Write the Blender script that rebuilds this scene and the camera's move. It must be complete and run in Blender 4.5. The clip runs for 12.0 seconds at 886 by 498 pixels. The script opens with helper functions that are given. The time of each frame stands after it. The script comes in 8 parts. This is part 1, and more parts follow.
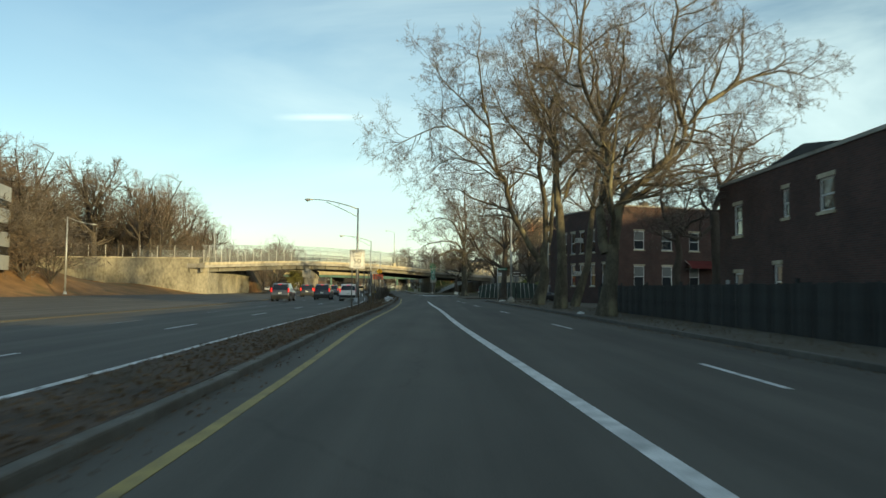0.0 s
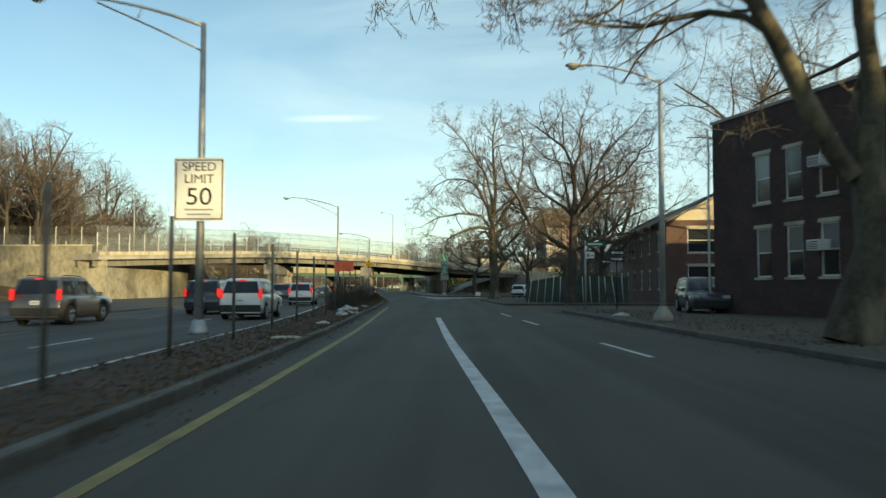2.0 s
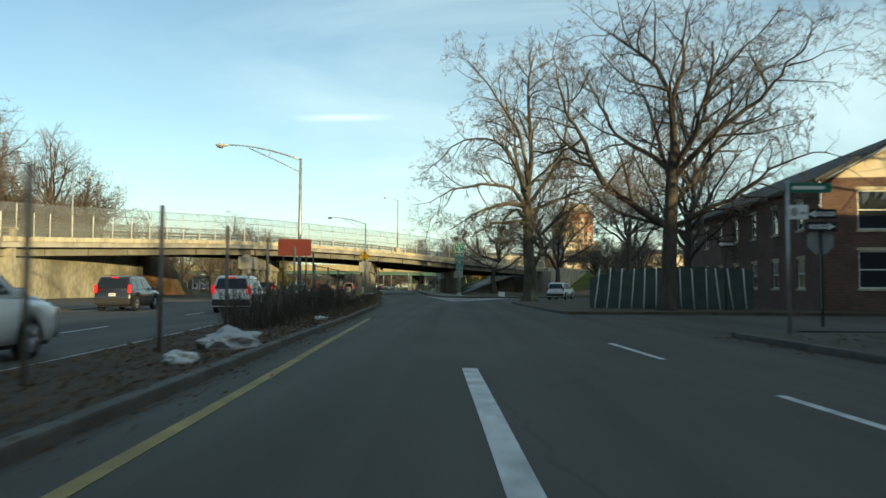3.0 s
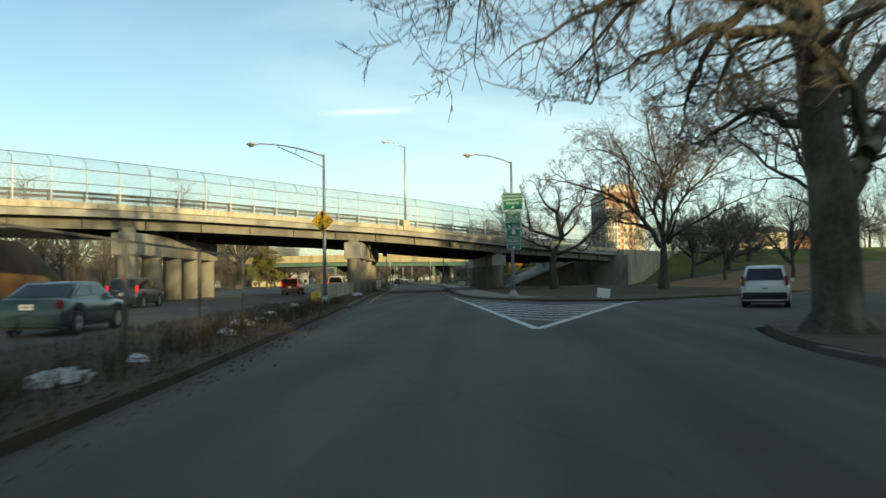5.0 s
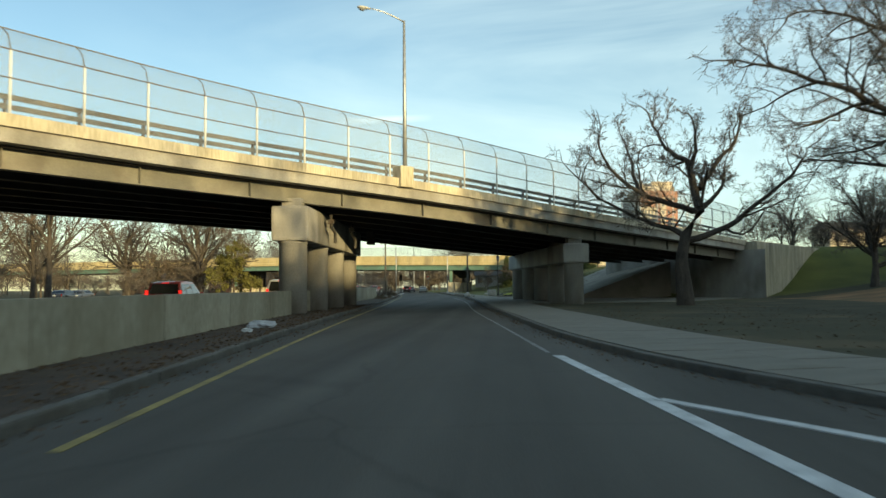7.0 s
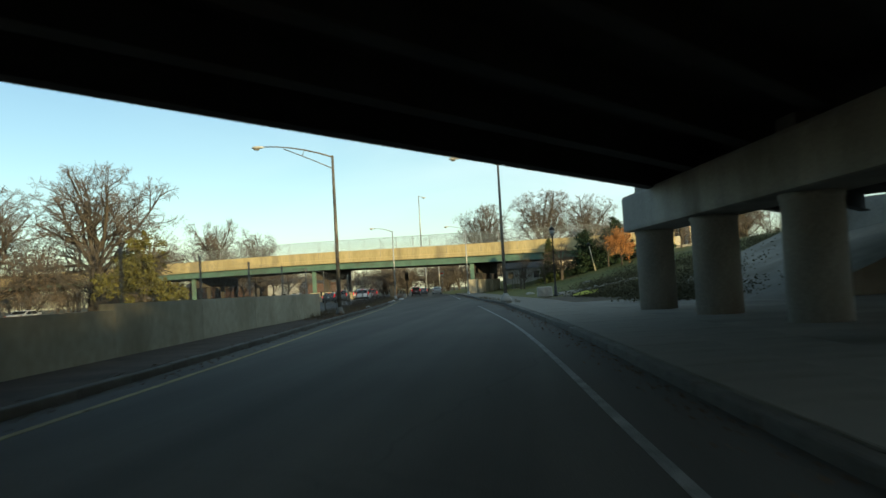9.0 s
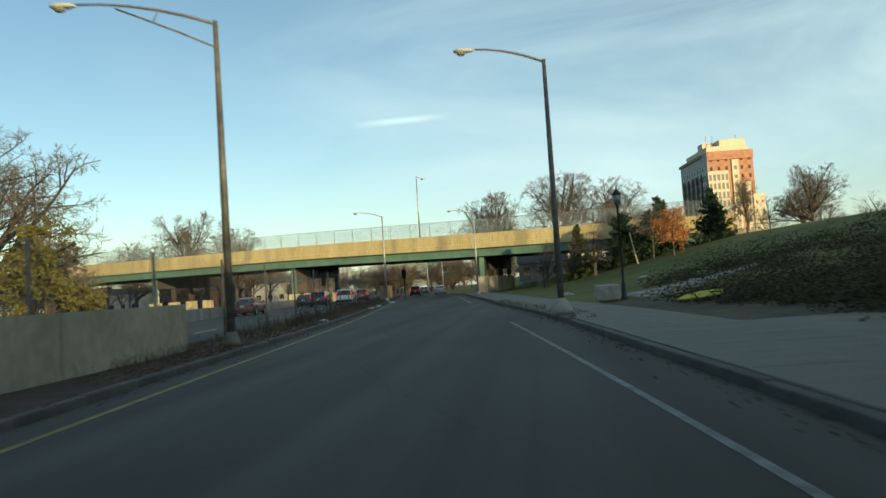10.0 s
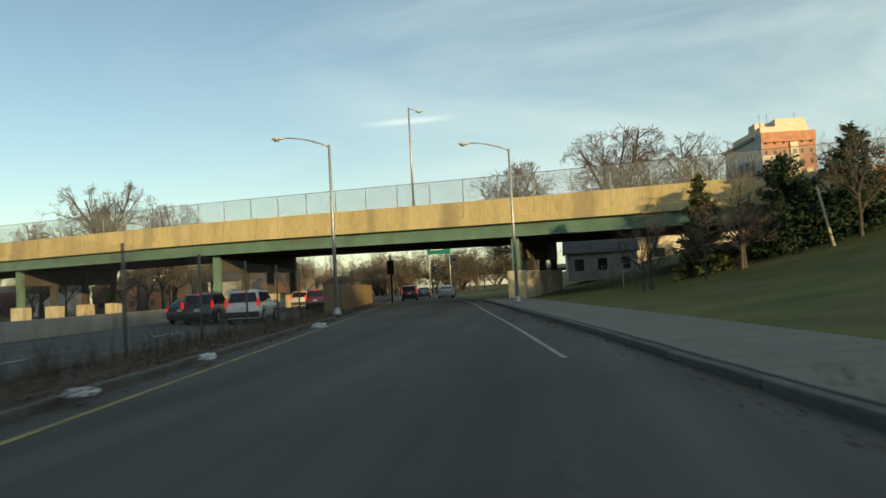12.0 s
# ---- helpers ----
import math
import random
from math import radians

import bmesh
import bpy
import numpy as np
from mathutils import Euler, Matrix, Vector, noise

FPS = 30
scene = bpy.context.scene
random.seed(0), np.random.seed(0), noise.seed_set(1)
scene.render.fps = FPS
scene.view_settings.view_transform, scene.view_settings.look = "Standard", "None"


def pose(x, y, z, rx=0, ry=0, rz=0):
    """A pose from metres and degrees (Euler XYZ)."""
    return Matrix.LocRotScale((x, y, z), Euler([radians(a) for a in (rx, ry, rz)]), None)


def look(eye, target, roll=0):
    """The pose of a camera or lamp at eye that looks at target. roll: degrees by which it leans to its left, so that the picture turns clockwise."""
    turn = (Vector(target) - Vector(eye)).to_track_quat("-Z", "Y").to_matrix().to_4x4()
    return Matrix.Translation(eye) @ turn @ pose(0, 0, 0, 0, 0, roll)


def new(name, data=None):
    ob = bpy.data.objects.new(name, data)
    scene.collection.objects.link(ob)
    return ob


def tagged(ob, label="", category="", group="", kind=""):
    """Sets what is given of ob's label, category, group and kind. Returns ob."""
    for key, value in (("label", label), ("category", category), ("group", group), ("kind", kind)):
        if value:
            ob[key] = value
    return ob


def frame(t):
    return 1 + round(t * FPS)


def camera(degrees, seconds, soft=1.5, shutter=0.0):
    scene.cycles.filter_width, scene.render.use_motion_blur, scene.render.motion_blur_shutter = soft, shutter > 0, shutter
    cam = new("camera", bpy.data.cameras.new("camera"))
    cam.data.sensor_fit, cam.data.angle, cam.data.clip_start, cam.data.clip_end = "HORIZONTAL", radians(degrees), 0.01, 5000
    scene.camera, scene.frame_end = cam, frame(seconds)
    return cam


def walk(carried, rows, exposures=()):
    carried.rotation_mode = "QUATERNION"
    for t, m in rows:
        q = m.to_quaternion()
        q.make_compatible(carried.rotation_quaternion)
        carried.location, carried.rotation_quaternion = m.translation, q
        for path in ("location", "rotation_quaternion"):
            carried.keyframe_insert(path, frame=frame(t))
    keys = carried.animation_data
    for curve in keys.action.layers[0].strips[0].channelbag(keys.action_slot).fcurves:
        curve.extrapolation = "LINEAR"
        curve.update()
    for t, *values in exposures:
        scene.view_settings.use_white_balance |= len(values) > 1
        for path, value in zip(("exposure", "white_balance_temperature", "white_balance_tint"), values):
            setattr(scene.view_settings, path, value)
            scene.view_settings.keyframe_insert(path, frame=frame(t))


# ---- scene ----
cam = camera(61.0, 12.0, soft=1.5, shutter=0.25)
PATH = [
    (0, (-0.48, 1.063, 1.403), (-0.47, 3.061, 1.507), 0.6),
    (1, (-0.949, 24.108, 1.332), (-0.933, 26.105, 1.434), 0.8),
    (1.5, (-1.009, 35.792, 1.29), (-1.011, 37.789, 1.393), 0.3),
    (2, (-1.11, 45.718, 1.306), (-1.125, 47.715, 1.409), 0.0),
    (2.5, (-1.53, 56.618, 1.327), (-1.552, 58.615, 1.433), 0.5),
    (3, (-1.73, 67.328, 1.21), (-1.774, 69.325, 1.311), 0.2),
    (5, (-3.401, 110.418, 1.344), (-3.516, 112.413, 1.424), -0.9),
    (5.5, (-4.221, 120.243, 1.299), (-4.343, 122.237, 1.375), -1.2),
    (6, (-5.11, 130.006, 1.37), (-5.239, 132.0, 1.455), -1.8),
    (6.5, (-5.908, 139.626, 1.336), (-6.051, 141.618, 1.428), -1.9),
    (7, (-6.791, 149.126, 1.302), (-6.944, 151.118, 1.403), -0.5),
    (7.5, (-7.643, 158.88, 1.324), (-7.805, 160.871, 1.425), -1.8),
    (9.5, (-10.613, 203.197, 1.254), (-10.825, 205.183, 1.355), -3.5),
    (10, (-11.829, 213.451, 1.35), (-12.046, 215.436, 1.448), -3.8),
    (10.5, (-12.822, 223.681, 1.222), (-13.046, 225.665, 1.324), -3.2),
    (11, (-13.876, 233.73, 1.374), (-14.106, 235.714, 1.475), -3.0),
    (11.5, (-15.188, 243.94, 1.238), (-15.421, 245.923, 1.341), -2.8),
    (12, (-16.357, 254.138, 1.297), (-16.596, 256.121, 1.398), -3.2),
]
walk(cam, [(t, look(eye, target, roll)) for t, eye, target, roll in PATH], exposures=[(0, 0.60, 7350, -5), (2.5, 0.60, 7050, -5), (5, 0.66, 7200, -5), (7.5, 0.68, 7150, -4), (9.5, 0.42, 7000, -5), (11, 0.34, 7050, -4), (12, 0.32, 7800, 0)])

# ---- light and sky ----
TRAIL_AZ, TRAIL_EL = -0.157, 0.229
SUN_AZ, SUN_EL = radians(42.0), radians(9.0)      # the sun stands behind the camera on its right
world = bpy.data.worlds.new("world")
scene.world = world
world.use_nodes = True
wn, wl = world.node_tree.nodes, world.node_tree.links
wn.clear()
w_out, w_bg, w_sky = wn.new("ShaderNodeOutputWorld"), wn.new("ShaderNodeBackground"), wn.new("ShaderNodeTexSky")
w_sky.sky_type, w_sky.sun_disc = "NISHITA", False
w_sky.sun_elevation, w_sky.sun_rotation = radians(14.0), math.pi - SUN_AZ
w_sky.air_density, w_sky.dust_density, w_sky.ozone_density = 1.0, 0.6, 2.0
w_map, w_co = wn.new("ShaderNodeMapping"), wn.new("ShaderNodeTexCoord")
w_map.inputs["Scale"].default_value = (1.0, 1.0, 3.6)
w_map.inputs["Rotation"].default_value = (0.0, 0.35, 0.3)
w_n, w_r, w_mix = wn.new("ShaderNodeTexNoise"), wn.new("ShaderNodeValToRGB"), wn.new("ShaderNodeMixRGB")
w_n.inputs["Scale"].default_value, w_n.inputs["Detail"].default_value = 1.6, 6.0
w_n.inputs["Roughness"].default_value, w_n.inputs["Distortion"].default_value = 0.55, 0.6
w_r.color_ramp.elements[0].position, w_r.color_ramp.elements[1].position = 0.38, 0.72
w_r.color_ramp.elements[1].color = (0.75, 0.75, 0.75, 1)
w_mix.inputs["Color2"].default_value = (5.0, 6.1, 7.0, 1)
wl.new(w_co.outputs["Generated"], w_map.inputs["Vector"])
wl.new(w_map.outputs["Vector"], w_n.inputs["Vector"])
wl.new(w_n.outputs["Fac"], w_r.inputs["Fac"])
# the thin cloud lies ahead and to the right; the sky is clearer on the left
w_dir, w_side, w_thin = wn.new("ShaderNodeSeparateXYZ"), wn.new("ShaderNodeMapRange"), wn.new("ShaderNodeMath")
wl.new(w_co.outputs["Generated"], w_dir.inputs["Vector"])
wl.new(w_dir.outputs["X"], w_side.inputs["Value"])
w_side.inputs["From Min"].default_value, w_side.inputs["From Max"].default_value = -0.50, 0.12
w_side.inputs["To Min"].default_value, w_side.inputs["To Max"].default_value = 0.0, 1.0
w_thin.operation = "MULTIPLY"
wl.new(w_r.outputs["Color"], w_thin.inputs[0]), wl.new(w_side.outputs["Result"], w_thin.inputs[1])
wl.new(w_thin.outputs[0], w_mix.inputs["Fac"])
wl.new(w_sky.outputs["Color"], w_mix.inputs["Color1"])
wl.new(w_bg.outputs["Background"], w_out.inputs["Surface"])
# a short contrail high ahead: a soft band across one stretch of azimuth
w_sep, w_div_a, w_div_e = wn.new("ShaderNodeSeparateXYZ"), wn.new("ShaderNodeMath"), wn.new("ShaderNodeMath")
wl.new(w_co.outputs["Generated"], w_sep.inputs["Vector"])
for node, axis in ((w_div_a, "X"), (w_div_e, "Z")):
    node.operation = "DIVIDE"
    wl.new(w_sep.outputs[axis], node.inputs[0]), wl.new(w_sep.outputs["Y"], node.inputs[1])
w_span, w_band, w_both, w_trail = wn.new("ShaderNodeMapRange"), wn.new("ShaderNodeMapRange"), wn.new("ShaderNodeMath"), wn.new("ShaderNodeMixRGB")
w_tilt, w_off, w_abs_a, w_abs_e = (wn.new("ShaderNodeMath") for _ in range(4))
w_tilt.operation, w_tilt.inputs[1].default_value = "MULTIPLY", -0.01
wl.new(w_div_a.outputs[0], w_tilt.inputs[0])
w_off.operation = "ADD"
wl.new(w_div_e.outputs[0], w_off.inputs[0]), wl.new(w_tilt.outputs[0], w_off.inputs[1])
w_abs_e.operation, w_abs_e.inputs[1].default_value = "SUBTRACT", TRAIL_EL
wl.new(w_off.outputs[0], w_abs_e.inputs[0])
w_fold_e, w_fold_a = wn.new("ShaderNodeMath"), wn.new("ShaderNodeMath")
w_fold_e.operation = w_fold_a.operation = "ABSOLUTE"
wl.new(w_abs_e.outputs[0], w_fold_e.inputs[0])
w_abs_a.operation, w_abs_a.inputs[1].default_value = "SUBTRACT", TRAIL_AZ
wl.new(w_div_a.outputs[0], w_abs_a.inputs[0]), wl.new(w_abs_a.outputs[0], w_fold_a.inputs[0])
w_band.inputs["From Min"].default_value, w_band.inputs["From Max"].default_value = 0.006, 0.001
wl.new(w_fold_e.outputs[0], w_band.inputs["Value"])
w_span.inputs["From Min"].default_value, w_span.inputs["From Max"].default_value = 0.07, 0.02
wl.new(w_fold_a.outputs[0], w_span.inputs["Value"])
w_both.operation = "MULTIPLY"
wl.new(w_band.outputs["Result"], w_both.inputs[0]), wl.new(w_span.outputs["Result"], w_both.inputs[1])
w_soft = wn.new("ShaderNodeMath")
w_soft.operation, w_soft.inputs[1].default_value = "MULTIPLY", 0.5
wl.new(w_both.outputs[0], w_soft.inputs[0])
w_trail.inputs["Color2"].default_value = (6.1, 7.1, 7.8, 1)
wl.new(w_soft.outputs[0], w_trail.inputs["Fac"]), wl.new(w_mix.outputs["Color"], w_trail.inputs["Color1"])
wl.new(w_trail.outputs["Color"], w_bg.inputs["Color"])
w_bg.inputs["Strength"].default_value = 0.128
sun = new("sun", bpy.data.lights.new("sun", "SUN"))
sun.data.energy, sun.data.angle, sun.data.color = 4.2, radians(0.6), (1.0, 0.76, 0.42)
sun.matrix_world = look((150 * math.sin(SUN_AZ), -150 * math.cos(SUN_AZ), 150 * math.tan(SUN_EL)), (0, 0, 0))

# ---- materials ----


def material(name, dark, light, scale=4.0, rough=0.8, bump=0.0, metal=0.0, fine=60.0, rand=0.0, stretch=(1, 1, 1), rust=None, spec=0.3):
    """Two scales of noise between two colours, with bump; rust is a colour of blotches; rand tints by object."""
    m = bpy.data.materials.new(name)
    m.use_nodes = True
    n, k = m.node_tree.nodes, m.node_tree.links
    b = n["Principled BSDF"]
    b.inputs["Roughness"].default_value, b.inputs["Metallic"].default_value = rough, metal
    b.inputs["Specular IOR Level"].default_value = spec
    co, mp = n.new("ShaderNodeTexCoord"), n.new("ShaderNodeMapping")
    mp.inputs["Scale"].default_value = stretch
    k.new(co.outputs["Object"], mp.inputs["Vector"])
    a, f = n.new("ShaderNodeTexNoise"), n.new("ShaderNodeTexNoise")
    a.inputs["Scale"].default_value, a.inputs["Detail"].default_value = scale, 5.0
    f.inputs["Scale"].default_value, f.inputs["Detail"].default_value = fine, 3.0
    k.new(mp.outputs["Vector"], a.inputs["Vector"]), k.new(mp.outputs["Vector"], f.inputs["Vector"])
    mean = n.new("ShaderNodeMath")
    mean.operation = "MULTIPLY_ADD"
    mean.inputs[1].default_value = 0.45
    half = n.new("ShaderNodeMath")
    half.operation = "MULTIPLY"
    half.inputs[1].default_value = 0.55
    k.new(a.outputs["Fac"], half.inputs[0])
    k.new(f.outputs["Fac"], mean.inputs[0]), k.new(half.outputs[0], mean.inputs[2])
    r = n.new("ShaderNodeValToRGB")
    r.color_ramp.elements[0].position, r.color_ramp.elements[1].position = 0.34, 0.66
    r.color_ramp.elements[0].color, r.color_ramp.elements[1].color = (*dark, 1), (*light, 1)
    k.new(mean.outputs[0], r.inputs["Fac"])
    out = r.outputs["Color"]
    if rust:
        g, rr, mx = n.new("ShaderNodeTexNoise"), n.new("ShaderNodeValToRGB"), n.new("ShaderNodeMixRGB")
        g.inputs["Scale"].default_value, g.inputs["Detail"].default_value = scale * 0.6, 8.0
        rr.color_ramp.elements[0].position, rr.color_ramp.elements[1].position = 0.52, 0.72
        k.new(mp.outputs["Vector"], g.inputs["Vector"]), k.new(g.outputs["Fac"], rr.inputs["Fac"])
        k.new(rr.outputs["Color"], mx.inputs["Fac"]), k.new(out, mx.inputs["Color1"])
        mx.inputs["Color2"].default_value = (*rust, 1)
        out = mx.outputs["Color"]
    if rand:
        oi, hs, ma = n.new("ShaderNodeObjectInfo"), n.new("ShaderNodeHueSaturation"), n.new("ShaderNodeMapRange")
        ma.inputs["To Min"].default_value, ma.inputs["To Max"].default_value = 1 - rand, 1 + rand
        k.new(oi.outputs["Random"], ma.inputs["Value"]), k.new(ma.outputs["Result"], hs.inputs["Value"])
        k.new(out, hs.inputs["Color"])
        out = hs.outputs["Color"]
    k.new(out, b.inputs["Base Color"])
    if bump:
        bp = n.new("ShaderNodeBump")
        bp.inputs["Strength"].default_value, bp.inputs["Distance"].default_value = bump, 0.02
        k.new(mean.outputs[0], bp.inputs["Height"]), k.new(bp.outputs["Normal"], b.inputs["Normal"])
    return m


def glow(name, colour, strength):
    m = bpy.data.materials.new(name)
    m.use_nodes = True
    b = m.node_tree.nodes["Principled BSDF"]
    b.inputs["Base Color"].default_value, b.inputs["Roughness"].default_value = (*colour, 1), 0.3
    b.inputs["Emission Color"].default_value, b.inputs["Emission Strength"].default_value = (*colour, 1), strength
    return m


def glazing(name, colour, rough=0.05):
    m = bpy.data.materials.new(name)
    m.use_nodes = True
    b = m.node_tree.nodes["Principled BSDF"]
    b.inputs["Base Color"].default_value, b.inputs["Roughness"].default_value = (*colour, 1), rough
    b.inputs["Specular IOR Level"].default_value = 0.8
    return m


def wire_mesh(name, colour, pitch, wire):
    """Chain link: a diagonal grid of wire with clear gaps."""
    m = bpy.data.materials.new(name)
    m.use_nodes = True
    n, k = m.node_tree.nodes, m.node_tree.links
    b, o = n["Principled BSDF"], n["Material Output"]
    b.inputs["Base Color"].default_value, b.inputs["Roughness"].default_value = (*colour, 1), 0.5
    b.inputs["Metallic"].default_value = 0.3
    uv, sep, tr, mix = n.new("ShaderNodeUVMap"), n.new("ShaderNodeSeparateXYZ"), n.new("ShaderNodeBsdfTransparent"), n.new("ShaderNodeMixShader")
    k.new(uv.outputs["UV"], sep.inputs["Vector"])
    lines = []
    for sign in ("ADD", "SUBTRACT"):
        d, mo, lt = n.new("ShaderNodeMath"), n.new("ShaderNodeMath"), n.new("ShaderNodeMath")
        d.operation, mo.operation, lt.operation = sign, "FLOORED_MODULO", "LESS_THAN"
        mo.inputs[1].default_value, lt.inputs[1].default_value = pitch, wire
        k.new(sep.outputs["X"], d.inputs[0]), k.new(sep.outputs["Y"], d.inputs[1])
        k.new(d.outputs[0], mo.inputs[0]), k.new(mo.outputs[0], lt.inputs[0])
        lines.append(lt)
    mx = n.new("ShaderNodeMath")
    mx.operation = "MAXIMUM"
    k.new(lines[0].outputs[0], mx.inputs[0]), k.new(lines[1].outputs[0], mx.inputs[1])
    k.new(mx.outputs[0], mix.inputs["Fac"]), k.new(tr.outputs[0], mix.inputs[1]), k.new(b.outputs[0], mix.inputs[2])
    k.new(mix.outputs[0], o.inputs["Surface"])
    return m


def brickwork(name, c1, c2, mortar):
    m = bpy.data.materials.new(name)
    m.use_nodes = True
    n, k = m.node_tree.nodes, m.node_tree.links
    b = n["Principled BSDF"]
    b.inputs["Roughness"].default_value = 0.9
    uv, br, no, mx, bp = n.new("ShaderNodeUVMap"), n.new("ShaderNodeTexBrick"), n.new("ShaderNodeTexNoise"), n.new("ShaderNodeMixRGB"), n.new("ShaderNodeBump")
    br.inputs["Color1"].default_value, br.inputs["Color2"].default_value, br.inputs["Mortar"].default_value = (*c1, 1), (*c2, 1), (*mortar, 1)
    br.inputs["Scale"].default_value, br.inputs["Brick Width"].default_value, br.inputs["Row Height"].default_value = 1.0, 0.215, 0.075
    br.inputs["Mortar Size"].default_value = 0.008
    no.inputs["Scale"].default_value, no.inputs["Detail"].default_value = 0.7, 6.0
    mx.blend_type, mx.inputs["Fac"].default_value = "OVERLAY", 0.55
    k.new(uv.outputs["UV"], br.inputs["Vector"]), k.new(uv.outputs["UV"], no.inputs["Vector"])
    k.new(br.outputs["Color"], mx.inputs["Color1"]), k.new(no.outputs["Fac"], mx.inputs["Color2"])
    k.new(mx.outputs["Color"], b.inputs["Base Color"])
    bp.inputs["Strength"].default_value, bp.inputs["Distance"].default_value, bp.invert = 0.5, 0.01, True
    k.new(br.outputs["Fac"], bp.inputs["Height"]), k.new(bp.outputs["Normal"], b.inputs["Normal"])
    return m


def asphalt(name, dark, light):
    """Worn road surface: stone grain, blotches, long wheel and oil streaks along the road, sealed cracks."""
    m = material(name, dark, light, 0.5, 0.86, 0.3, fine=70, stretch=(1, 0.3, 1))
    n, k = m.node_tree.nodes, m.node_tree.links
    b = n["Principled BSDF"]
    base = b.inputs["Base Color"].links[0].from_socket
    co, mp, lo = n.new("ShaderNodeTexCoord"), n.new("ShaderNodeMapping"), n.new("ShaderNodeTexNoise")
    mp.inputs["Scale"].default_value = (0.9, 0.012, 1.0)
    mp.inputs["Rotation"].default_value = (0, 0, 0.06)
    lo.inputs["Scale"].default_value, lo.inputs["Detail"].default_value = 1.0, 4.0
    k.new(co.outputs["Object"], mp.inputs["Vector"]), k.new(mp.outputs["Vector"], lo.inputs["Vector"])
    ra = n.new("ShaderNodeMapRange")
    ra.inputs["From Min"].default_value, ra.inputs["From Max"].default_value = 0.3, 0.7
    ra.inputs["To Min"].default_value, ra.inputs["To Max"].default_value = 0.72, 1.28
    k.new(lo.outputs["Fac"], ra.inputs["Value"])
    bend, add, vo, edge = n.new("ShaderNodeTexNoise"), n.new("ShaderNodeVectorMath"), n.new("ShaderNodeTexVoronoi"), n.new("ShaderNodeMapRange")
    bend.inputs["Scale"].default_value, bend.inputs["Detail"].default_value = 0.8, 5.0
    k.new(co.outputs["Object"], bend.inputs["Vector"])
    add.operation = "MULTIPLY_ADD"
    add.inputs[1].default_value = (0.9, 0.9, 0.0)
    k.new(bend.outputs["Color"], add.inputs[0]), k.new(co.outputs["Object"], add.inputs[2])
    vo.feature = "DISTANCE_TO_EDGE"
    vo.inputs["Scale"].default_value = 0.14
    k.new(add.outputs[0], vo.inputs["Vector"])
    edge.inputs["From Min"].default_value, edge.inputs["From Max"].default_value = 0.0015, 0.005
    edge.inputs["To Min"].default_value, edge.inputs["To Max"].default_value = 0.84, 1.0
    k.new(vo.outputs["Distance"], edge.inputs["Value"])
    both, hs = n.new("ShaderNodeMath"), n.new("ShaderNodeHueSaturation")
    both.operation = "MULTIPLY"
    k.new(ra.outputs["Result"], both.inputs[0]), k.new(edge.outputs["Result"], both.inputs[1])
    k.new(both.outputs[0], hs.inputs["Value"]), k.new(base, hs.inputs["Color"])
    k.new(hs.outputs["Color"], b.inputs["Base Color"])
    return m


ASPHALT = asphalt("asphalt", (0.056, 0.052, 0.045), (0.094, 0.088, 0.076))
ASPHALT_OLD = asphalt("old_asphalt", (0.060, 0.056, 0.050), (0.100, 0.095, 0.084))
VERGE = material("trodden_verge", (0.066, 0.058, 0.046), (0.118, 0.106, 0.086), 0.3, 0.95, 0.10, fine=45, rust=(0.078, 0.066, 0.048))
EARTH = material("leaf_littered_earth", (0.05, 0.038, 0.026), (0.13, 0.10, 0.07), 1.2, 0.95, 0.3, fine=25, rust=(0.10, 0.10, 0.045))
LAWN = material("winter_lawn", (0.030, 0.030, 0.015), (0.070, 0.062, 0.030), 0.35, 0.95, 0.5, fine=30, rust=(0.125, 0.092, 0.05))
PARK_GRASS = material("park_grass", (0.056, 0.068, 0.014), (0.150, 0.148, 0.035), 0.3, 0.95, 0.6, fine=35, rust=(0.14, 0.115, 0.05))
MEDIAN = material("leaf_covered_median", (0.028, 0.022, 0.017), (0.092, 0.066, 0.048), 0.9, 0.95, 0.35, fine=14, rust=(0.07, 0.055, 0.035))
LITTER = material("dry_leaves", (0.12, 0.07, 0.035), (0.30, 0.17, 0.08), 0.5, 0.95, 0.5, fine=18, rust=(0.10, 0.085, 0.04))
CONCRETE = material("weathered_concrete", (0.24, 0.228, 0.205), (0.44, 0.42, 0.375), 0.7, 0.85, 0.25, fine=30, rust=(0.16, 0.145, 0.12), stretch=(1, 1, 0.5))
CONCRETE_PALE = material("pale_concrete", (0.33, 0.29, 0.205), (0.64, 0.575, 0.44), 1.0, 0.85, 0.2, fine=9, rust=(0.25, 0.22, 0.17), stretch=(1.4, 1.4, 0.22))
CONCRETE_YELLOW = material("yellow_parapet_concrete", (0.40, 0.32, 0.165), (0.62, 0.51, 0.29), 0.45, 0.85, 0.15, fine=6, rust=(0.26, 0.22, 0.15), stretch=(1.2, 1.2, 0.18))
# big dark blotches paint in stains and dappled tree shadow together
OLD_WALL = material("stained_dappled_concrete", (0.14, 0.13, 0.10), (0.40, 0.37, 0.29), 0.35, 0.9, 0.3, fine=3, rust=(0.13, 0.12, 0.095), stretch=(1, 1, 0.6))
# base tone warmed to stand for reflected sun; the blotches are stains
WALL_WARM = material("stained_sun_warm_concrete", (0.25, 0.225, 0.16), (0.44, 0.40, 0.30), 0.5, 0.9, 0.2, fine=8, rust=(0.20, 0.17, 0.11), stretch=(1, 1, 0.5))
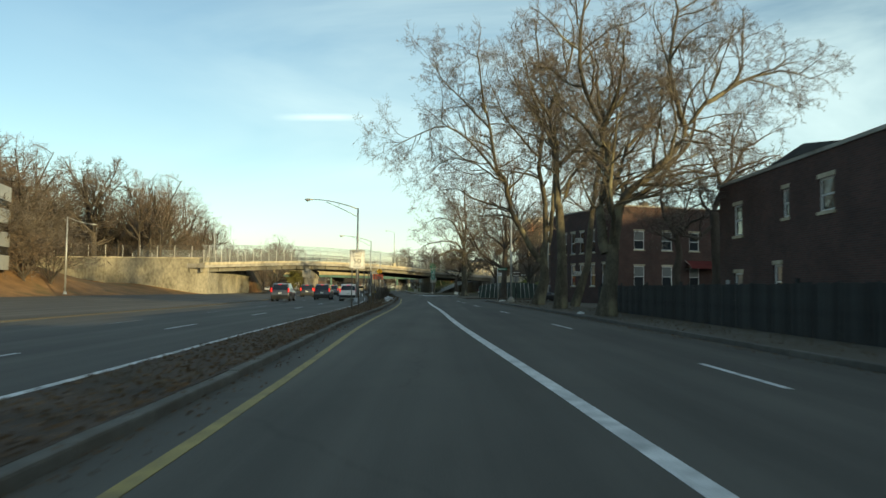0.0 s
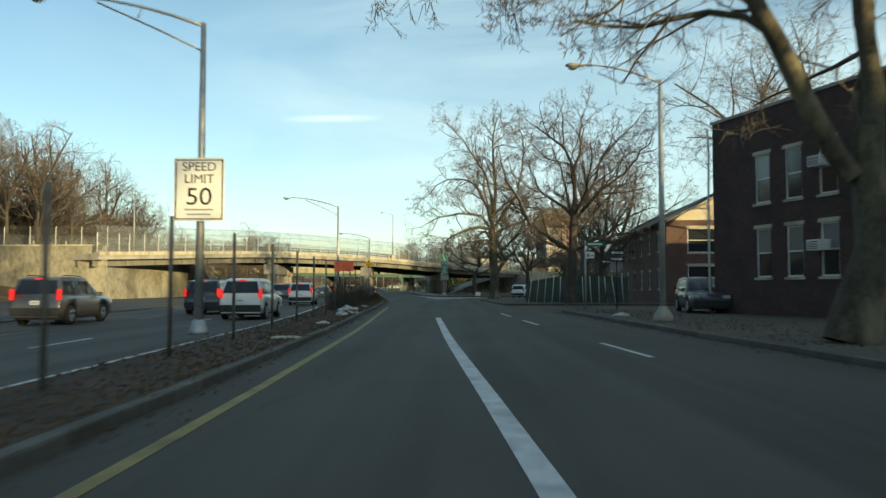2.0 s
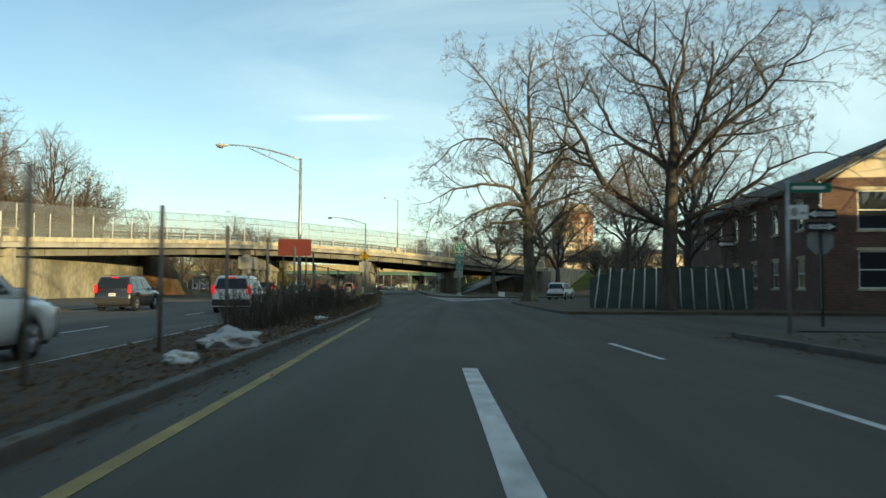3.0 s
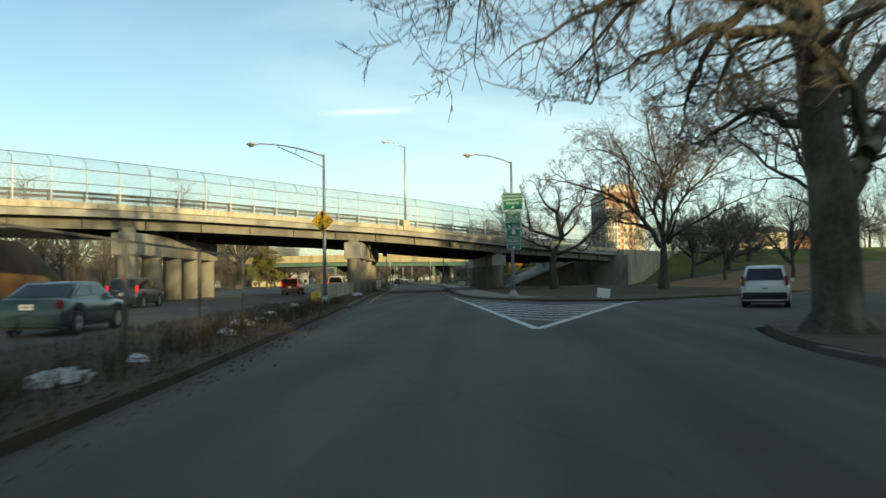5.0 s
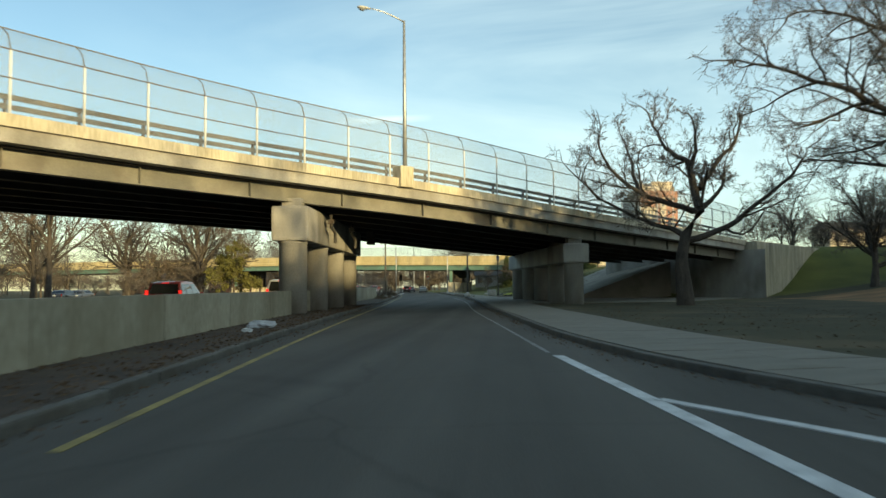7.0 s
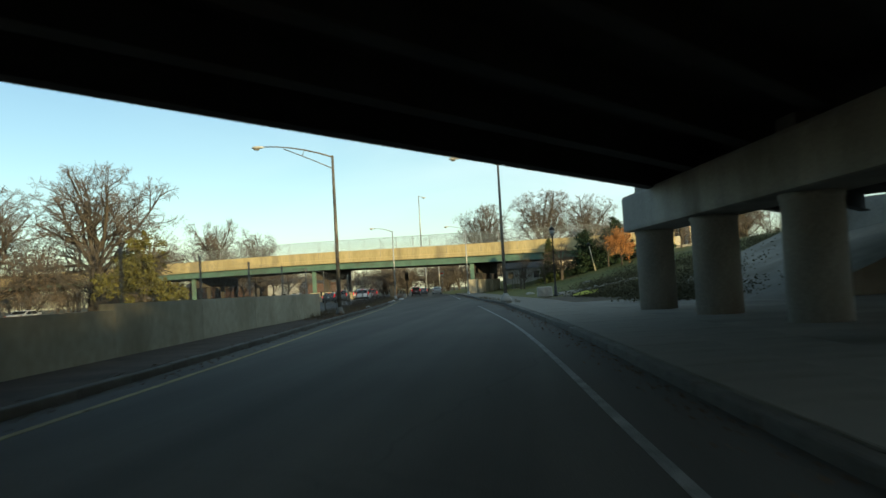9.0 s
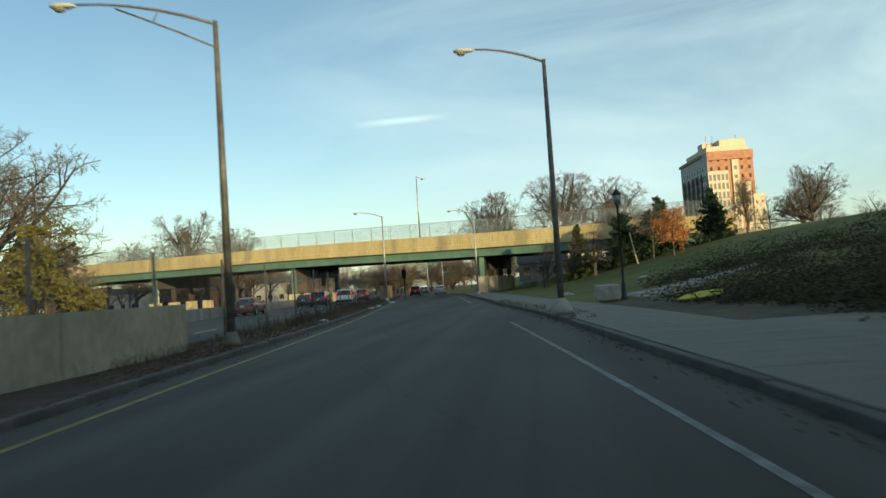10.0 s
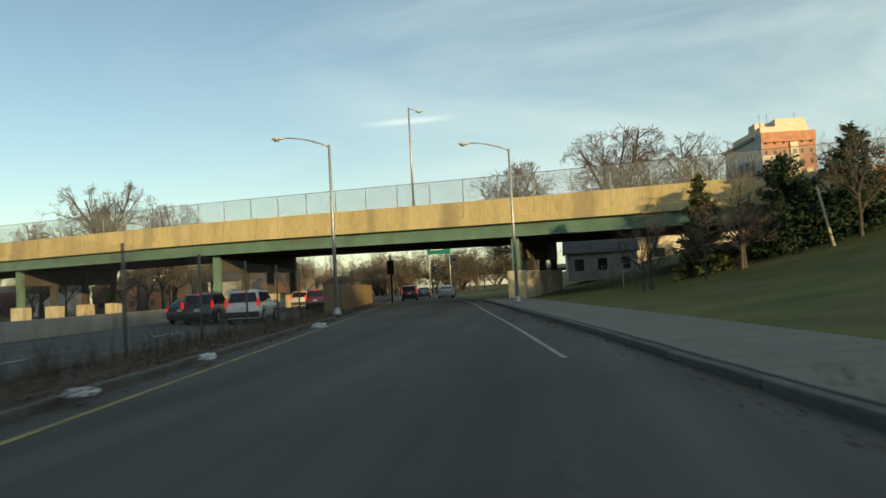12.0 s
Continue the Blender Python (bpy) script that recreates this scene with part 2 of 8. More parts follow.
PAVING = material("sidewalk_concrete", (0.150, 0.139, 0.115), (0.245, 0.228, 0.192), 0.6, 0.92, 0.2, fine=40, rand=0.04, rust=(0.125, 0.110, 0.085))
KERB = material("kerb_stone", (0.06, 0.057, 0.05), (0.145, 0.138, 0.122), 2.0, 0.85, 0.3, fine=40, rand=0.15, rust=(0.07, 0.062, 0.05))
WHITE_LINE = material("worn_white_paint", (0.34, 0.35, 0.35), (0.74, 0.75, 0.75), 3.0, 0.7, 0.1, fine=70, rust=(0.30, 0.31, 0.31))
FAINT_LINE = material("faded_white_paint", (0.075, 0.075, 0.074), (0.30, 0.30, 0.29), 3.0, 0.7, 0.1, fine=70, rust=(0.16, 0.16, 0.16))
WORN_LINE = material("thin_white_paint", (0.14, 0.14, 0.138), (0.46, 0.46, 0.45), 3.0, 0.7, 0.1, fine=70, rust=(0.2, 0.2, 0.2))
YELLOW_LINE = material("worn_yellow_paint", (0.15, 0.12, 0.045), (0.36, 0.28, 0.09), 2.0, 0.7, 0.1, fine=70, rust=(0.14, 0.11, 0.05))
STEEL = material("galvanised_steel", (0.30, 0.31, 0.31), (0.48, 0.49, 0.49), 6.0, 0.45, 0.05, metal=0.6, fine=40)
STEEL_DARK = material("dull_steel_post", (0.10, 0.095, 0.085), (0.20, 0.185, 0.16), 5.0, 0.6, 0.1, metal=0.3, rust=(0.13, 0.075, 0.04))
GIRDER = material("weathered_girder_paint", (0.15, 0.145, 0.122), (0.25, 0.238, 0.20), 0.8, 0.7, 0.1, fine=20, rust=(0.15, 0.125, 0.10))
# dark tone for hidden steel: under-deck shade put into the colour, with rust blotches
GIRDER_DARK = material("shade_darkened_steel", (0.045, 0.040, 0.036), (0.09, 0.081, 0.072), 0.8, 0.85, 0.1, rust=(0.06, 0.04, 0.03))
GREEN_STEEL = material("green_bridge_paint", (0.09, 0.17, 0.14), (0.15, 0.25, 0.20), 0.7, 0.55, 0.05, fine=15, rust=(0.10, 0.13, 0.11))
BRICK_RED = brickwork("dark_red_brick", (0.055, 0.027, 0.023), (0.088, 0.043, 0.035), (0.075, 0.066, 0.06))
BRICK_BROWN = brickwork("brown_brick", (0.10, 0.052, 0.04), (0.15, 0.078, 0.06), (0.14, 0.12, 0.11))
BRICK_TOWER = brickwork("orange_brick", (0.42, 0.17, 0.10), (0.50, 0.22, 0.13), (0.4, 0.3, 0.24))
STUCCO = material("cream_stucco", (0.55, 0.47, 0.36), (0.72, 0.63, 0.50), 1.0, 0.85, 0.1)
PALE_PANEL = material("pale_grey_panel", (0.26, 0.28, 0.29), (0.36, 0.38, 0.385), 1.0, 0.6, 0.05)
WHITE_PAINT = material("white_trim_paint", (0.62, 0.62, 0.60), (0.80, 0.80, 0.78), 3.0, 0.5, 0.03)
ROOFING = material("grey_shingle", (0.055, 0.055, 0.056), (0.12, 0.118, 0.115), 1.5, 0.9, 0.3, fine=30)
# pale blotches are bark mottling plus patches of sun painted in
BARK_PLANE = material("mottled_sun_patched_bark", (0.042, 0.036, 0.027), (0.135, 0.118, 0.085), 2.2, 0.95, 0.8, fine=14, stretch=(1, 1, 0.5), rust=(0.25, 0.225, 0.145))
BARK = material("grey_brown_bark", (0.042, 0.035, 0.029), (0.115, 0.096, 0.078), 5.0, 0.95, 0.5, fine=30, stretch=(1, 1, 0.3))
TWIG = material("bare_twigs", (0.092, 0.079, 0.068), (0.19, 0.162, 0.138), 2.0, 0.95, 0.0)
TWIG_RED = material("reddish_twigs", (0.13, 0.098, 0.077), (0.25, 0.188, 0.145), 2.0, 0.95, 0.0)
NEEDLES = material("conifer_needles", (0.012, 0.028, 0.016), (0.04, 0.07, 0.035), 3.0, 0.9, 0.2)
SPRUCE = material("green_spruce_needles", (0.022, 0.036, 0.014), (0.075, 0.092, 0.03), 3.0, 0.9, 0.2)
SHRUB_YELLOW = material("yellow_green_leaves", (0.066, 0.066, 0.018), (0.165, 0.150, 0.042), 3.0, 0.9, 0.2)
OAK_LEAF = material("russet_oak_leaves", (0.30, 0.125, 0.045), (0.52, 0.25, 0.10), 3.0, 0.9, 0.1)
GLASS = glazing("window_glass", (0.03, 0.035, 0.04))
GLASS_PALE = glazing("drawn_blind_behind_glass", (0.20, 0.205, 0.20), 0.15)
CHAIN = wire_mesh("chain_link_wire", (0.15, 0.15, 0.145), 0.07, 0.0055)
CHAIN_FINE = wire_mesh("bridge_fence_wire", (0.27, 0.29, 0.29), 0.045, 0.0085)
BLACK_PAINT = material("black_enamel", (0.012, 0.013, 0.013), (0.03, 0.03, 0.03), 4.0, 0.4, 0.02)
RUBBER = material("tyre_rubber", (0.012, 0.012, 0.012), (0.03, 0.03, 0.03), 5.0, 0.9, 0.1)

# ---- builders ----


def mesh_of(name, bm, *mats):
    me = bpy.data.meshes.new(name)
    bm.to_mesh(me)
    bm.free()
    for m in mats:
        me.materials.append(m)
    return me


def part(name, bm, mat, parent, label=""):
    """One mesh object under a thing."""
    ob = new(name, bm if isinstance(bm, bpy.types.Mesh) else mesh_of(name, bm, mat))
    ob.parent = parent
    return tagged(ob, label)


def thing(name, label, category, m=None, group="", kind=""):
    ob = new(name)
    ob.empty_display_size = 0.2
    if m is not None:
        ob.matrix_basis = m
    return tagged(ob, label, category, group, kind)


def single(name, bm, mat, label, category, m=None, group="", kind=""):
    ob = new(name, bm if isinstance(bm, bpy.types.Mesh) else mesh_of(name, bm, mat))
    if m is not None:
        ob.matrix_basis = m
    return tagged(ob, label, category, group, kind)


def box(bm, x0, x1, y0, y1, z0, z1, bevel=0.0, mi=0):
    """An axis-aligned block, with bevelled edges where asked."""
    made = bmesh.ops.create_cube(bm, size=1.0)
    for v in made["verts"]:
        v.co = ((x0 + x1) / 2 + v.co.x * (x1 - x0), (y0 + y1) / 2 + v.co.y * (y1 - y0), (z0 + z1) / 2 + v.co.z * (z1 - z0))
    faces = {f for v in made["verts"] for f in v.link_faces}
    if bevel:
        edges = list({e for f in faces for e in f.edges})
        res = bmesh.ops.bevel(bm, geom=edges, offset=bevel, segments=2, affect="EDGES", profile=0.6)
        faces = set(res["faces"]) | {f for f in faces if f.is_valid}
    for f in faces:
        f.material_index = mi
    return bm


def blk(x0, x1, y0, y1, z0, z1, bevel=0.0):
    return box(bmesh.new(), x0, x1, y0, y1, z0, z1, bevel)


def tube(bm, pts, radii, sides=8, cap=True):
    """A round bar through the points."""
    pts = [Vector(p) for p in pts]
    rings = []
    for i, p in enumerate(pts):
        d = (pts[min(i + 1, len(pts) - 1)] - pts[max(i - 1, 0)]).normalized()
        u = d.cross(Vector((0, 0, 1)) if abs(d.z) < 0.9 else Vector((1, 0, 0))).normalized()
        w = d.cross(u)
        r = radii[i] if hasattr(radii, "__len__") else radii
        rings.append([bm.verts.new(p + r * (math.cos(a) * u + math.sin(a) * w)) for a in (2 * math.pi * k / sides for k in range(sides))])
    for a, b in zip(rings, rings[1:]):
        for k in range(sides):
            bm.faces.new((a[k], a[(k + 1) % sides], b[(k + 1) % sides], b[k])).smooth = True
    if cap:
        bm.faces.new(rings[0][::-1]), bm.faces.new(rings[-1])
    bmesh.ops.recalc_face_normals(bm, faces=bm.faces)
    return bm


def rod(pts, radii, sides=8):
    return tube(bmesh.new(), pts, radii, sides)


def lathe(bm, rows, sides=16, centre=(0, 0)):
    """A turned shape from rows of radius and height."""
    rings = [[bm.verts.new((centre[0] + r * math.cos(2 * math.pi * k / sides), centre[1] + r * math.sin(2 * math.pi * k / sides), z)) for k in range(sides)] for r, z in rows]
    for a, b in zip(rings, rings[1:]):
        for k in range(sides):
            bm.faces.new((a[k], a[(k + 1) % sides], b[(k + 1) % sides], b[k])).smooth = True
    bm.faces.new(rings[0][::-1]), bm.faces.new(rings[-1])
    return bm


def curve_of(*pairs):
    """A line in plan: x as a function of y."""
    ys, xs = [p[0] for p in pairs], [p[1] for p in pairs]

    def at(y):
        # a smoothed straight-line table
        return float(np.mean([np.interp(y + d, ys, xs) for d in (-6, -3, 0, 3, 6)]))
    return at


def strip(left, right, y0, y1, z0, z1, step=3.0):
    """A slab between two plan lines, from height z0 to z1 (numbers, or functions of x and y for the top)."""
    bm = bmesh.new()
    n = max(2, int(round((y1 - y0) / step)) + 1)
    rows = []
    for i in range(n):
        y = y0 + (y1 - y0) * i / (n - 1)
        a, b = left(y), right(y)
        rows.append([bm.verts.new(c) for c in ((a, y, z0), (a, y, z1), (b, y, z1), (b, y, z0))])
    for p, q in zip(rows, rows[1:]):
        for k in range(4):
            bm.faces.new((p[k], p[(k + 1) % 4], q[(k + 1) % 4], q[k]))
    bm.faces.new(rows[0]), bm.faces.new(rows[-1][::-1])
    bmesh.ops.recalc_face_normals(bm, faces=bm.faces)
    return bm


def shifted(f, d):
    return lambda y: f(y) + d


# plan lines, x by y
EDGE = curve_of((-80, -3.0), (8, -3.4), (30, -4.15), (52, -4.25), (63, -4.55), (73, -4.8), (79, -5.2), (100, -6.1), (117, -7.1), (129, -8.4), (138, -9.3), (147, -10.2), (156, -11.3), (168, -12.7), (183, -14.2), (212, -16.9), (222, -18.1), (242, -20.1), (250, -21.0), (263, -22.7), (295, -27.0), (330, -32.0), (420, -46.0))
EXPRESS = curve_of((-80, -5.0), (10, -5.5), (21, -5.9), (33, -6.15), (55, -6.6), (62, -6.9), (77, -7.75), (91, -9.1), (124, -12.6), (142, -14.6), (160, -16.2), (185, -18.2), (212, -20.2), (237, -22.4), (250, -23.7), (266, -25.7), (300, -30.4), (330, -35.0), (420, -50.0))
KERB_A = curve_of((-80, 7.6), (14, 7.4), (22, 7.1), (45, 6.6), (61, 5.7), (80, 5.1), (90, 4.8))
KERB_B = curve_of((95, 3.4), (101, 3.0), (121, 2.2), (130, 2.0))
KERB_C = curve_of((150, 0.2), (154, -1.6), (157, -3.0), (160, -4.0), (166, -5.2), (180, -6.3), (196, -7.7), (209, -8.4), (224, -9.6), (243, -11.3), (252, -12.7), (258, -13.5), (272, -15.0), (295, -18.0), (314, -20.6), (360, -28.0), (420, -38.0))
BANK = curve_of((-80, -46.0), (60, -49.0), (95, -48.0), (110, -46.0), (126, -42.5), (134, -41.6), (161, -41.2), (200, -40.0))


def smooth(t):
    t = min(1.0, max(0.0, t))
    return t * t * (3 - 2 * t)


def terrain(x, y):
    """Height of the natural ground."""
    z = -0.10
    # the park slope and ramp embankment, to the right of the ramp road past the bridge
    u = x - (KERB_C(y) + 3.6)
    z += 5.4 * smooth(u / 34.0) * smooth((y - 221) / 15.0) * (1 - 0.25 * smooth((y - 330) / 40.0))
    z += 0.15 * smooth(u / 0.6) * smooth((y - 160) / 6.0)
    # gentle rise behind the island
    if y < 237:
        z += 2.6 * smooth((u - 20.0) / 25.0) * smooth((y - 158) / 12.0) * (1 - smooth((y - 221) / 15.0))
    # the wooded bank on the far side of the expressway
    v = BANK(y) - x
    behind = smooth((y - 132.1) / 0.5)
    low_bank = 6.6 * smooth((v + 3.0) / 17.0) * (1 - 0.72 * smooth((y - 92) / 32.0))
    z += (low_bank * (1 - behind) + 5.2 * smooth((v - 0.9) / 0.8) * behind) * (1 - smooth((y - 172) / 10.0))
    z += 3.0 * smooth((v - 18.0) / 60.0) * (1 - smooth((y - 120) / 40.0))
    return z

# ---- ground and roads ----


def ground_sheet():
    xs = np.unique(np.concatenate([np.linspace(-2600, -160, 14), np.arange(-160, -66, 8.0), np.arange(-66, -38, 1.0), np.arange(-38, 45, 2.0), np.arange(45, 160, 8.0), np.linspace(160, 2600, 14)]))
    ys = np.unique(np.concatenate([np.linspace(-900, -80, 8), np.arange(-80, 420, 3.0), [132.05, 132.65], np.linspace(420, 3600, 16)]))
    verts = [(x, y, terrain(x, y)) for y in ys for x in xs]
    w = len(xs)
    faces = [(j * w + i, j * w + i + 1, (j + 1) * w + i + 1, (j + 1) * w + i) for j in range(len(ys) - 1) for i in range(w - 1)]
    me = bpy.data.meshes.new("ground")
    me.from_pydata(verts, [], faces)
    for m in (LAWN, LITTER, EARTH, PARK_GRASS):
        me.materials.append(m)
    for p in me.polygons:
        p.use_smooth = True
        x, y, _ = p.center
        if x < BANK(y) + 4 and y < 190:
            p.material_index = 1
        elif x > 4 and y < 150:
            p.material_index = 2
        elif y > 155 and x > 16 and y < 215:
            p.material_index = 1
        elif 218 < y < 251 and KERB_C(y) < x < KERB_C(y) + 9.0:
            p.material_index = 2
        elif y > 221 and x > KERB_C(y):
            p.material_index = 3
    return new("ground", me)


tagged(ground_sheet(), "winter lawn and leaf-littered banks beside the roads", "ground", kind="structure")


def setting(name, bm, mat, label, category):
    return tagged(new(name, mesh_of(name, bm, mat)), label, category, kind="structure")


def polygon_slab(pts, z0, z1):
    bm = bmesh.new()
    lo, hi = [bm.verts.new((*p, z0)) for p in pts], [bm.verts.new((*p, z1)) for p in pts]
    bm.faces.new(lo[::-1]), bm.faces.new(hi)
    for k in range(len(pts)):
        bm.faces.new((lo[k], lo[(k + 1) % len(pts)], hi[(k + 1) % len(pts)], hi[k]))
    bmesh.ops.recalc_face_normals(bm, faces=bm.faces)
    return bm


def road_polygon():
    left = [(EDGE(y) - 0.1, y) for y in np.arange(-80, 421, 6.0)]
    right = [(KERB_C(y) + 0.05, y) for y in np.arange(420, 153, -4.0)]
    right += [(0.0, 152.6), (4.2, 151.2), (12.0, 158.5), (24.0, 170.0), (60.0, 204.0), (74.0, 190.0), (30.0, 150.0), (17.0, 141.5), (9.5, 135.5), (5.5, 132.6), (3.2, 129.6), (2.4, 126.0), (2.2, 124.0)]
    right += [(KERB_B(y) + 0.05, y) for y in np.arange(121, 103, -4.0)] + [(4.2, 101.5), (60.0, 96.0), (60.0, 86.0), (8.0, 89.0)]
    right += [(KERB_A(y) + 0.05, y) for y in np.arange(86, -81, -4.0)]
    return left + right


road = setting("road_ramp", polygon_slab(road_polygon(), -0.4, 0.0), ASPHALT, "dark grey asphalt ramp road with worn paint", "road")
express = setting("road_expressway", strip(shifted(EXPRESS, -10.2), shifted(EXPRESS, 0.3), -80, 420, -0.4, 0.0), ASPHALT_OLD, "grey asphalt expressway with three lanes", "road")
opposite = setting("road_opposite", strip(lambda y: min(BANK(y) + 1.5, EXPRESS(y) - 24.0), shifted(EXPRESS, -11.0), -80, 420, -0.4, -0.01), ASPHALT_OLD, "far carriageway of the expressway", "road")
median = setting("median", strip(shifted(EXPRESS, 0.3), shifted(EDGE, -0.1), -80, 420, -0.3, 0.13), MEDIAN, "raised median of earth, weeds and dead leaves", "median")


def line_piece(f, half, y0, y1, z=0.006):
    return strip(shifted(f, -half), shifted(f, half), y0, y1, 0.0015, z, 4.0)


def paint(name, bm, mat, label):
    return tagged(new(name, mesh_of(name, bm, mat)), label, "road marking", kind="structure")


WHITE_MAIN = curve_of((-80, 5.0), (8, 1.40), (18, 0.88), (31, 0.22), (35, 0.12), (53, -0.5), (64, -1.1), (74, -1.4), (90, -2.0))
paint("lane_line", line_piece(WHITE_MAIN, 0.115, -80, 78.6), WHITE_LINE, "wide solid white lane line, worn")
paint("edge_line", line_piece(shifted(EDGE, 0.78), 0.075, -80, 96), YELLOW_LINE, "worn yellow edge line beside the median")
paint("edge_line", line_piece(shifted(EDGE, 0.78), 0.06, 155, 420), YELLOW_LINE, "worn yellow edge line beside the median")
paint("edge_line", line_piece(shifted(EXPRESS, -0.25), 0.07, -80, 420), WHITE_LINE, "white edge line of the expressway")
RIGHT_LINE = curve_of((150, -4.6), (163, -5.8), (172, -6.6), (191, -8.4), (210, -9.5), (216, -10.0), (231, -11.6), (239, -12.5), (267, -16.0), (274, -16.7), (297, -19.6), (306, -20.5), (360, -29.0))
paint("edge_line", line_piece(RIGHT_LINE, 0.05, 164, 238.7), FAINT_LINE, "faded white edge line")
paint("edge_line", line_piece(RIGHT_LINE, 0.05, 267, 350), WORN_LINE, "white edge line beside the kerb")
DASH = curve_of((20, 4.6), (44, 3.6), (50, 3.3), (72, 2.0), (84, 1.6), (110, -0.2))
for y in (12.0, 28.0, 44.4, 60.0, 72.3, 80.2):
    paint("lane_dash", line_piece(DASH, 0.06, y, y + 3.6), WHITE_LINE, "white lane dash")
for k in range(42):
    y = -60 + 12.2 * k
    if not 150 < y < 232:
        paint("lane_dash", line_piece(shifted(EXPRESS, -3.25), 0.05, y, y + 3.2), WHITE_LINE, "white lane dash")
    paint("lane_dash", line_piece(shifted(EXPRESS, -6.3), 0.05, y + 3, y + 6.2), FAINT_LINE, "faded white lane dash")


def bar(a, b, half, top=0.006):
    """A painted bar from a to b on the road."""
    a, b = Vector((*a, 0)), Vector((*b, 0))
    d = (b - a).normalized()
    n = Vector((-d.y, d.x, 0)) * half
    return polygon_slab([(p.x, p.y) for p in (a - n, b - n, b + n, a + n)], 0.0015, top)


GORE_TIP, GORE_L, GORE_R = (-2.1, 130.3), (-5.4, 163.5), (4.5, 150.6)
paint("gore_line", bar(GORE_TIP, (-4.2, 150.0), 0.12), WHITE_LINE, "white outline of the striped gore")
paint("gore_line", bar((-4.2, 150.0), (-5.75, 163.4), 0.10, 0.009), WHITE_LINE, "white outline of the striped gore")
paint("gore_line", bar(GORE_TIP, (3.4, 148.6), 0.13, 0.009), WHITE_LINE, "white outline of the striped gore")
paint("gore_line", bar((3.4, 148.6), (4.5, 151.0), 0.12, 0.012), WHITE_LINE, "white outline of the striped gore")
for k in range(8):
    f = 0.24 + 0.105 * k
    a = (-2.1 + f * -2.6, 130.3 + f * 24.0)
    mid = (-1.75 + f * 1.6, 130.3 + f * 16.2)
    b = (-2.1 + f * 5.6, 130.3 + f * 18.4)
    paint("gore_stripe", bar(a, mid, 0.10, 0.015), WHITE_LINE, "white gore stripe")
    paint("gore_stripe", bar(mid, b, 0.10, 0.018), WHITE_LINE, "white gore stripe")

paint("gore_stripe", bar((-5.02, 157.9), (-3.4, 155.2), 0.08, 0.015), WHITE_LINE, "white gore stripe")

# pavements
walk_a = setting("pavement", strip(KERB_A, lambda y: 60.0, -80, 86, -0.3, 0.13, 4.0), VERGE, "bare earth and paving verge before the houses", "pavement")
walk_b = setting("pavement", polygon_slab([(3.2, 101.4)] + [(KERB_B(y) + 0.1, y) for y in (104, 110, 116, 121)] + [(2.35, 124.0), (2.6, 126.0), (3.4, 129.4), (5.6, 132.3), (9.6, 135.2), (17.2, 141.2), (30.2, 149.5), (74, 189), (74, 101)], -0.3, 0.13), EARTH, "earth and paving corner under large trees", "pavement")
island = setting("pavement", polygon_slab([(KERB_C(y) + 0.1, y) for y in np.arange(216, 153, -4.0)] + [(0.1, 152.7), (4.1, 151.4), (11.8, 158.7), (23.8, 170.2), (59.5, 204)], -0.3, 0.10), LAWN, "grass island between the ramp road and the service road", "verge")

# ---- bridges ----


def run_line(pts, step=2.5):
    """Plan points with heights, taken at even steps, with the normal that points away from the road user."""
    p = np.array(pts, float)
    s = np.concatenate([[0], np.cumsum(np.hypot(*np.diff(p[:, :2], axis=0).T))])
    n = int(s[-1] / step) + 1
    ss = np.linspace(0, s[-1], n)
    q = np.stack([np.mean([np.interp(np.clip(ss + d, 0, s[-1]), s, p[:, k]) for d in (-5, 0, 5)], axis=0) for k in range(3)], 1)
    q[0], q[-1] = p[0], p[-1]
    t = np.gradient(q[:, :2], axis=0)
    t /= np.linalg.norm(t, axis=1)[:, None]
    return [(Vector((a[0], a[1], a[2])), Vector((-b[1], b[0], 0)), Vector((b[0], b[1], 0))) for a, b in zip(q, t)]


def sweep(line, prof, i0=0, i1=None):
    """A closed outline of (offset, height) pushed along a line."""
    bm = bmesh.new()
    rings = [[bm.verts.new(p + n * o + Vector((0, 0, z))) for o, z in prof] for p, n, _ in line[i0:i1]]
    k = len(prof)
    for a, b in zip(rings, rings[1:]):
        for j in range(k):
            bm.faces.new((a[j], a[(j + 1) % k], b[(j + 1) % k], b[j]))
    bm.faces.new(rings[0]), bm.faces.new(rings[-1][::-1])
    bmesh.ops.recalc_face_normals(bm, faces=bm.faces)
    return bm


def rect(o0, o1, z0, z1):
    return [(o0, z0), (o1, z0), (o1, z1), (o0, z1)]


def sheet(line, rows, i0=0, i1=None):
    """A thin sheet through rows of (offset, height), with a length-and-height map for its wires."""
    bm = bmesh.new()
    uv = bm.loops.layers.uv.new("UVMap")
    picked = line[i0:i1]
    grid, s = [], 0.0
    for i, (p, n, _) in enumerate(picked):
        if i:
            s += (p - picked[i - 1][0]).length
        grid.append([(bm.verts.new(p + n * o + Vector((0, 0, z))), (s, 0.3 * o + z)) for o, z in rows])
    for a, b in zip(grid, grid[1:]):
        for j in range(len(rows) - 1):
            quad = (a[j], b[j], b[j + 1], a[j + 1])
            f = bm.faces.new([v for v, _ in quad])
            for lp, (_, c) in zip(f.loops, quad):
                lp[uv].uv = c
    return bm


def local_bar(line, i, prof, length, t0=0.0):
    """A short piece of an outline at one station."""
    p, n, t = line[i]
    return sweep([(p + t * (t0 - length / 2), n, t), (p + t * (t0 + length / 2), n, t)], prof)


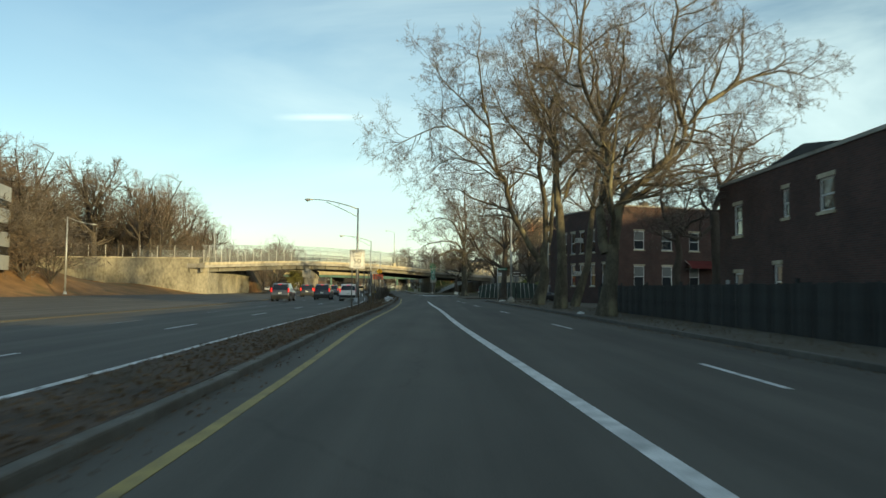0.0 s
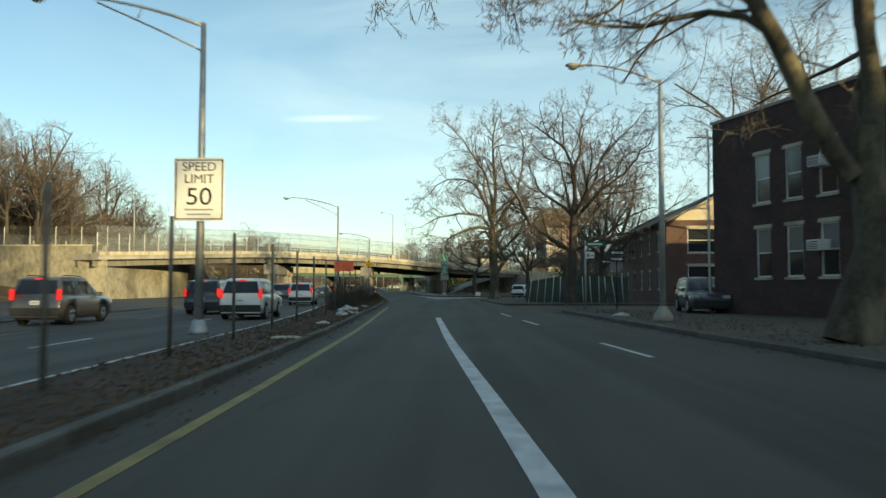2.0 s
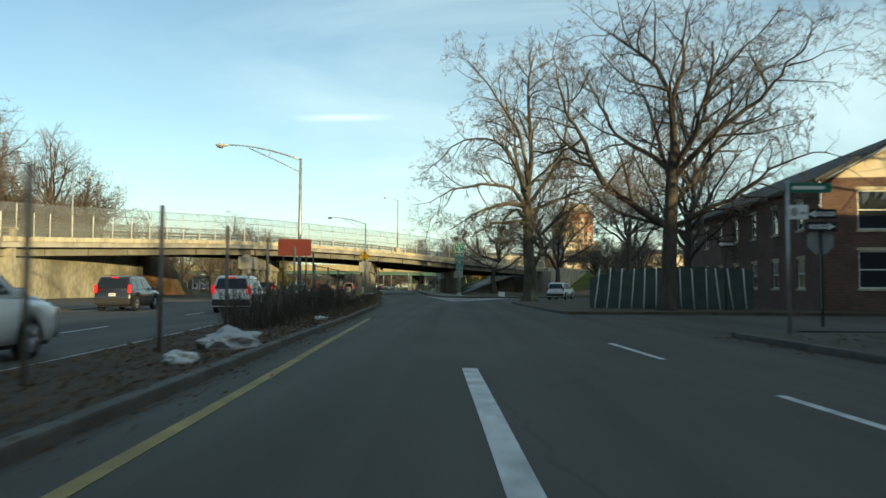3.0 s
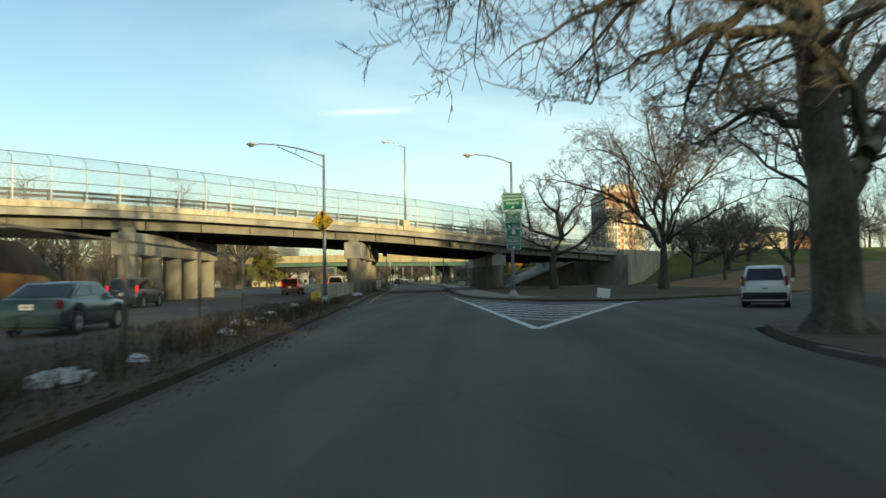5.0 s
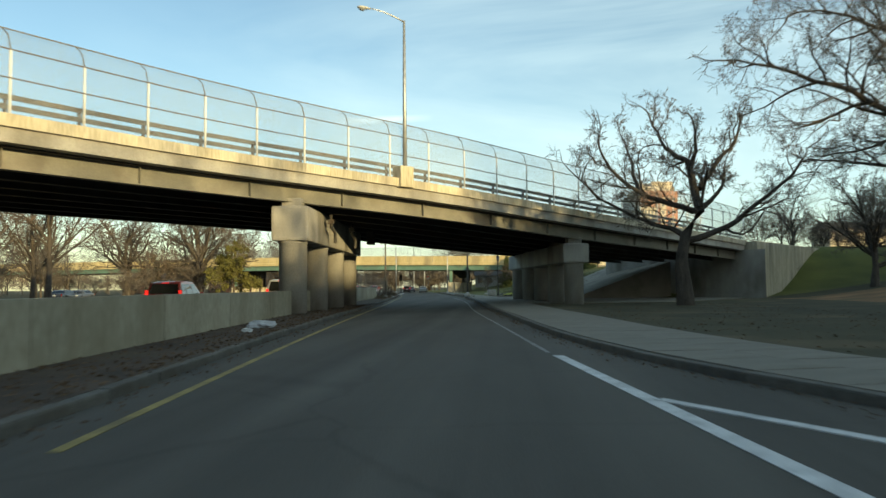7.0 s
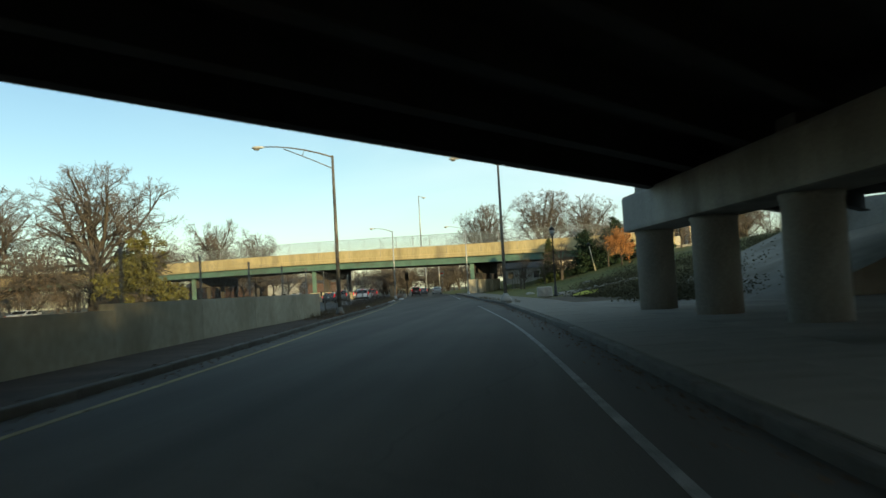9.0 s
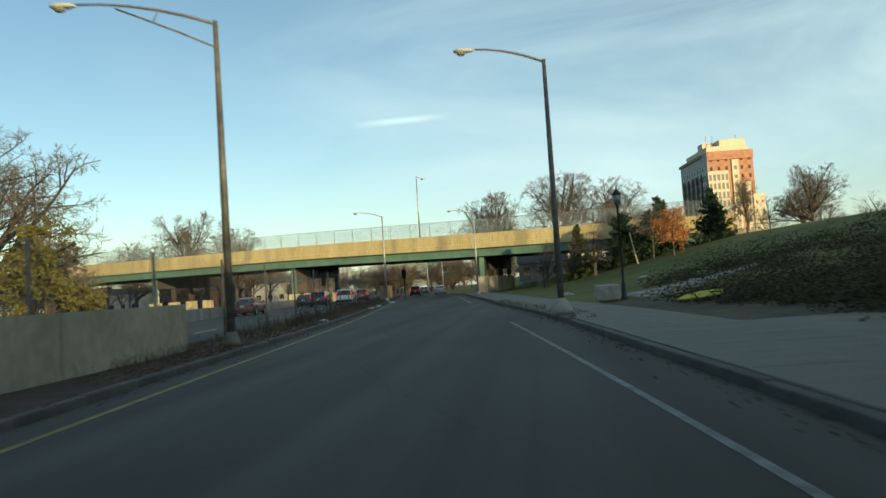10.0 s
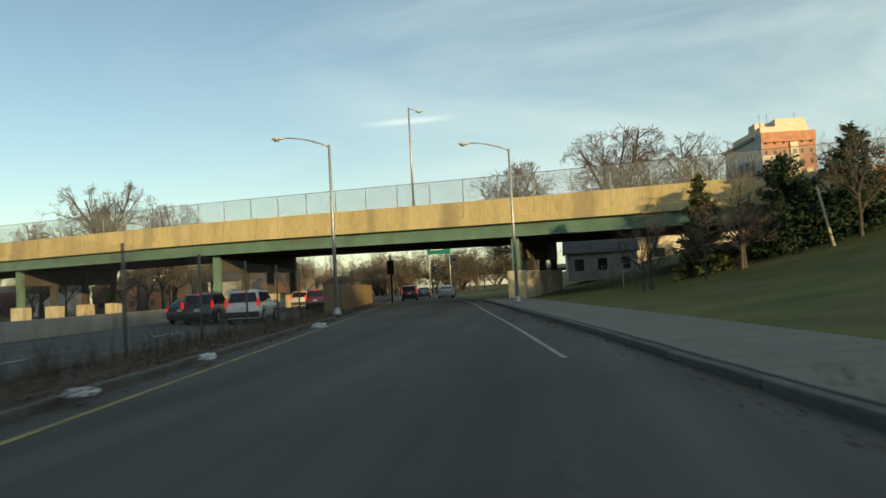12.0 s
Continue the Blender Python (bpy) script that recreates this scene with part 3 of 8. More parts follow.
LINE_A = run_line([(-41.0, 130.6, 3.7), (-35.2, 147.5, 4.55), (-29.3, 160.4, 5.2), (-23.2, 171.8, 5.35), (-17.0, 182.0, 5.3), (-11.8, 186.9, 5.15), (-1.6, 197.5, 4.3), (7, 208, 3.9), (15.3, 219.5, 3.55)])
WIDTH_A = 15.0
bridge_a = thing("ramp_bridge", "long concrete and steel ramp bridge with a tall wire fence", "bridge", kind="structure")
part("deck_slab", sweep(LINE_A, [(-0.25, 0.78), (WIDTH_A + 0.25, 0.78), (WIDTH_A + 0.25, 1.5), (0.35, 1.5), (0.35, 1.68), (-0.25, 1.68)]), CONCRETE, bridge_a, "grey weathered concrete deck edge")
part("slab_lip", sweep(LINE_A, [(-0.40, 1.28), (-0.25, 1.28), (-0.25, 1.70), (-0.40, 1.70)]), CONCRETE_PALE, bridge_a)
for k in range(7):
    o = 0.62 + k * (WIDTH_A - 1.0) / 6
    # girders behind the fascia are coloured darker for the shade between them
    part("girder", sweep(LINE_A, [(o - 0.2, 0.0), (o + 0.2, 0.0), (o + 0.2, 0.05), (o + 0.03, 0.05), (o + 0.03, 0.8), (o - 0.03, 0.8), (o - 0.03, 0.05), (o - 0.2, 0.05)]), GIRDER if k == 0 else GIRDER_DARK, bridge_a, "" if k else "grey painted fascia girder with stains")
part("underside", sweep(LINE_A, rect(0.3, WIDTH_A - 0.3, 0.72, 0.776)), GIRDER_DARK, bridge_a, "underside darkened for the shade below the deck")
for k in range(2, len(LINE_A) - 1, 2):
    part("stiffener", local_bar(LINE_A, k, rect(0.42, 0.585, 0.05, 0.775), 0.03), GIRDER, bridge_a)


def bridge_fence(bridge, line, side, base, top, rails, curl, posts_every, post_mat, mesh_mat, i0=0, i1=None):
    """A wire fence with posts, rails and a curled top along a bridge edge."""
    inw = 1 if side < 1 else -1
    rows = [(side, base), (side, base + (top - base) * 0.72), (side + inw * curl * 0.35, base + (top - base) * 0.90), (side + inw * curl, top)]
    part("wire_mesh", sheet(line, rows, i0, i1), mesh_mat, bridge, "thin grey wire mesh")
    for z in rails:
        part("fence_rail", sweep(line, rect(side - 0.02, side + 0.02, z - 0.02, z + 0.02), i0, i1), STEEL_DARK, bridge)
    o, z = rows[-1]
    part("fence_rail", sweep(line, rect(o - 0.02, o + 0.02, z - 0.02, z + 0.02), i0, i1), STEEL_DARK, bridge)
    last = len(line) if i1 is None else i1
    for i in range(i0, last, posts_every):
        p, n, t = line[i]
        bm = rod([p + n * o2 + Vector((0, 0, z2)) for o2, z2 in [(side + inw * 0.03, base - 0.05)] + [(a + inw * 0.03, b) for a, b in rows[1:2]]], 0.05, 6)
        post = part("fence_post", bm, post_mat, bridge, "pale steel fence post")
        part("post_arm", rod([p + n * (a + inw * 0.03) + Vector((0, 0, b)) for a, b in rows[1:]], 0.024, 5), STEEL_DARK, post)


bridge_fence(bridge_a, LINE_A, -0.05, 1.66, 4.75, (2.95, 3.9), 0.6, 1, WHITE_PAINT, CHAIN_FINE)
bridge_fence(bridge_a, LINE_A, WIDTH_A + 0.05, 1.5, 4.0, (2.9,), 0.55, 2, WHITE_PAINT, CHAIN_FINE)
for z in (1.95, 2.28):
    part("guard_rail", sweep(LINE_A, rect(0.16, 0.24, z, z + 0.17)), STEEL_DARK, bridge_a, "dull steel guard rail")
for i in range(1, len(LINE_A), 1):
    part("guard_post", local_bar(LINE_A, i, rect(0.24, 0.36, 1.5, 2.46), 0.09), STEEL_DARK, bridge_a)


def pier(bridge, x, y, dirx, diry, length, top, cap_h, cap_w, columns, col_r, base=-0.2, flare=0.5, label=""):
    """A pier: a long cap with a stepped end on a row of round columns."""
    d = Vector((dirx, diry, 0)).normalized()
    ang = math.atan2(d.x, d.y)
    m = Matrix.Translation((x, y, 0)) @ Matrix.Rotation(-ang, 4, "Z")
    bm = bmesh.new()
    box(bm, -cap_w / 2, cap_w / 2, 0.0, length, top - cap_h, top, 0.12)
    cap = part("pier_cap", bm, CONCRETE, bridge, label or "weathered concrete pier cap")
    cap.matrix_basis = m
    for k in range(columns):
        yy = 0.75 + (length - 1.5) * k / (columns - 1)
        c = part("pier_column", lathe(bmesh.new(), [(col_r, base), (col_r, top - cap_h - 0.12), (col_r + 0.03, top - cap_h - 0.1), (col_r + 0.03, top - cap_h + 0.01)], 24), CONCRETE, bridge)
        c.matrix_basis = m @ Matrix.Translation((0, yy, 0))
        pd = part("bearing_block", blk(-0.45, 0.45, yy - 0.4, yy + 0.4, top - 0.005, top + 0.38, 0.03), CONCRETE, bridge)
        pd.matrix_basis = m
    return m


pier(bridge_a, -16.3, 182.4, -0.05, 1.0, 17.5, 5.05, 1.6, 1.7, 4, 0.64)
pier(bridge_a, -1.95, 197.9, -0.155, 1.0, 21.5, 4.05, 1.25, 1.7, 5, 0.62)
pier(bridge_a, -28.8, 161.6, -0.06, 1.0, 19.5, 4.98, 1.6, 1.7, 5, 0.72)
part("abutment", polygon_slab([(15.0, 218.6), (16.4, 217.2), (9.5, 238.0), (4.5, 231.5)], -0.3, 4.4), CONCRETE, bridge_a, "stained concrete abutment wall")
part("wing_wall", polygon_slab([(15.2, 218.9), (16.0, 218.0), (34.0, 242.0), (33.2, 242.8)], -0.3, 5.15), CONCRETE_PALE, bridge_a, "pale concrete wing wall")

LINE_B = run_line([(-170, 355, 5.4), (-100, 336.4, 5.7), (-46.6, 322.2, 5.55), (-17.7, 314.5, 5.0), (13.0, 306.3, 4.65)], 3.0)
WIDTH_B = 14.0
bridge_b = thing("road_bridge", "concrete road bridge with green steel girders in low sun", "bridge", kind="structure")
part("deck_slab", sweep(LINE_B, rect(-0.05, WIDTH_B, 1.05, 1.55)), CONCRETE_PALE, bridge_b)
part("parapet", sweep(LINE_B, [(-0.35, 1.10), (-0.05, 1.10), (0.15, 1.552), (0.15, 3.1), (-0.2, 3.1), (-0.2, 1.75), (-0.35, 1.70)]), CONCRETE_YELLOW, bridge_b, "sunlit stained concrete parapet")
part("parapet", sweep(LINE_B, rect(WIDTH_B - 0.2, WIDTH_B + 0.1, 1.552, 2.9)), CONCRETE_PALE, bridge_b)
for k in range(6):
    o = 0.12 + k * (WIDTH_B - 0.3) / 5
    # only the outer girder is green; the rest carry the deck's shade as colour
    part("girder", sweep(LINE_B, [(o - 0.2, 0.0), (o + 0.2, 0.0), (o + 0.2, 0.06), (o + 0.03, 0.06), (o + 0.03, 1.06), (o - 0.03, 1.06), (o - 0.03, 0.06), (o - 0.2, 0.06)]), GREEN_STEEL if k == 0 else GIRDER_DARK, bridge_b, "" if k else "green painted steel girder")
bridge_fence(bridge_b, LINE_B, 0.0, 3.08, 5.0, (), 0.05, 1, STEEL, CHAIN_FINE)
for i in range(1, len(LINE_B) - 1, 2):
    part("parapet_joint", local_bar(LINE_B, i, [(-0.215, 1.78), (-0.195, 1.78), (-0.195, 3.09), (-0.215, 3.09)], 0.05), CONCRETE, bridge_b)


def steel_bent(bridge, x, y, zb, pedestal):
    d = LINE_B[0][1].normalized()
    for k in range(4):
        c = Vector((x, y, 0)) + d * (0.3 + 4.3 * k)
        # columns behind the front one are coloured dark, as green steel in shade
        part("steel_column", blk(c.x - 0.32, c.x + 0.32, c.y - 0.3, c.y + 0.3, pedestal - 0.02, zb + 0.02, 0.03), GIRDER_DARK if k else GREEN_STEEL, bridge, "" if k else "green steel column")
        part("pedestal", blk(c.x - 0.75, c.x + 0.75, c.y - 0.7, c.y + 0.7, -0.2, pedestal, 0.06), CONCRETE_PALE, bridge, "pale concrete pedestal")
    a, b, w = Vector((x, y, 0)) + d * 0.65, Vector((x, y, 0)) + d * 13.6, Vector((-d.y, d.x, 0)) * 0.3
    # cross girder takes the same shade-dark colour
    part("cross_beam", polygon_slab([(p.x, p.y) for p in (a - w, b - w, b + w, a + w)], zb - 1.7, zb), GIRDER_DARK, bridge, "deep cross girder darkened for under-deck shade")


steel_bent(bridge_b, -17.9, 315.0, 5.0, 2.3)
steel_bent(bridge_b, -46.6, 322.8, 5.55, 1.6)
steel_bent(bridge_b, -72.0, 329.5, 5.6, 1.6)
part("abutment", polygon_slab([(4.0, 309.0), (16.0, 305.8), (20.0, 318.5), (8.0, 322.0)], -0.3, 5.6), CONCRETE, bridge_b)

# ---- walls by the roads ----
wall_left = setting("retaining_wall", polygon_slab([(-96.0, 133.0), (-40.5, 131.6), (-40.5, 132.2), (-96.0, 133.7)], -0.3, 6.1), OLD_WALL, "stained concrete retaining wall in dappled sun", "wall")
setting("wall_coping", polygon_slab([(-96.0, 132.9), (-40.4, 131.5), (-40.4, 132.3), (-96.0, 133.8)], 6.103, 6.28), CONCRETE_PALE, "concrete coping of the retaining wall", "wall")
setting("underpass_wall", polygon_slab([(-40.5, 132.25), (-39.6, 156.5), (-40.3, 156.5), (-41.2, 132.25)], -0.3, 3.66), OLD_WALL, "stained concrete wall along the expressway beneath the bridge", "wall")
setting("underpass_wall", polygon_slab([(-41.2, 133.8), (-40.31, 156.5), (-41.2, 157.0), (-42.2, 134.0)], 3.3, 5.1), OLD_WALL, "upper part of the wall beneath the bridge", "wall")
median_wall = thing("median_wall", "low concrete median wall with stains and a yellow nose", "wall", kind="structure")
y = 154.0
while y < 230:
    part("wall_panel", strip(lambda v: EDGE(v) - 2.45 + 0.6 * smooth((v - 216) / 14.0), lambda v: EDGE(v) - 2.1 + 0.6 * smooth((v - 216) / 14.0), y + 0.02, y + 5.98, -0.1, 1.18 if y < 207 else 1.32, 2.0), WALL_WARM, median_wall)
    y += 6.0
part("wall_nose", strip(shifted(EDGE, -2.5), shifted(EDGE, -2.05), 152.7, 153.98, -0.1, 0.72, 0.6), material("hazard_yellow", (0.45, 0.30, 0.03), (0.65, 0.45, 0.06), 3.0, 0.6), median_wall, "yellow painted wall end")
setting("barrier_wall", strip(shifted(EXPRESS, -11.0), shifted(EXPRESS, -10.6), 224, 420, -0.2, 0.85), CONCRETE, "low concrete barrier between the carriageways", "wall")

# ---- street lamps ----


def cobra_head(parent, at, d):
    """A cobra-head luminaire that points along d."""
    bm = bmesh.new()
    bmesh.ops.create_uvsphere(bm, u_segments=12, v_segments=8, radius=0.5)
    for v in bm.verts:
        f = 0.5 + v.co.x
        v.co = Vector((v.co.x * 0.75, v.co.y * (0.24 + 0.16 * f), v.co.z * (0.13 + 0.12 * f) * (1.0 if v.co.z > 0 else 0.75)))
    for f in bm.faces:
        f.smooth = True
    m = Matrix.Translation(at) @ Matrix.Rotation(math.atan2(d.y, d.x), 4, "Z")
    head = part("head", bm, LAMP_GREY, parent, "pale grey cobra-head lamp housing")
    head.matrix_basis = m
    bm = bmesh.new()
    bmesh.ops.create_uvsphere(bm, u_segments=10, v_segments=6, radius=0.13)
    for v in bm.verts:
        v.co = Vector((v.co.x * 1.3 + 0.1, v.co.y, v.co.z * 0.7 - 0.07))
    part("lens", bm, GLASS_PALE, head)
    return head


LAMP_GREY = material("lamp_grey", (0.40, 0.40, 0.38), (0.55, 0.55, 0.52), 3.0, 0.4, 0.02)


def street_lamp(x, y, h, arm, yaw, truss=True, z0=0.13, mat=None, base=0.0, label="tall galvanised street lamp with one arm"):
    """A tapered pole, a curved arm that points to the left of the road, and a cobra head."""
    mat = mat or STEEL
    t = thing("street_lamp", label, "street lamp", Matrix.Translation((x, y, z0)), "street lamps")
    part("pole", rod([(0, 0, 0), (0, 0, h * 0.5), (0, 0, h)], [0.115, 0.095, 0.065], 10), mat, t)
    part("base_plate", lathe(bmesh.new(), [(0.26 + base, 0.0), (0.24 + base, 0.10 + base), (0.15, 0.35 + base * 1.6), (0.125, 0.38 + base * 1.6)], 8), mat if not base else CONCRETE, t, "flared pole base")
    d = Vector((-math.cos(yaw), -math.sin(yaw), 0))
    up = 0.20 * arm if truss else 0.24 * arm
    pts = [Vector((0, 0, h - 0.08)) + d * (arm * f) + Vector((0, 0, up * (1 - (1 - f) ** 1.9))) for f in (0, 0.2, 0.4, 0.6, 0.8, 1.0)]
    part("arm", rod(pts, [0.045, 0.042, 0.04, 0.036, 0.032, 0.03], 8), mat, t)
    if truss:
        low = [Vector((0, 0, h - 0.08 - 0.17 * arm)) + d * (arm * f) + Vector((0, 0, (up + 0.17 * arm) * (f / 0.72) ** 0.95 * 0.9)) for f in (0, 0.25, 0.5, 0.70)]
        part("brace", rod(low, 0.028, 6), mat, t)
        part("strut", rod([pts[2], low[2] * 0.75 + low[1] * 0.25], 0.018, 5), mat, t)
    cobra_head(t, pts[-1] + d * 0.25 - Vector((0, 0, 0.03)), d)
    return t


street_lamp(-7.41, 64.7, 7.98, 3.9, 0.03)
street_lamp(-10.02, 106.1, 7.75, 3.8, 0.06)
street_lamp(-12.24, 151.1, 8.15, 3.6, 0.1)
street_lamp(-19.69, 232.65, 8.75, 3.8, 0.12, mat=STEEL_DARK)
street_lamp(6.31, 71.86, 8.45, 2.7, 0.0, truss=False, z0=0.13, base=0.1)
street_lamp(-1.8, 156.35, 8.35, 2.3, 0.08, truss=False, z0=0.10, base=0.08, label="street lamp on a concrete foot carrying green signs")
street_lamp(-10.77, 238.7, 8.6, 2.4, 0.1, truss=False, z0=0.13, mat=STEEL_DARK, base=0.12)
street_lamp(-27.02, 293.6, 9.2, 2.5, 0.1, truss=False)
street_lamp(-17.5, 299.55, 9.3, 2.4, 0.1, truss=False)
street_lamp(-11.6, 186.9, 8.0, 1.9, 0.5, truss=False, z0=7.0, label="street lamp standing on the ramp bridge parapet")
street_lamp(-26.37, 317.9, 8.8, -1.2, 0.2, truss=False, z0=8.2, label="street lamp standing on the road bridge")
street_lamp(-45.0, 91.0, 9.3, -3.4, 0.0, truss=False, z0=0.2, label="street lamp at the foot of the wooded bank")
street_lamp(-45.1, 150.3, 8.7, -2.0, 0.3, truss=False, z0=5.3, label="street lamp on the bridge approach")
pedestal = part("lamp_pedestal", blk(-0.42, 0.42, -0.35, 0.35, 6.35, 7.42, 0.04), CONCRETE_PALE, bridge_a, "concrete block beneath the bridge lamp")
pedestal.matrix_basis = Matrix.Translation((-11.68, 186.82, 0)) @ Matrix.Rotation(0.8, 4, "Z")

# drain pipes on the flank of the first pier
for k, y in enumerate((186.2, 191.5)):
    pipe = part("drain_pipe", rod([(-15.25, y, 4.95), (-15.25, y, 4.35), (-15.25, y + 0.9, 4.15), (-15.25, y + 0.95, 3.6)], 0.09, 8), STEEL_DARK, bridge_a, "rusty drain pipe on the pier")
    part("clamp", blk(-15.42, -15.1, y - 0.12, y + 0.12, 4.5, 4.72, 0.02), STEEL_DARK, pipe)
part("drain_box", blk(-15.45, -15.0, 197.2, 198.0, 4.1, 4.95, 0.05), GIRDER_DARK, bridge_a, "black drain box under the deck")

# ---- trees ----


def tube_arrays(tubes):
    """Vertices and faces of many thin tapered tubes, worked out in batches of the same make."""
    batches = {}
    for pts, radii, sides in tubes:
        batches.setdefault((len(pts), sides), []).append((pts, radii))
    verts, faces, base = [], [], 0
    for (n, sides), rows in batches.items():
        p = np.array([pts for pts, _ in rows], float)
        r = np.array([list(radii) for _, radii in rows], float)
        d = np.empty_like(p)
        d[:, 1:-1] = p[:, 2:] - p[:, :-2]
        d[:, 0], d[:, -1] = p[:, 1] - p[:, 0], p[:, -1] - p[:, -2]
        d /= np.maximum(np.linalg.norm(d, axis=2, keepdims=True), 1e-9)
        ref = np.where(np.abs(d[..., 2:3]) < 0.9, [0.0, 0.0, 1.0], [1.0, 0.0, 0.0])
        u = np.cross(d, ref)
        u /= np.maximum(np.linalg.norm(u, axis=2, keepdims=True), 1e-9)
        w = np.cross(d, u)
        a = 2 * np.pi * np.arange(sides) / sides
        ring = p[:, :, None] + r[:, :, None, None] * (np.cos(a)[:, None] * u[:, :, None] + np.sin(a)[:, None] * w[:, :, None])
        verts.append(ring.reshape(-1, 3))
        k = np.arange(sides)
        i = np.arange(n - 1)[:, None] * sides
        quad = np.stack([i + k, i + (k + 1) % sides, i + sides + (k + 1) % sides, i + sides + k], -1).reshape(-1, 4)
        faces.append((base + np.arange(len(rows))[:, None, None] * n * sides + quad).reshape(-1, 4))
        base += len(rows) * n * sides
    return np.concatenate(verts).tolist(), np.concatenate(faces).tolist()


def tubes_mesh(name, tubes, mat):
    v, f = tube_arrays(tubes)
    me = bpy.data.meshes.new(name)
    me.from_pydata(v, [], f)
    me.materials.append(mat)
    me.polygons.foreach_set("use_smooth", [True] * len(me.polygons))
    return me


def grow_tree(seed, trunk, limbs, trunk_r, kids=(6, 6, 5, 4), ratio=(0.56, 0.54, 0.52, 0.55), wob=0.15, up=0.05, twig=0.010, droop=0.05, thick_levels=2, coarse=False, low=0.0, dome=None, paths=(), flare=1.4):
    """Tubes of a bare tree. trunk: points of the stem; limbs: (azimuth, tilt from upright, length, radius, height on the stem as a fraction).
    low: twigs keep above this height; dome: middle height, radius and half height of the crown;
    paths: main limbs that follow a bent line, as (radius, points)."""
    rnd = random.Random(seed)
    thick, thin = [], []
    stem = [Vector(p) for p in trunk]
    n = len(stem)
    radii = [trunk_r * (1.0 - 0.30 * i / (n - 1)) for i in range(n)]
    radii[0] *= flare
    thick.append((stem, radii, 12))

    def limb(p, d, length, r, lev):
        if dome and coarse and lev > 1 and (p.x * p.x + p.y * p.y) / dome[1] ** 2 + ((p.z - dome[0]) / dome[2]) ** 2 > 1.08:
            return
        segs = ((5, 3, 2, 1, 1) if coarse else (8, 6, 4, 2, 1))[min(lev, 4)]
        pts, rr = [p.copy()], [r]
        q, dd = p.copy(), d.normalized()
        w = wob * (1.0 + 0.25 * lev)
        lift = up if lev < 2 else up * 0.3 - droop
        for i in range(segs):
            dd = (dd + Vector((rnd.gauss(0, w), rnd.gauss(0, w), rnd.gauss(0, w) + lift))).normalized()
            if q.z < low and dd.z < 0.3:
                dd = (dd + Vector((0, 0, 0.25 + max(0.0, -dd.z)))).normalized()
            q = q + dd * (length / segs)
            pts.append(q.copy())
            rr.append(max(twig * 0.6, r * (1 - 0.72 * (i + 1) / segs)))
            if dome and (q.x * q.x + q.y * q.y) / dome[1] ** 2 + ((q.z - dome[0]) / dome[2]) ** 2 > rnd.uniform(0.85, 1.2):
                break
        segs = len(pts) - 1
        (thick if lev < thick_levels else thin).append((pts, rr, ((5, 4, 3, 3, 3) if coarse else (8, 6, 4, 3, 3))[min(lev, 4)]))
        if lev >= len(kids):
            return
        spawn(pts, rr, length, lev, kids[lev], 0.22)

    def spawn(pts, rr, length, lev, count, first):
        segs = len(pts) - 1
        for c in range(count):
            f = min(0.99, first + (1 - first) * (c + rnd.random()) / count)
            i = int(f * segs)
            at = pts[i].lerp(pts[i + 1], f * segs - i)
            along = (pts[i + 1] - pts[i]).normalized()
            side = Vector((rnd.gauss(0, 1), rnd.gauss(0, 1), rnd.gauss(0, 0.7))).cross(along).normalized()
            a = radians(rnd.uniform(30, 68))
            ln = length * ratio[lev] * rnd.uniform(0.7, 1.25) * (1.12 - 0.40 * f)
            limb(at, along * math.cos(a) + side * math.sin(a), ln, max(twig, min(rr[i] * 0.6, ln * 0.022)), lev + 1)

    for r, way in paths:
        way = [Vector(p) for p in way]
        line = []
        for i in range(len(way) - 1):
            p0, p1, p2, p3 = way[max(i - 1, 0)], way[i], way[i + 1], way[min(i + 2, len(way) - 1)]
            for k in range(3):
                t = k / 3
                q = 0.5 * ((2 * p1) + (p2 - p0) * t + (2 * p0 - 5 * p1 + 4 * p2 - p3) * t * t + (3 * p1 - p0 - 3 * p2 + p3) * t ** 3)
                line.append(q + (Vector((rnd.gauss(0, 0.05), rnd.gauss(0, 0.10), rnd.gauss(0, 0.05))) if i or k else Vector()))
        line.append(way[-1])
        span = sum((b - a).length for a, b in zip(line, line[1:]))
        rr = [max(twig, r * (1 - 0.80 * (k / (len(line) - 1)) ** 0.85)) for k in range(len(line))]
        thick.append((line, rr, 9))
        spawn(line, rr, min(span, 8.5), 0, max(5, int(span * 1.4)), 0.16)
        limb(line[-1], line[-1] - line[-2], min(span, 8.5) * 0.3, rr[-1], 2)

    for az, tilt, length, r, f in limbs:
        k = f * (n - 1)
        i = min(int(k), n - 2)
        p = stem[i].lerp(stem[i + 1], k - i)
        a, t = radians(az), radians(tilt)
        limb(p, Vector((math.cos(a) * math.sin(t), math.sin(a) * math.sin(t), math.cos(t))), length, r, 0)
    return thick, thin


def bare_tree(x, y, z0, label, grown, bark, twigs, group=""):
    t = thing("bare_tree", label, "tree", Matrix.Translation((x, y, z0)), group)
    part("trunk", tubes_mesh("trunk", grown[0], bark), None, t)
    part("crown", tubes_mesh("crown", grown[1], twigs), None, t)
    return t


def ring_limbs(seed, n, length, r, tilt, f0=0.55):
    rnd = random.Random(seed)
    return [(360 * k / n + rnd.uniform(-25, 25), rnd.uniform(*tilt), length * rnd.uniform(0.75, 1.1), r * rnd.uniform(0.75, 1.0), f0 + (1 - f0) * (k + 0.5) / n) for k in range(n)]


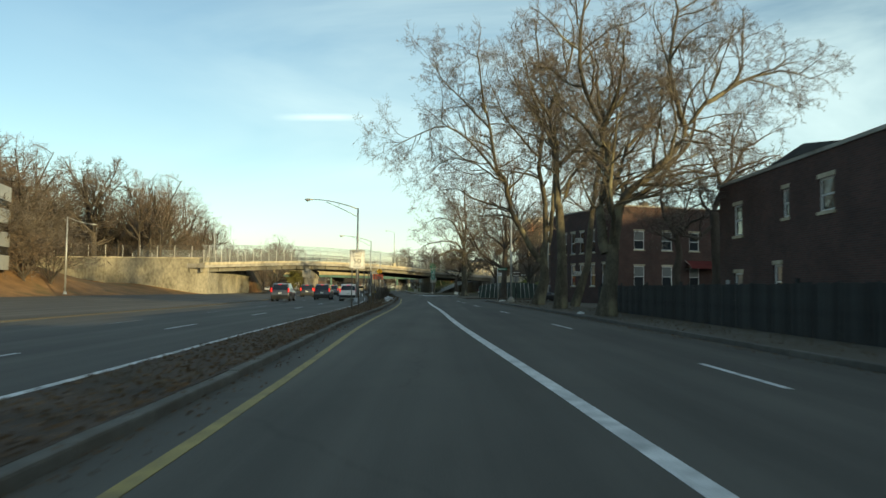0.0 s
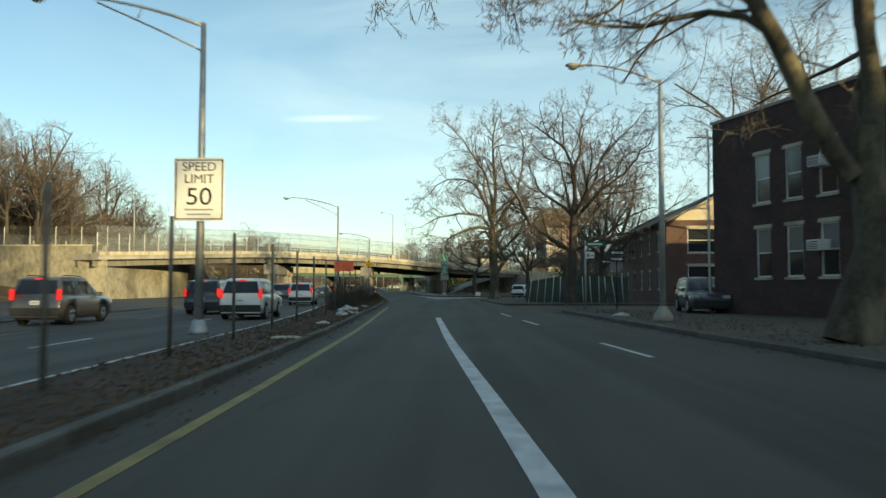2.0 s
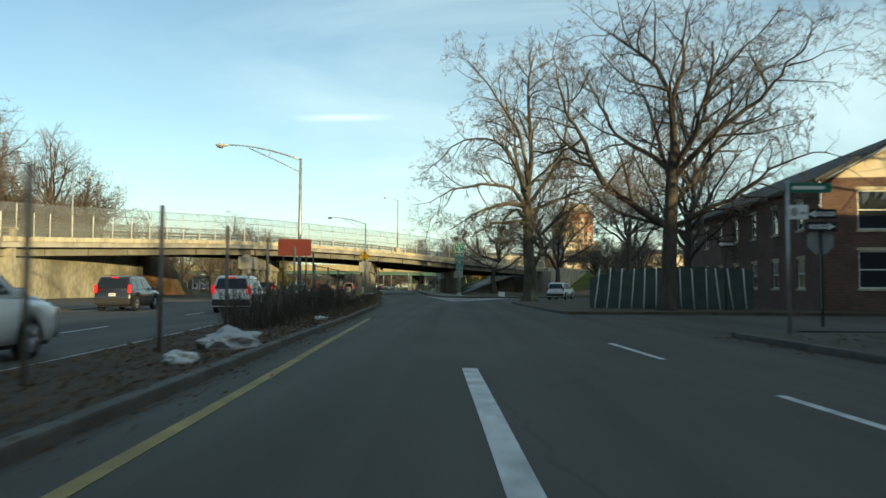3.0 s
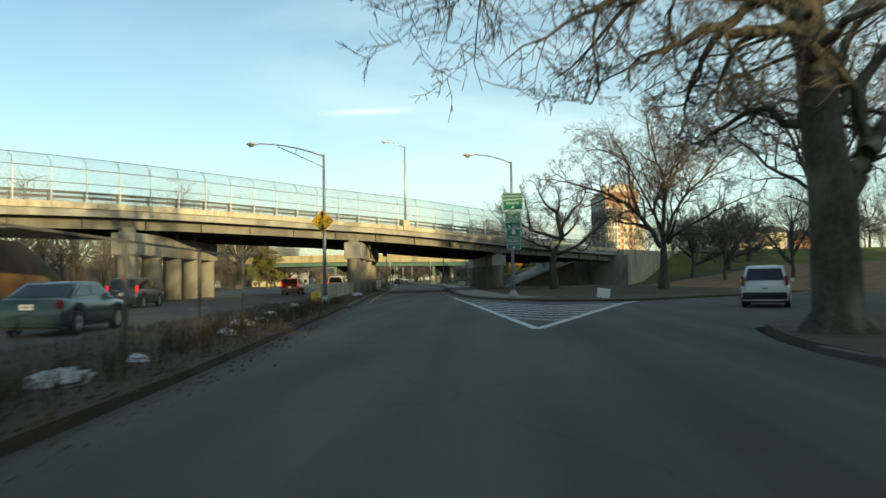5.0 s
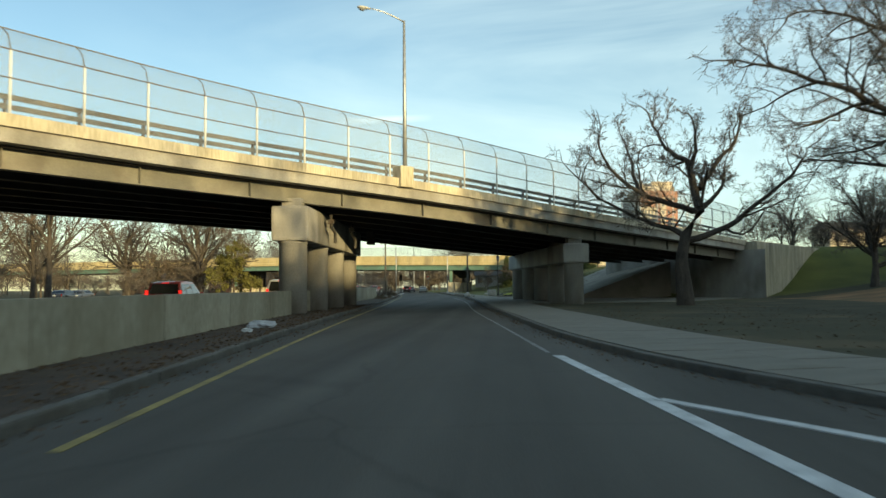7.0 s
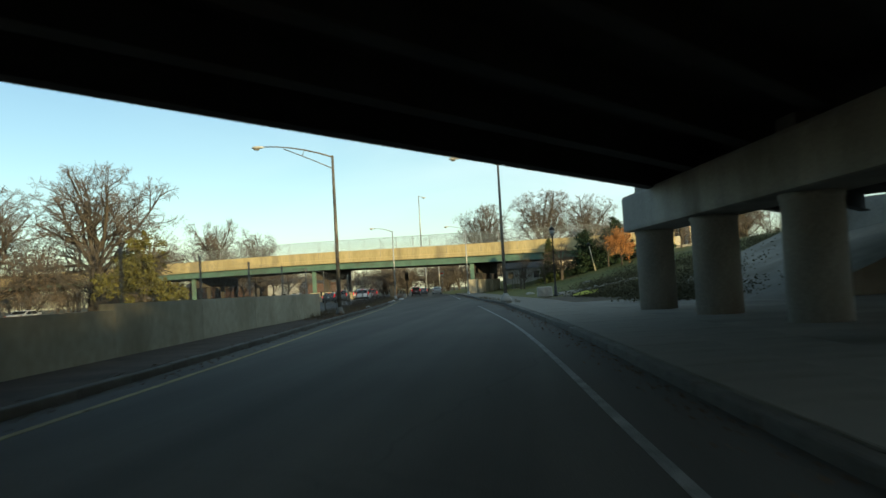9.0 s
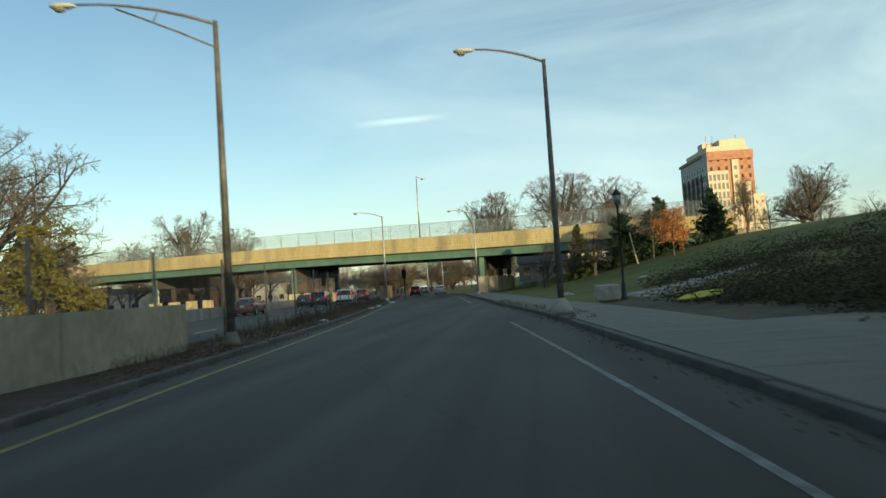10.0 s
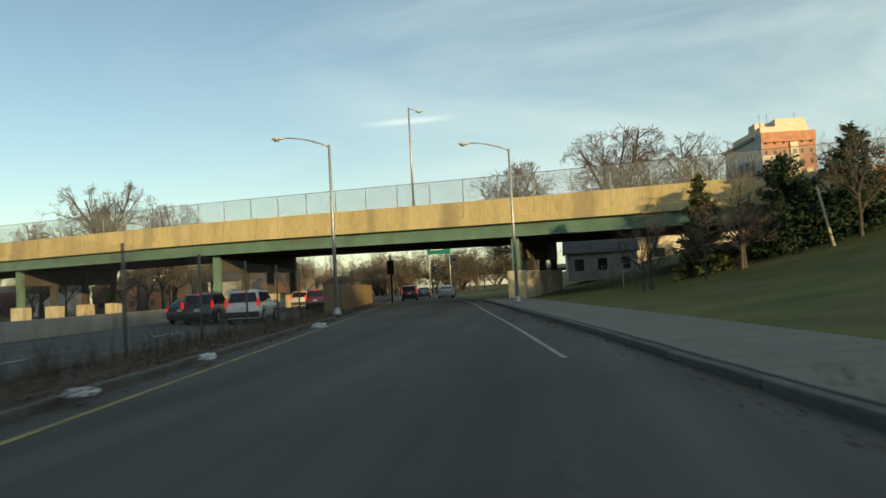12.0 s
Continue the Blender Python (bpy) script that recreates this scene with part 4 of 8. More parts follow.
PLANE = "huge bare plane tree with mottled bark beside the road"
bare_tree(7.65, 37.6, 0.1, PLANE, grow_tree(11, [(0, 0, 0), (0.2, 0.0, 1.6), (0.3, 0.0, 2.7), (0.3, 0.0, 3.5)], [(80, 40, 9.0, 0.16, 0.95), (265, 45, 7.0, 0.14, 0.9)], 0.4, (7, 6, 5, 5), (0.46, 0.52, 0.52, 0.55), wob=0.19, low=5.5, paths=[
        (0.27, [(0.0, 0.0, 3.1), (-0.2, 0.3, 4.8), (0.1, 0.7, 6.3), (0.3, 1.0, 8.0), (0.1, 1.3, 9.5), (0.0, 1.7, 11.4), (-0.1, 2.0, 13.3)]),
        (0.27, [(0.4, 0.0, 3.3), (0.5, -0.3, 4.8), (0.7, -0.6, 5.8), (1.8, -0.9, 6.7), (3.0, -1.1, 8.0), (3.5, -1.4, 8.9), (4.3, -1.7, 10.1), (4.8, -2.0, 11.6)]),
        (0.15, [(0.9, 0.0, 5.7), (2.1, 0.2, 6.2), (3.1, 0.3, 7.3), (4.2, 0.5, 8.5), (4.5, 0.7, 9.1), (4.7, 0.8, 10.4), (4.3, 1.0, 12.1)]),
        (0.15, [(0, 0.0, 5.7), (0.7, 0.6, 6.8), (1.3, 1.2, 8.4), (2.7, 1.8, 10.0), (3.4, 2.4, 11.2), (3.4, 3.0, 12.9)]),
        (0.12, [(-0.2, 0.0, 8.3), (-1.0, 1.0, 9.7), (-2.1, 2.0, 10.8), (-2.8, 3.0, 12.3)]),
        (0.1, [(2.2, 0.0, 6.9), (2.1, -1.0, 8.0), (2.1, -2.0, 9.4), (1.8, -3.0, 10.4)]),
        (0.12, [(-0.3, 0.0, 9.1), (0.0, -1.3, 10.0), (0.1, -2.7, 11.2), (-0.1, -4.0, 12.3)]),
        (0.14, [(0.1, 1.3, 9.5), (-1.2, 0.6, 12.4), (-1.0, 0.2, 15.6), (-1.6, 0.0, 18.4)]),
        (0.14, [(3.5, -1.4, 8.9), (3.0, -0.6, 12.0), (3.6, 0.2, 15.2), (3.2, 0.6, 17.6)]),
        (0.12, [(4.3, -1.7, 10.1), (6.4, -1.0, 11.4), (8.6, 0.0, 12.2), (10.4, 0.6, 12.0)]),
]), BARK_PLANE, TWIG, "plane trees")
bare_tree(7.55, 50.7, 0.1, PLANE, grow_tree(12, [(0, 0, 0), (0.1, 0.0, 3.1), (0, 0.0, 5.1), (-0.1, 0.0, 6.9)], [(75, 36, 9.0, 0.14, 0.95), (280, 30, 8.0, 0.14, 0.95)], 0.36, (7, 6, 5, 5), (0.46, 0.52, 0.52, 0.55), wob=0.19, low=6.0, paths=[
        (0.26, [(-0.1, 0.0, 6.6), (-0.2, 0.2, 8.6), (-0.3, 0.3, 11.0), (-0.7, 0.5, 12.9), (-0.2, 0.7, 14.7), (0.7, 0.8, 16.6), (1.0, 1.0, 19.2)]),
        (0.15, [(-0.1, 0.0, 9.6), (0.9, -0.8, 10.5), (2.4, -1.5, 11.5), (3.0, -2.2, 12.7), (3.9, -3.0, 14.1)]),
        (0.13, [(-0.4, 0.0, 10.7), (-1.2, 1.0, 12.7), (-2.3, 2.0, 14.5), (-3.3, 3.0, 17.4)]),
        (0.12, [(-0.7, 0.0, 12.7), (-2.0, -1.0, 14.4), (-2.8, -2.0, 16.6)]),
]), BARK_PLANE, TWIG, "plane trees")
bare_tree(9.6, 57.0, 0.1, "slim bare plane tree beside the brick house", grow_tree(19, [(0, 0, 0), (1.0, 0.0, 3.1), (1.2, 0.0, 5.8), (1.3, 0.0, 7.1)], [], 0.27, (6, 5, 5, 4), (0.46, 0.52, 0.52, 0.55), wob=0.19, low=8.0, paths=[
        (0.2, [(1.3, 0.0, 7.0), (1.7, 0.2, 9.6), (2.3, 0.4, 12.7), (2.7, 0.6, 15.6), (3.1, 0.8, 18.5), (3.6, 1.0, 21.4)]),
        (0.11, [(2.1, 0.0, 12.4), (3.5, 0.7, 14.5), (4.4, 1.3, 17.2), (5.7, 2.0, 19.7)]),
        (0.11, [(2.3, 0.0, 13.6), (0.7, -1.0, 15.0), (-0.2, -2.0, 17.0)]),
]), BARK_PLANE, TWIG, "plane trees")
bare_tree(7.5, 62.0, 0.1, PLANE, grow_tree(13, [(0, 0, 0), (0.6, 0.0, 2.1), (0.5, 0.0, 3.6), (0.5, 0.0, 4.7)], [(95, 36, 10.0, 0.15, 0.95)], 0.42, (7, 6, 5, 5), (0.46, 0.52, 0.52, 0.55), wob=0.19, low=6.0, paths=[
        (0.25, [(0.2, 0.0, 3.6), (-1.2, -0.3, 5.8), (-2.2, -0.6, 7.7), (-2.7, -0.9, 9.6), (-3.6, -1.1, 11.4), (-4.0, -1.4, 13.9), (-4.6, -1.7, 16.6), (-5.1, -2.0, 19.9)]),
        (0.24, [(0.6, 0.0, 4.3), (0.6, 0.3, 8.2), (0.2, 0.7, 11.3), (0.5, 1.0, 14.0), (0.7, 1.3, 16.9), (0.4, 1.7, 19.8), (0.0, 2.0, 23.5)]),
        (0.16, [(1.0, 0.0, 5.1), (1.3, 0.0, 9.6), (1.3, 0.0, 12.7), (1.7, 0.0, 15.3), (1.2, 0.0, 18.4)]),
        (0.12, [(-2.5, 0.0, 9.6), (-4.8, -0.8, 12.3), (-7.5, -1.5, 14.2), (-9.6, -2.2, 13.4), (-11.5, -3.0, 12.3)]),
        (0.1, [(-2.6, 0.0, 9.8), (-4.0, 0.2, 10.8), (-5.5, 0.5, 11.8), (-7.4, 0.8, 11.9), (-9.1, 1.0, 10.6)]),
        (0.1, [(-2.2, 0.0, 7.7), (-4.7, 0.7, 8.5), (-6.6, 1.3, 9.5), (-8.3, 2.0, 9.4)]),
        (0.11, [(0.1, 0.0, 12.1), (-1.5, -0.7, 13.6), (-3.1, -1.3, 15.6), (-4.4, -2.0, 18.4)]),
        (0.1, [(-3.9, 0.0, 14.3), (-5.9, 1.0, 16.7), (-7.8, 2.0, 19.0), (-9.1, 3.0, 21.3)]),
]), BARK_PLANE, TWIG, "plane trees")
CROOKED = "crooked bare tree behind the board fence"
bare_tree(16.4, 46.5, 0.1, CROOKED, grow_tree(18, [(0, 0, 0), (0, 0, 2.2), (-0.1, 0, 4.3), (-0.2, 0, 6.1)], [(100, 40, 5.0, 0.1, 0.9)], 0.36, (6, 5, 5, 4), (0.55, 0.52, 0.52, 0.55), wob=0.24, low=4.5, paths=[
    (0.22, [(-0.2, 0, 6.1), (0.5, 0.3, 7.8), (1.5, 0.7, 8.8), (3.4, 1.0, 9.7)]),
    (0.14, [(-0.1, 0, 5.6), (-1.2, -0.3, 4.5), (-2.2, -0.7, 4.6), (-3.0, -1.0, 5.2)]),
    (0.14, [(0, 0, 6.1), (1.9, 1.0, 6.6), (3.4, 2.0, 6.4)]),
    (0.14, [(0.2, 0, 7.6), (-0.4, -1.0, 8.8), (-1.2, -2.0, 9.7)]),
    (0.13, [(1.1, 0.5, 8.5), (2.0, 0.5, 10.2), (3.8, 1.0, 11.2)]),
    (0.12, [(1.1, 0.5, 8.5), (1.4, 1.0, 10.6), (2.5, 2.0, 12.5)]),
]), BARK, TWIG, "street trees")
bare_tree(15.0, 50.0, 0.1, CROOKED, grow_tree(28, [(0, 0, 0), (0, 0, 2.6), (0.2, 0, 3.7), (0, 0, 4.9)], [], 0.26, (6, 5, 5, 4), (0.6, 0.52, 0.52, 0.55), wob=0.24, low=4.0, paths=[
    (0.14, [(0, 0, 4.9), (-0.7, 0.3, 6.3), (-0.9, 0.7, 7.8), (-0.4, 1.0, 9.2)]),
    (0.14, [(0.2, 0, 5.0), (1.0, -0.3, 5.8), (2.1, -0.7, 6.5), (1.6, -1.0, 7.7)]),
    (0.12, [(0.1, 0, 4.9), (0.9, 1.0, 6.7), (1.9, 2.0, 8.5)]),
    (0.12, [(0, 0, 4.6), (-1.5, -1.0, 4.9), (-2.5, -2.0, 5.9)]),
]), BARK, TWIG, "street trees")
bare_tree(8.3, 104.0, 0.1, "large bare street tree beside a green fence", grow_tree(14, [(0, 0, 0), (0.1, 0.0, 1.9), (0.2, 0.0, 4.1), (0.3, 0.0, 6.1), (0.4, 0.0, 7.7)], [(90, 45, 8.0, 0.13, 0.8), (270, 45, 7.0, 0.12, 0.85)], 0.4, (6, 5, 5, 4), (0.46, 0.52, 0.52, 0.55), wob=0.19, low=4.5, dome=(9.6, 9.6, 7.4), paths=[
        (0.2, [(0.1, 0.0, 4.1), (-1.4, -0.3, 4.9), (-2.8, -0.7, 5.8), (-3.7, -1.0, 7.0), (-4.3, -1.3, 8.4), (-5.1, -1.7, 9.4), (-5.5, -2.0, 10.8)]),
        (0.15, [(0.2, 0.0, 6.8), (-0.8, 0.8, 7.9), (-2.1, 1.5, 8.9), (-2.7, 2.2, 10.5), (-3.2, 3.0, 11.9)]),
        (0.18, [(0.3, 0.0, 7.2), (0.4, 0.2, 10.0), (-0.3, 0.5, 12.1), (-1.6, 0.8, 13.3), (-2.5, 1.0, 14.0)]),
        (0.18, [(0.5, 0.0, 7.7), (0.4, -0.3, 10.1), (0.8, -0.7, 12.3), (0.8, -1.0, 14.2)]),
        (0.16, [(0.5, 0.0, 7.3), (2.0, 0.8, 9.2), (2.7, 1.5, 11.5), (4.0, 2.2, 12.9), (5.3, 3.0, 14.1)]),
        (0.18, [(0.5, 0.0, 6.6), (1.5, -0.6, 7.8), (2.5, -1.2, 8.9), (3.8, -1.8, 9.7), (4.6, -2.4, 10.9), (5.5, -3.0, 11.9)]),
        (0.15, [(0.5, 0.0, 5.4), (2.1, 0.7, 7.0), (3.9, 1.3, 9.0), (5.7, 2.0, 10.0)]),
        (0.15, [(0.4, 0.0, 4.1), (1.6, -1.0, 4.8), (2.9, -2.0, 5.5), (3.8, -3.0, 6.4), (5.3, -4.0, 7.0)]),
        (0.12, [(0.1, 0.0, 4.2), (-1.5, 1.5, 4.8), (-2.7, 3.0, 5.8)]),
        (0.13, [(0.3, 0.0, 6.1), (-0.2, 2.0, 10.1), (-0.6, 4.0, 12.5)]),
]), BARK, TWIG, "street trees")
bare_tree(3.8, 126.4, 0.1, PLANE, grow_tree(15, [(0, 0, 0), (0, 0, 0.45), (0, 0, 1.4), (0, 0, 2.3), (-0.05, 0, 3.1), (-0.1, 0.1, 3.9), (-0.1, 0.3, 4.9), (-0.1, 0.4, 5.9), (-0.2, 0.6, 6.7), (-0.2, 0.7, 7.9)], [(60, 60, 10.0, 0.16, 0.7), (35, 62, 11.0, 0.15, 0.6), (100, 40, 9.0, 0.16, 1.0)], 0.52, (6, 5, 5, 4), (0.46, 0.52, 0.52, 0.55), wob=0.19, low=4.6, flare=1.75, paths=[
        (0.27, [(0.1, 0.0, 2.4), (0.45, 0.1, 3.1), (0.8, 0.3, 3.7), (0.9, 0.6, 4.6), (0.7, 0.9, 5.5), (0.4, 1.1, 6.3), (0, 1.4, 7.4), (-0.4, 1.7, 8.7), (-0.7, 2.0, 10.2)]),
        (0.2, [(0.7, 0.0, 3.7), (1.7, 1.0, 4.6), (2.7, 2.0, 5.9), (3.8, 3.0, 7.9)]),
        (0.17, [(-0.3, 0.0, 6.1), (-1.1, -0.4, 6.3), (-2.2, -0.8, 6.1), (-3.1, -1.2, 5.9), (-3.8, -1.6, 5.5), (-4.3, -2.0, 5.2)]),
        (0.18, [(-0.4, 0.0, 6.6), (-1.0, 0.8, 7.3), (-1.7, 1.5, 6.8), (-2.1, 2.2, 6.2), (-2.2, 3.0, 5.4)]),
        (0.2, [(-0.5, 0.0, 7.5), (-2.1, -0.7, 7.6), (-3.6, -1.3, 7.0), (-4.6, -2.0, 6.4), (-5.4, -2.4, 6.0)]),
        (0.15, [(-0.2, 0.0, 4.2), (-0.4, 1.2, 4.7), (-0.6, 2.5, 5.2), (-0.9, 3.8, 5.2), (-1.2, 5.0, 4.9)]),
        (0.18, [(-0.4, 0.0, 8.7), (1.2, 2.0, 10.4), (3.4, 4.0, 12.3)]),
        (0.16, [(-0.3, 0.0, 5.8), (-0.3, -1.5, 6.0), (-0.3, -3.0, 5.8)]),
        (0.30, [(-0.2, 0.7, 7.8), (-0.1, 0.8, 9.0), (-0.2, 0.9, 10.6)]),
        (0.24, [(-0.1, 0.8, 8.4), (0.1, 0.3, 13.0), (-0.2, -0.7, 16.5), (0.2, -1.0, 19.0)]),
        (0.18, [(-0.1, 1.4, 7.6), (2.2, 0.8, 10.9), (3.1, 1.5, 13.9), (3.4, 2.2, 17.4), (2.5, 3.0, 19.6)]),
        (0.18, [(-0.1, 0.6, 7.2), (-1.5, -0.6, 8.8), (-3.3, -1.2, 9.0), (-5.5, -1.8, 8.7), (-7.2, -2.2, 7.9)]),
        (0.16, [(-0.1, 0.6, 8.0), (-1.4, 0.5, 11.2), (-2.6, 1.0, 12.8), (-5.2, 1.5, 13.0), (-7.8, 2.0, 11.0)]),
        (0.16, [(-0.1, 0.7, 10.0), (-0.8, -0.5, 13.0), (-2.2, -1.0, 15.1), (-3.5, -1.5, 17.0), (-4.6, -2.0, 18.2)]),
        (0.14, [(0.1, 1.0, 7.2), (2.9, 1.0, 8.3), (5.3, 2.0, 9.1), (7.5, 3.0, 9.6)]),
]), BARK_PLANE, TWIG, "plane trees")
bare_tree(13.5, 118.0, 0.1, "bare street tree behind a green fence", grow_tree(24, [(0, 0, 0), (0, 0, 2.5), (0.1, 0, 5.0)], ring_limbs(9, 6, 7.5, 0.15, (25, 60), 0.5) + [(0, 5, 7.5, 0.18, 1.0)], 0.30, (6, 5, 4, 3)), BARK, TWIG_RED, "street trees")
bare_tree(21.0, 93.5, 0.1, "large bare street tree beside the side street", grow_tree(25, [(0, 0, 0), (0, 0, 3), (0.1, 0, 6.0), (0, 0, 8)], ring_limbs(10, 7, 11.0, 0.2, (30, 68), 0.5) + [(0, 5, 9.0, 0.22, 1.0)], 0.45), BARK, TWIG, "street trees")
bare_tree(21.0, 141.5, 0.1, "large bare tree beside the service road", grow_tree(26, [(0, 0, 0), (0, 0, 3), (0.1, 0, 6.0), (0, 0, 8)], ring_limbs(12, 8, 11.0, 0.2, (30, 75), 0.4) + [(0, 5, 9.0, 0.22, 1.0)], 0.45), BARK, TWIG, "street trees")
bare_tree(19.8, 163.5, 0.1, "large bare tree beside the service road", grow_tree(27, [(0, 0, 0), (0, 0, 3), (0.1, 0, 6.0), (0, 0, 8)], ring_limbs(14, 9, 9.5, 0.2, (25, 70), 0.45) + [(0, 5, 9.0, 0.22, 1.0)], 0.42, (6, 6, 5, 4), low=6.5), BARK, TWIG, "street trees")
bare_tree(13.1, 182.0, 0.1, "broad bare oak on the grass island", grow_tree(16, [(0, 0, 0), (0.1, 0.0, 2.4), (0.1, 0.0, 4.1)], [(85, 40, 9.0, 0.15, 1.0), (275, 45, 8.0, 0.14, 1.0)], 0.42, (7, 6, 6, 4), (0.46, 0.52, 0.52, 0.55), wob=0.19, low=5.0, dome=(10.6, 11.4, 8.6), paths=[
        (0.26, [(-0.1, 0.0, 3.9), (-1.4, -0.4, 5.9), (-3.0, -0.8, 7.6), (-4.9, -1.2, 8.7), (-7.1, -1.6, 9.5), (-9.6, -2.0, 10.1)]),
        (0.15, [(-2.0, 0.0, 7.0), (-2.7, 0.5, 9.8), (-3.0, 1.0, 12.3), (-4.8, 1.5, 13.4), (-6.6, 2.0, 13.5)]),
        (0.22, [(0.1, 0.0, 4.3), (0.3, 0.2, 7.4), (0.5, 0.4, 10.1), (-0.1, 0.6, 12.0), (-0.7, 0.8, 14.2), (-0.9, 1.0, 16.8)]),
        (0.16, [(0.3, 0.0, 8.1), (0.6, -1.0, 10.6), (1.6, -2.0, 12.6), (2.4, -3.0, 14.7)]),
        (0.2, [(0.5, 0.0, 4.3), (1.3, -1.0, 5.2), (3.1, -2.0, 6.3), (4.4, -3.0, 7.2), (6.2, -4.0, 8.0)]),
        (0.18, [(0.4, 0.0, 4.9), (1.7, 0.8, 7.8), (4.0, 1.5, 10.2), (6.3, 2.2, 12.2), (8.1, 3.0, 13.7)]),
        (0.16, [(0.0, 0.0, 5.1), (-0.5, 1.0, 7.9), (0.5, 2.0, 9.6), (1.4, 3.0, 12.6), (2.1, 4.0, 16.6)]),
        (0.12, [(-1.3, 0.0, 5.9), (-3.9, 1.5, 6.5), (-5.5, 3.0, 7.0)]),
        (0.14, [(0.1, 0.0, 5.5), (-2.5, -2.0, 9.8), (-4.7, -4.0, 13.1)]),
        (0.12, [(0.4, 0.0, 8.5), (2.9, 2.5, 12.4), (7.7, 5.0, 15.7)]),
]), BARK, TWIG, "park trees")
bare_tree(4.1, 194.7, 0.1, "spreading bare tree with crooked limbs before the bridge abutment", grow_tree(17, [(0, 0, 0), (-0.2, 0.0, 2.7), (0.1, 0.0, 4.2), (1.0, 0.0, 5.7)], [(90, 55, 3.4, 0.12, 1.0), (270, 58, 3.4, 0.12, 1.0)], 0.40, (7, 6, 5, 4), (0.36, 0.52, 0.52, 0.55), wob=0.19, up=0.08, droop=0.0, low=4.0, twig=0.012, paths=[
        (0.28, [(1.0, 0.0, 5.6), (0.6, 0.2, 7.4), (0.4, 0.4, 8.5), (-0.4, 0.6, 9.2), (-1.1, 0.8, 10.0), (-1.6, 1.0, 11.3)]),
        (0.17, [(0.4, 0.0, 8.0), (0.7, -0.5, 9.7), (0.3, -1.0, 11.1)]),
        (0.20, [(1.0, 0.0, 6.9), (2.2, 0.7, 8.5), (3.5, 1.3, 10.0), (4.1, 2.0, 11.7)]),
        (0.22, [(0.8, 0.0, 5.6), (-0.8, -0.5, 6.0), (-2.8, -1.0, 6.7), (-4.5, -1.5, 8.0), (-5.2, -2.0, 9.4)]),
        (0.20, [(0.0, 0.0, 4.0), (-0.6, 0.5, 4.7), (-2.1, 1.0, 5.2), (-4.8, 1.5, 6.7), (-6.2, 2.0, 8.2)]),
        (0.21, [(0.1, 0.0, 3.8), (2.4, -0.5, 4.6), (3.9, -1.0, 5.9), (5.7, -1.5, 7.4), (6.3, -2.0, 8.4)]),
        (0.17, [(1.1, 0.0, 5.8), (2.6, 1.0, 7.2), (3.2, 2.0, 9.2)]),
        (0.14, [(-2.6, 0.0, 6.8), (-2.7, 1.5, 8.7), (-3.1, 3.0, 10.8)]),
]), BARK, TWIG, "park trees")

# smaller and farther trees share a few grown shapes
WOODS = []
for s in range(4):
    h = 4.0 + s * 0.6
    g = grow_tree(40 + s, [(0, 0, 0), (0.1, 0, h * 0.5), (0.0, 0.1, h)], ring_limbs(60 + s, 8, 6.2, 0.12, (22, 62), 0.4) + [(0, 4, 6.5, 0.14, 1.0)], 0.2, (6, 5, 4), twig=0.012, up=0.07, droop=0.0, coarse=True, low=2.0, dome=(6.6 + 0.4 * s, 5.0, 5.0))
    WOODS.append((tubes_mesh("trunk", g[0], BARK), tubes_mesh("crown", g[1], TWIG), tubes_mesh("crown", g[1], TWIG_RED)))


def wood_tree(x, y, z0, size, k, red=False, label="bare tree of the wooded bank", group="woodland trees"):
    rnd = random.Random(int(x * 31 + y * 17))
    t = thing("bare_tree", label, "tree", Matrix.Translation((x, y, z0 - 0.1)) @ Matrix.Rotation(rnd.uniform(0, 6.28), 4, "Z") @ Matrix.Diagonal((size, size, size * rnd.uniform(0.9, 1.15), 1)), group)
    part("trunk", WOODS[k % 4][0], None, t)
    part("crown", WOODS[k % 4][2 if red else 1], None, t)
    return t


rnd = random.Random(7)
for k in range(115):
    y = rnd.uniform(45, 215)
    x = BANK(y) - 5 - rnd.random() ** 1.5 * 60
    if -63 < x < -46 and 74 < y < 94 or 94 < y < 134 and x > -11.0 - 0.487 * (y - 12.5) or x > -50 and y < 170:
        continue
    if abs(x + 66) < 12 and 136 < y < 170:
        continue
    wood_tree(x, y, terrain(x, y), rnd.uniform(1.15, 1.75) * (1.0 if y < 140 else 0.7), k, rnd.random() < 0.4)
for k in range(46):
    x, y = rnd.uniform(-104, -53), rnd.uniform(137, 190)
    wood_tree(x, y, terrain(x, y), rnd.uniform(0.85, 1.35), k, rnd.random() < 0.4)
for k in range(22):
    y = rnd.uniform(60, 128)
    x = -12.0 - 0.487 * (y - 12.5) - rnd.random() * 26 if y > 94 else rnd.uniform(-92, -62)
    wood_tree(x, y, terrain(x, y), rnd.uniform(1.1, 1.6), k, rnd.random() < 0.4)
for k in range(18):
    x, y = rnd.uniform(-150, -64), rnd.uniform(225, 315)
    wood_tree(x, y, terrain(x, y), rnd.uniform(0.6, 1.0), k, rnd.random() < 0.4, "bare tree beyond the expressway", "distant trees")
for k in range(26):
    x, y = rnd.uniform(-115, -15), rnd.uniform(438, 475)
    wood_tree(x, y, terrain(x, y), rnd.uniform(0.75, 1.05), k, rnd.random() < 0.4, "bare tree beyond the road bridge", "distant trees")
